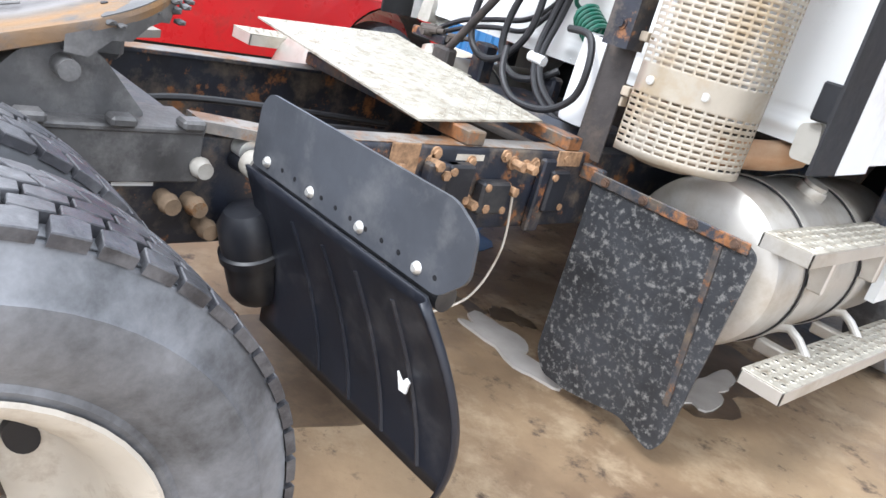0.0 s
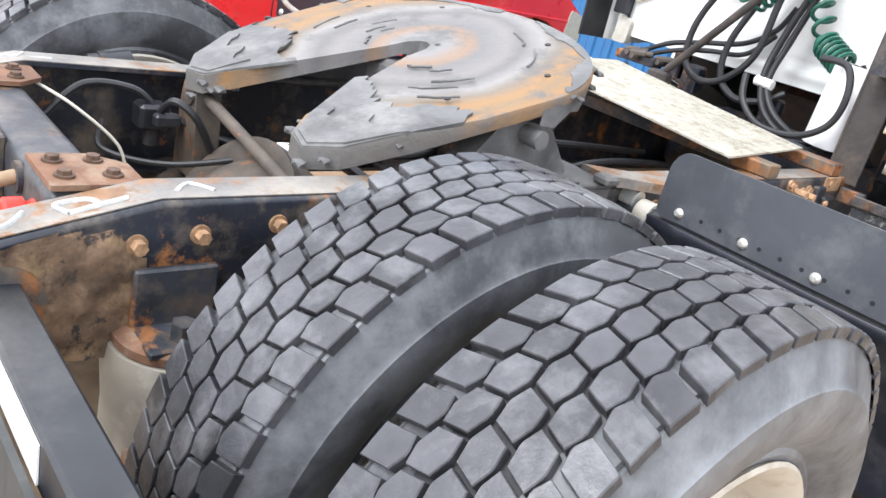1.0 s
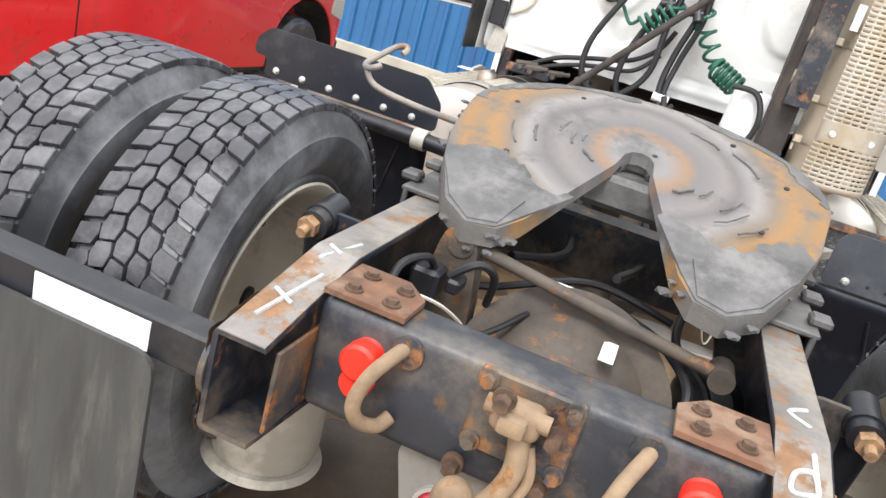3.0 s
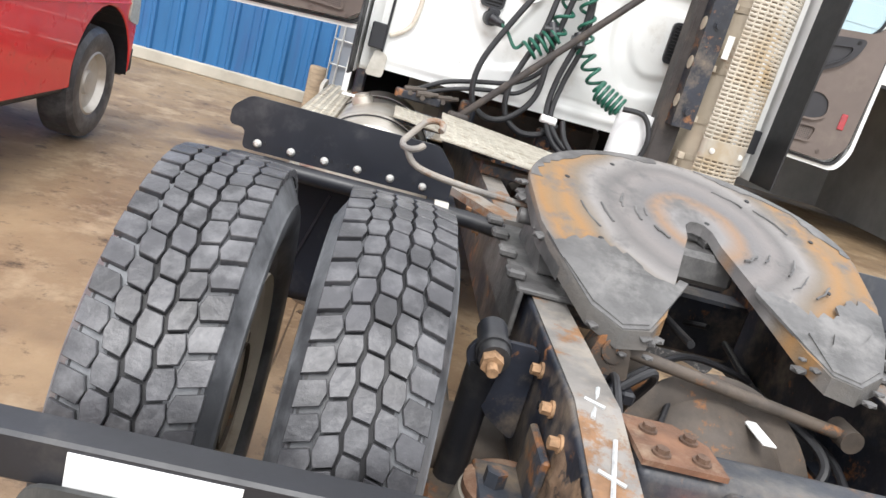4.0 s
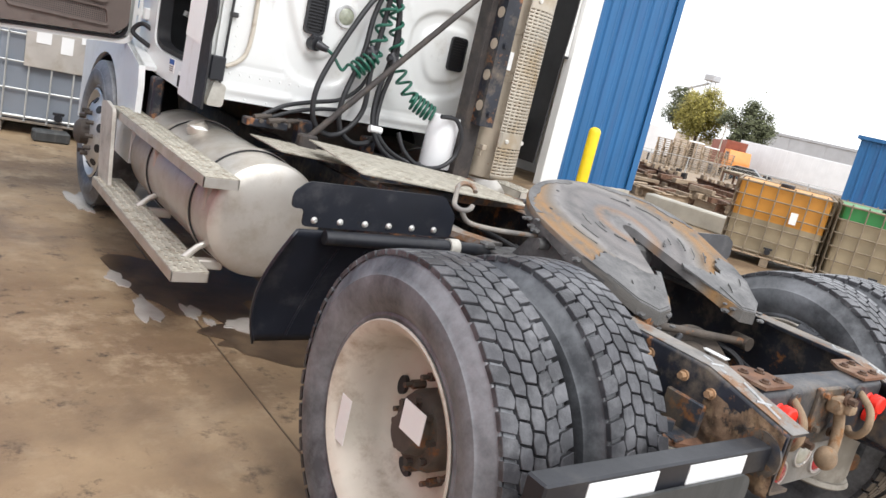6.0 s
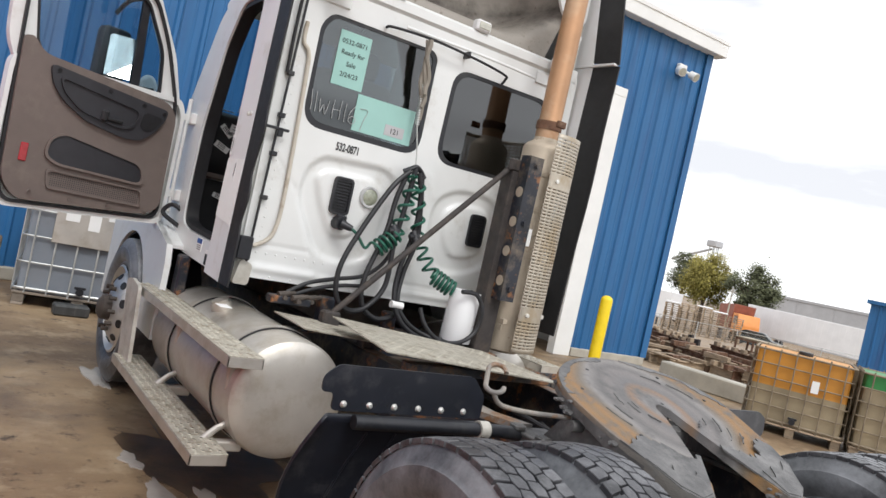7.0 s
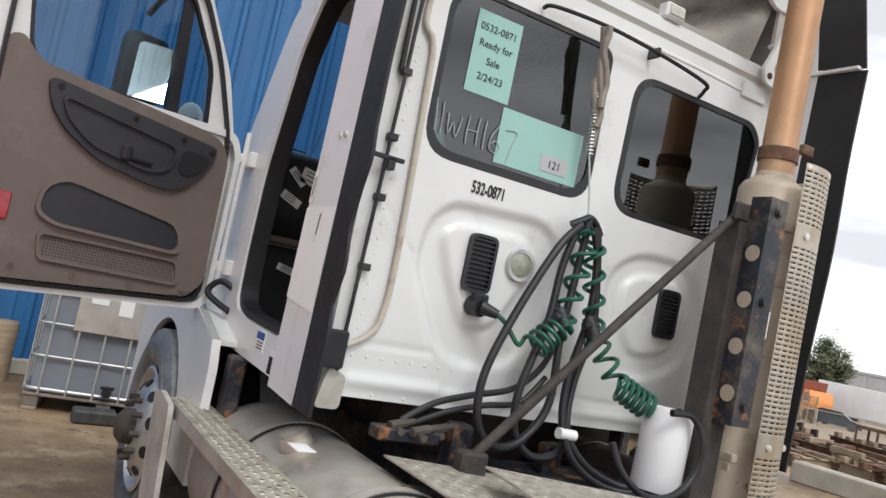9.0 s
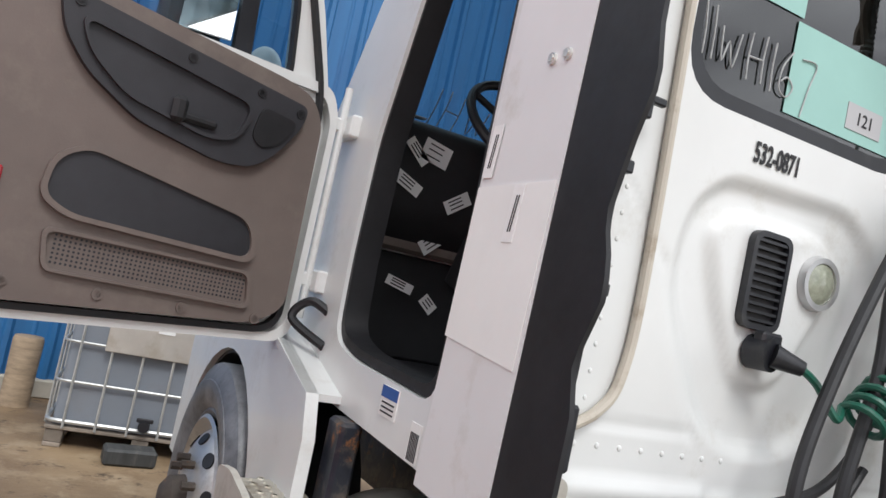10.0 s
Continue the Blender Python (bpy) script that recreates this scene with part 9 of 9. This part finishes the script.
def tree(x, y, h, crown, leaf, label, seed, low=0.5, weep=0.0, leaves=190, clumps=70):
    """Tapered trunk, limbs that reach the clumps, and a ragged crown of small leaves."""
    rnd = random.Random(seed)
    t = thing("tree", label, "tree", at=(x, y, fall(x, y)))
    tb = bmesh.new()
    rod(tb, (0, 0, -0.05), (0.05, 0.03, h * 0.34), h * 0.028, 10, h * 0.019)
    rod(tb, (0.05, 0.03, h * 0.34), (-0.04, 0.06, h * 0.8), h * 0.019, 8, h * 0.006)
    mid, half = h * (1 + low) / 2, h * (1 - low) / 2
    vs, fs = [], []
    for k in range(clumps):
        d = Vector((rnd.gauss(0, 1), rnd.gauss(0, 1), rnd.gauss(0, 1))).normalized() * rnd.uniform(0.3, 1.0) ** 0.6
        taper = 1.0 - 0.3 * max(0.0, d.z)
        c = Vector((d.x * crown * taper * 0.86, d.y * crown * taper * 0.86, mid + d.z * half * 0.86))
        if k % 3 == 0:
            b = h * rnd.uniform(0.3, 0.6)
            q = Vector((c.x * 0.5, c.y * 0.5, (b + c.z) / 2 + 0.1))
            rod(tb, (0, 0, b), tuple(q), h * 0.008, 6, h * 0.005)
            rod(tb, tuple(q), tuple(c), h * 0.005, 5, h * 0.002)
        rr = crown * rnd.uniform(0.14, 0.27)
        for j in range(leaves):
            q = Vector((rnd.gauss(0, 0.5), rnd.gauss(0, 0.5), rnd.gauss(0, 0.45) - weep * abs(rnd.gauss(0, 0.7)))) * rr + c
            u = Vector((rnd.gauss(0, 1), rnd.gauss(0, 1), rnd.gauss(0, 1) - weep)).normalized()
            v = u.orthogonal().normalized()
            s = rnd.uniform(0.06, 0.12) * crown / 2.4
            n = len(vs)
            vs += [q - u * s, q + v * s * 0.5, q + u * s, q - v * s * 0.5]
            fs.append((n, n + 1, n + 2, n + 3))
    part("trunk", tb, M["bark"], t)
    me = bpy.data.meshes.new("crown")
    me.from_pydata(vs, [], fs)
    me.materials.append(leaf)
    ob = new("crown", me)
    ob.parent = t


tree(80.0, 61.0, 10.6, 3.6, M["yellow_leaf"], "broad weeping tree with yellowing autumn leaves beyond the yard", 5, low=0.3, weep=0.9, leaves=260, clumps=95)
tree(88.0, 71.0, 10.6, 3.2, M["leaf"], "dark green tree behind a yellowing one", 9, low=0.36)
tree(80.0, 54.4, 9.9, 3.9, M["leaf"], "rounded green leafy tree beyond the yard", 6, low=0.32, weep=0.4, leaves=230, clumps=70)
tree(112.0, 52.5, 6.2, 3.4, M["bark"], "brown autumn bush on the skyline before the warehouse", 7, low=0.2, leaves=110, clumps=40)
tree(112.0, 47.5, 5.8, 3.6, M["bark"], "brown autumn bush on the skyline before the warehouse", 8, low=0.2, leaves=110, clumps=40)
hoist = thing("grain_tower", "grey lattice tower with a covered head and a conveyor, far off", "tower", at=(120.0, 91.5, fall(120.0, 91.5)))
for dx in (-0.7, 0.7):
    for dy in (-0.7, 0.7):
        part("tower_leg", R((dx, dy, 0), (dx * 0.8, dy * 0.8, 14.0), 0.09, 6), M["cage"], hoist)
for k in range(7):
    part("brace", R((-0.7, -0.7, 2 * k), (0.6, -0.62, 2 * k + 2.0), 0.05, 6), M["cage"], hoist)
    part("brace", R((0.7, -0.7, 2 * k), (-0.6, -0.62, 2 * k + 2.0), 0.05, 6), M["cage"], hoist)
part("tower_head", B(((-1.1, -1.1, 13.6), (1.1, 1.1, 14.8)), bevel=0.15), M["grey_roof"], hoist)
part("conveyor", R((0, 0.5, 13.2), (0.5, 9.5, 10.2), 0.25, 8), M["grey_roof"], hoist)
pole = thing("utility_pole", "thin pale utility pole with a cross arm before the trees", "pole", at=(60.0, 42.9, fall(60.0, 42.9)))
part("pole", R((0, 0, 0), (0, 0, 4.9), 0.09, 10, 0.06), M["concrete"], pole)
part("cross_arm", B(((-0.05, -0.45, 4.5), (0.05, 0.45, 4.6)), bevel=0.01), M["concrete"], pole)


# ---- the red pickup ----
car = thing("pickup_truck", "red pickup with a dark bumper, parked on the concrete", "pickup")
XS = -2.63
WY, WR = 3.6, 0.37


def flank():
    """Side panel with the wheel arches left open, in (y, z)."""
    pts = [(4.08, 0.95), (3.9, 1.06), (2.6, 1.14), (-1.2, 1.16), (-1.2, 0.42)]
    for cy in (-0.35, WY):
        pts.append((cy - 0.47, 0.4))
        for k in range(13):
            a = math.pi - math.pi * k / 12
            pts.append((cy + 0.47 * math.cos(a), 0.40 + 0.47 * math.sin(a)))
    pts += [(4.09, 0.46), (4.12, 0.7)]
    return pts


body = part("body", slab(flank(), "x", XS - 1.7, XS), M["red_car"], car, smooth=False)
mod = body.modifiers.new("round", "BEVEL")
mod.width, mod.segments, mod.limit_method = 0.035, 3, "ANGLE"
part("sill", B(((XS - 1.6, 0.2, 0.34), (XS - 0.05, 3.2, 0.43)), bevel=0.02), M["black_plastic"], car)
part("crease", B(((XS - 0.004, -1.15, 0.88), (XS + 0.008, 3.95, 0.895)), bevel=0.004), M["red_car"], body)
cabin = slab(rounded([(-0.1, 1.165), (0.05, 1.62), (1.55, 1.64), (2.55, 1.165)], 0.08, 4), "x", XS - 1.55, XS - 0.12)
part("cabin", cabin, M["red_car"], car)
part("side_window", slab(rounded([(0.1, 1.22), (0.2, 1.54), (1.5, 1.56), (2.2, 1.22)], 0.05, 4), "x", XS - 0.121, XS - 0.112), M["glass"], car)
for y in (1.45, 0.28):
    part("door_seam", B(((XS - 0.002, y - 0.004, 0.46), (XS + 0.002, y + 0.004, 1.14))), M["black_rubber"], body)
part("door_handle", B(((XS - 0.01, 0.4, 1.0), (XS + 0.03, 0.56, 1.03)), bevel=0.008), M["red_car"], car)
for cy in (-0.35, WY):
    ab = bmesh.new()
    for k in range(16):
        a0, a1 = math.pi * k / 16, math.pi * (k + 1) / 16
        q = [(XS + dx, cy + r * math.cos(a), 0.40 + r * math.sin(a)) for a in (a0, a1) for dx, r in ((-0.3, 0.460), (-0.004, 0.460))]
        ab.faces.new([ab.verts.new(q[i]) for i in (0, 1, 3, 2)])
    part("arch_liner", ab, M["black_plastic"], car)
    wm = Matrix.Translation((XS - 0.14, cy, WR)) @ Matrix.Rotation(radians(90), 4, "Y")
    wb = bmesh.new()
    lathe(wb, [(0.2, 0.1), (0.24, 0.115), (0.32, 0.112), (0.352, 0.085), (0.36, 0), (0.352, -0.085), (0.32, -0.1), (0.2, -0.1)], wm, 40, closed=True)
    wh = part("wheel", wb, M["rubber"], car)
    wb = bmesh.new()
    lathe(wb, [(0.2, -0.1), (0.205, 0.1), (0.19, 0.105), (0.17, 0.06), (0.08, 0.05), (0.07, 0.075), (0.0001, 0.08)], wm, 32)
    part("rim", wb, M["alu"], wh)
part("headlight", slab(rounded([(3.92, 0.78), (4.11, 0.74), (4.09, 0.94), (3.95, 0.98)], 0.04, 4), "x", XS - 0.35, XS + 0.012), M["clear_lens"], car, "bluish clear headlight")
part("bumper", B(((XS - 1.68, 4.06, 0.38), (XS - 0.01, 4.2, 0.62)), bevel=0.05), M["black_plastic"], car, "dark plastic bumper")
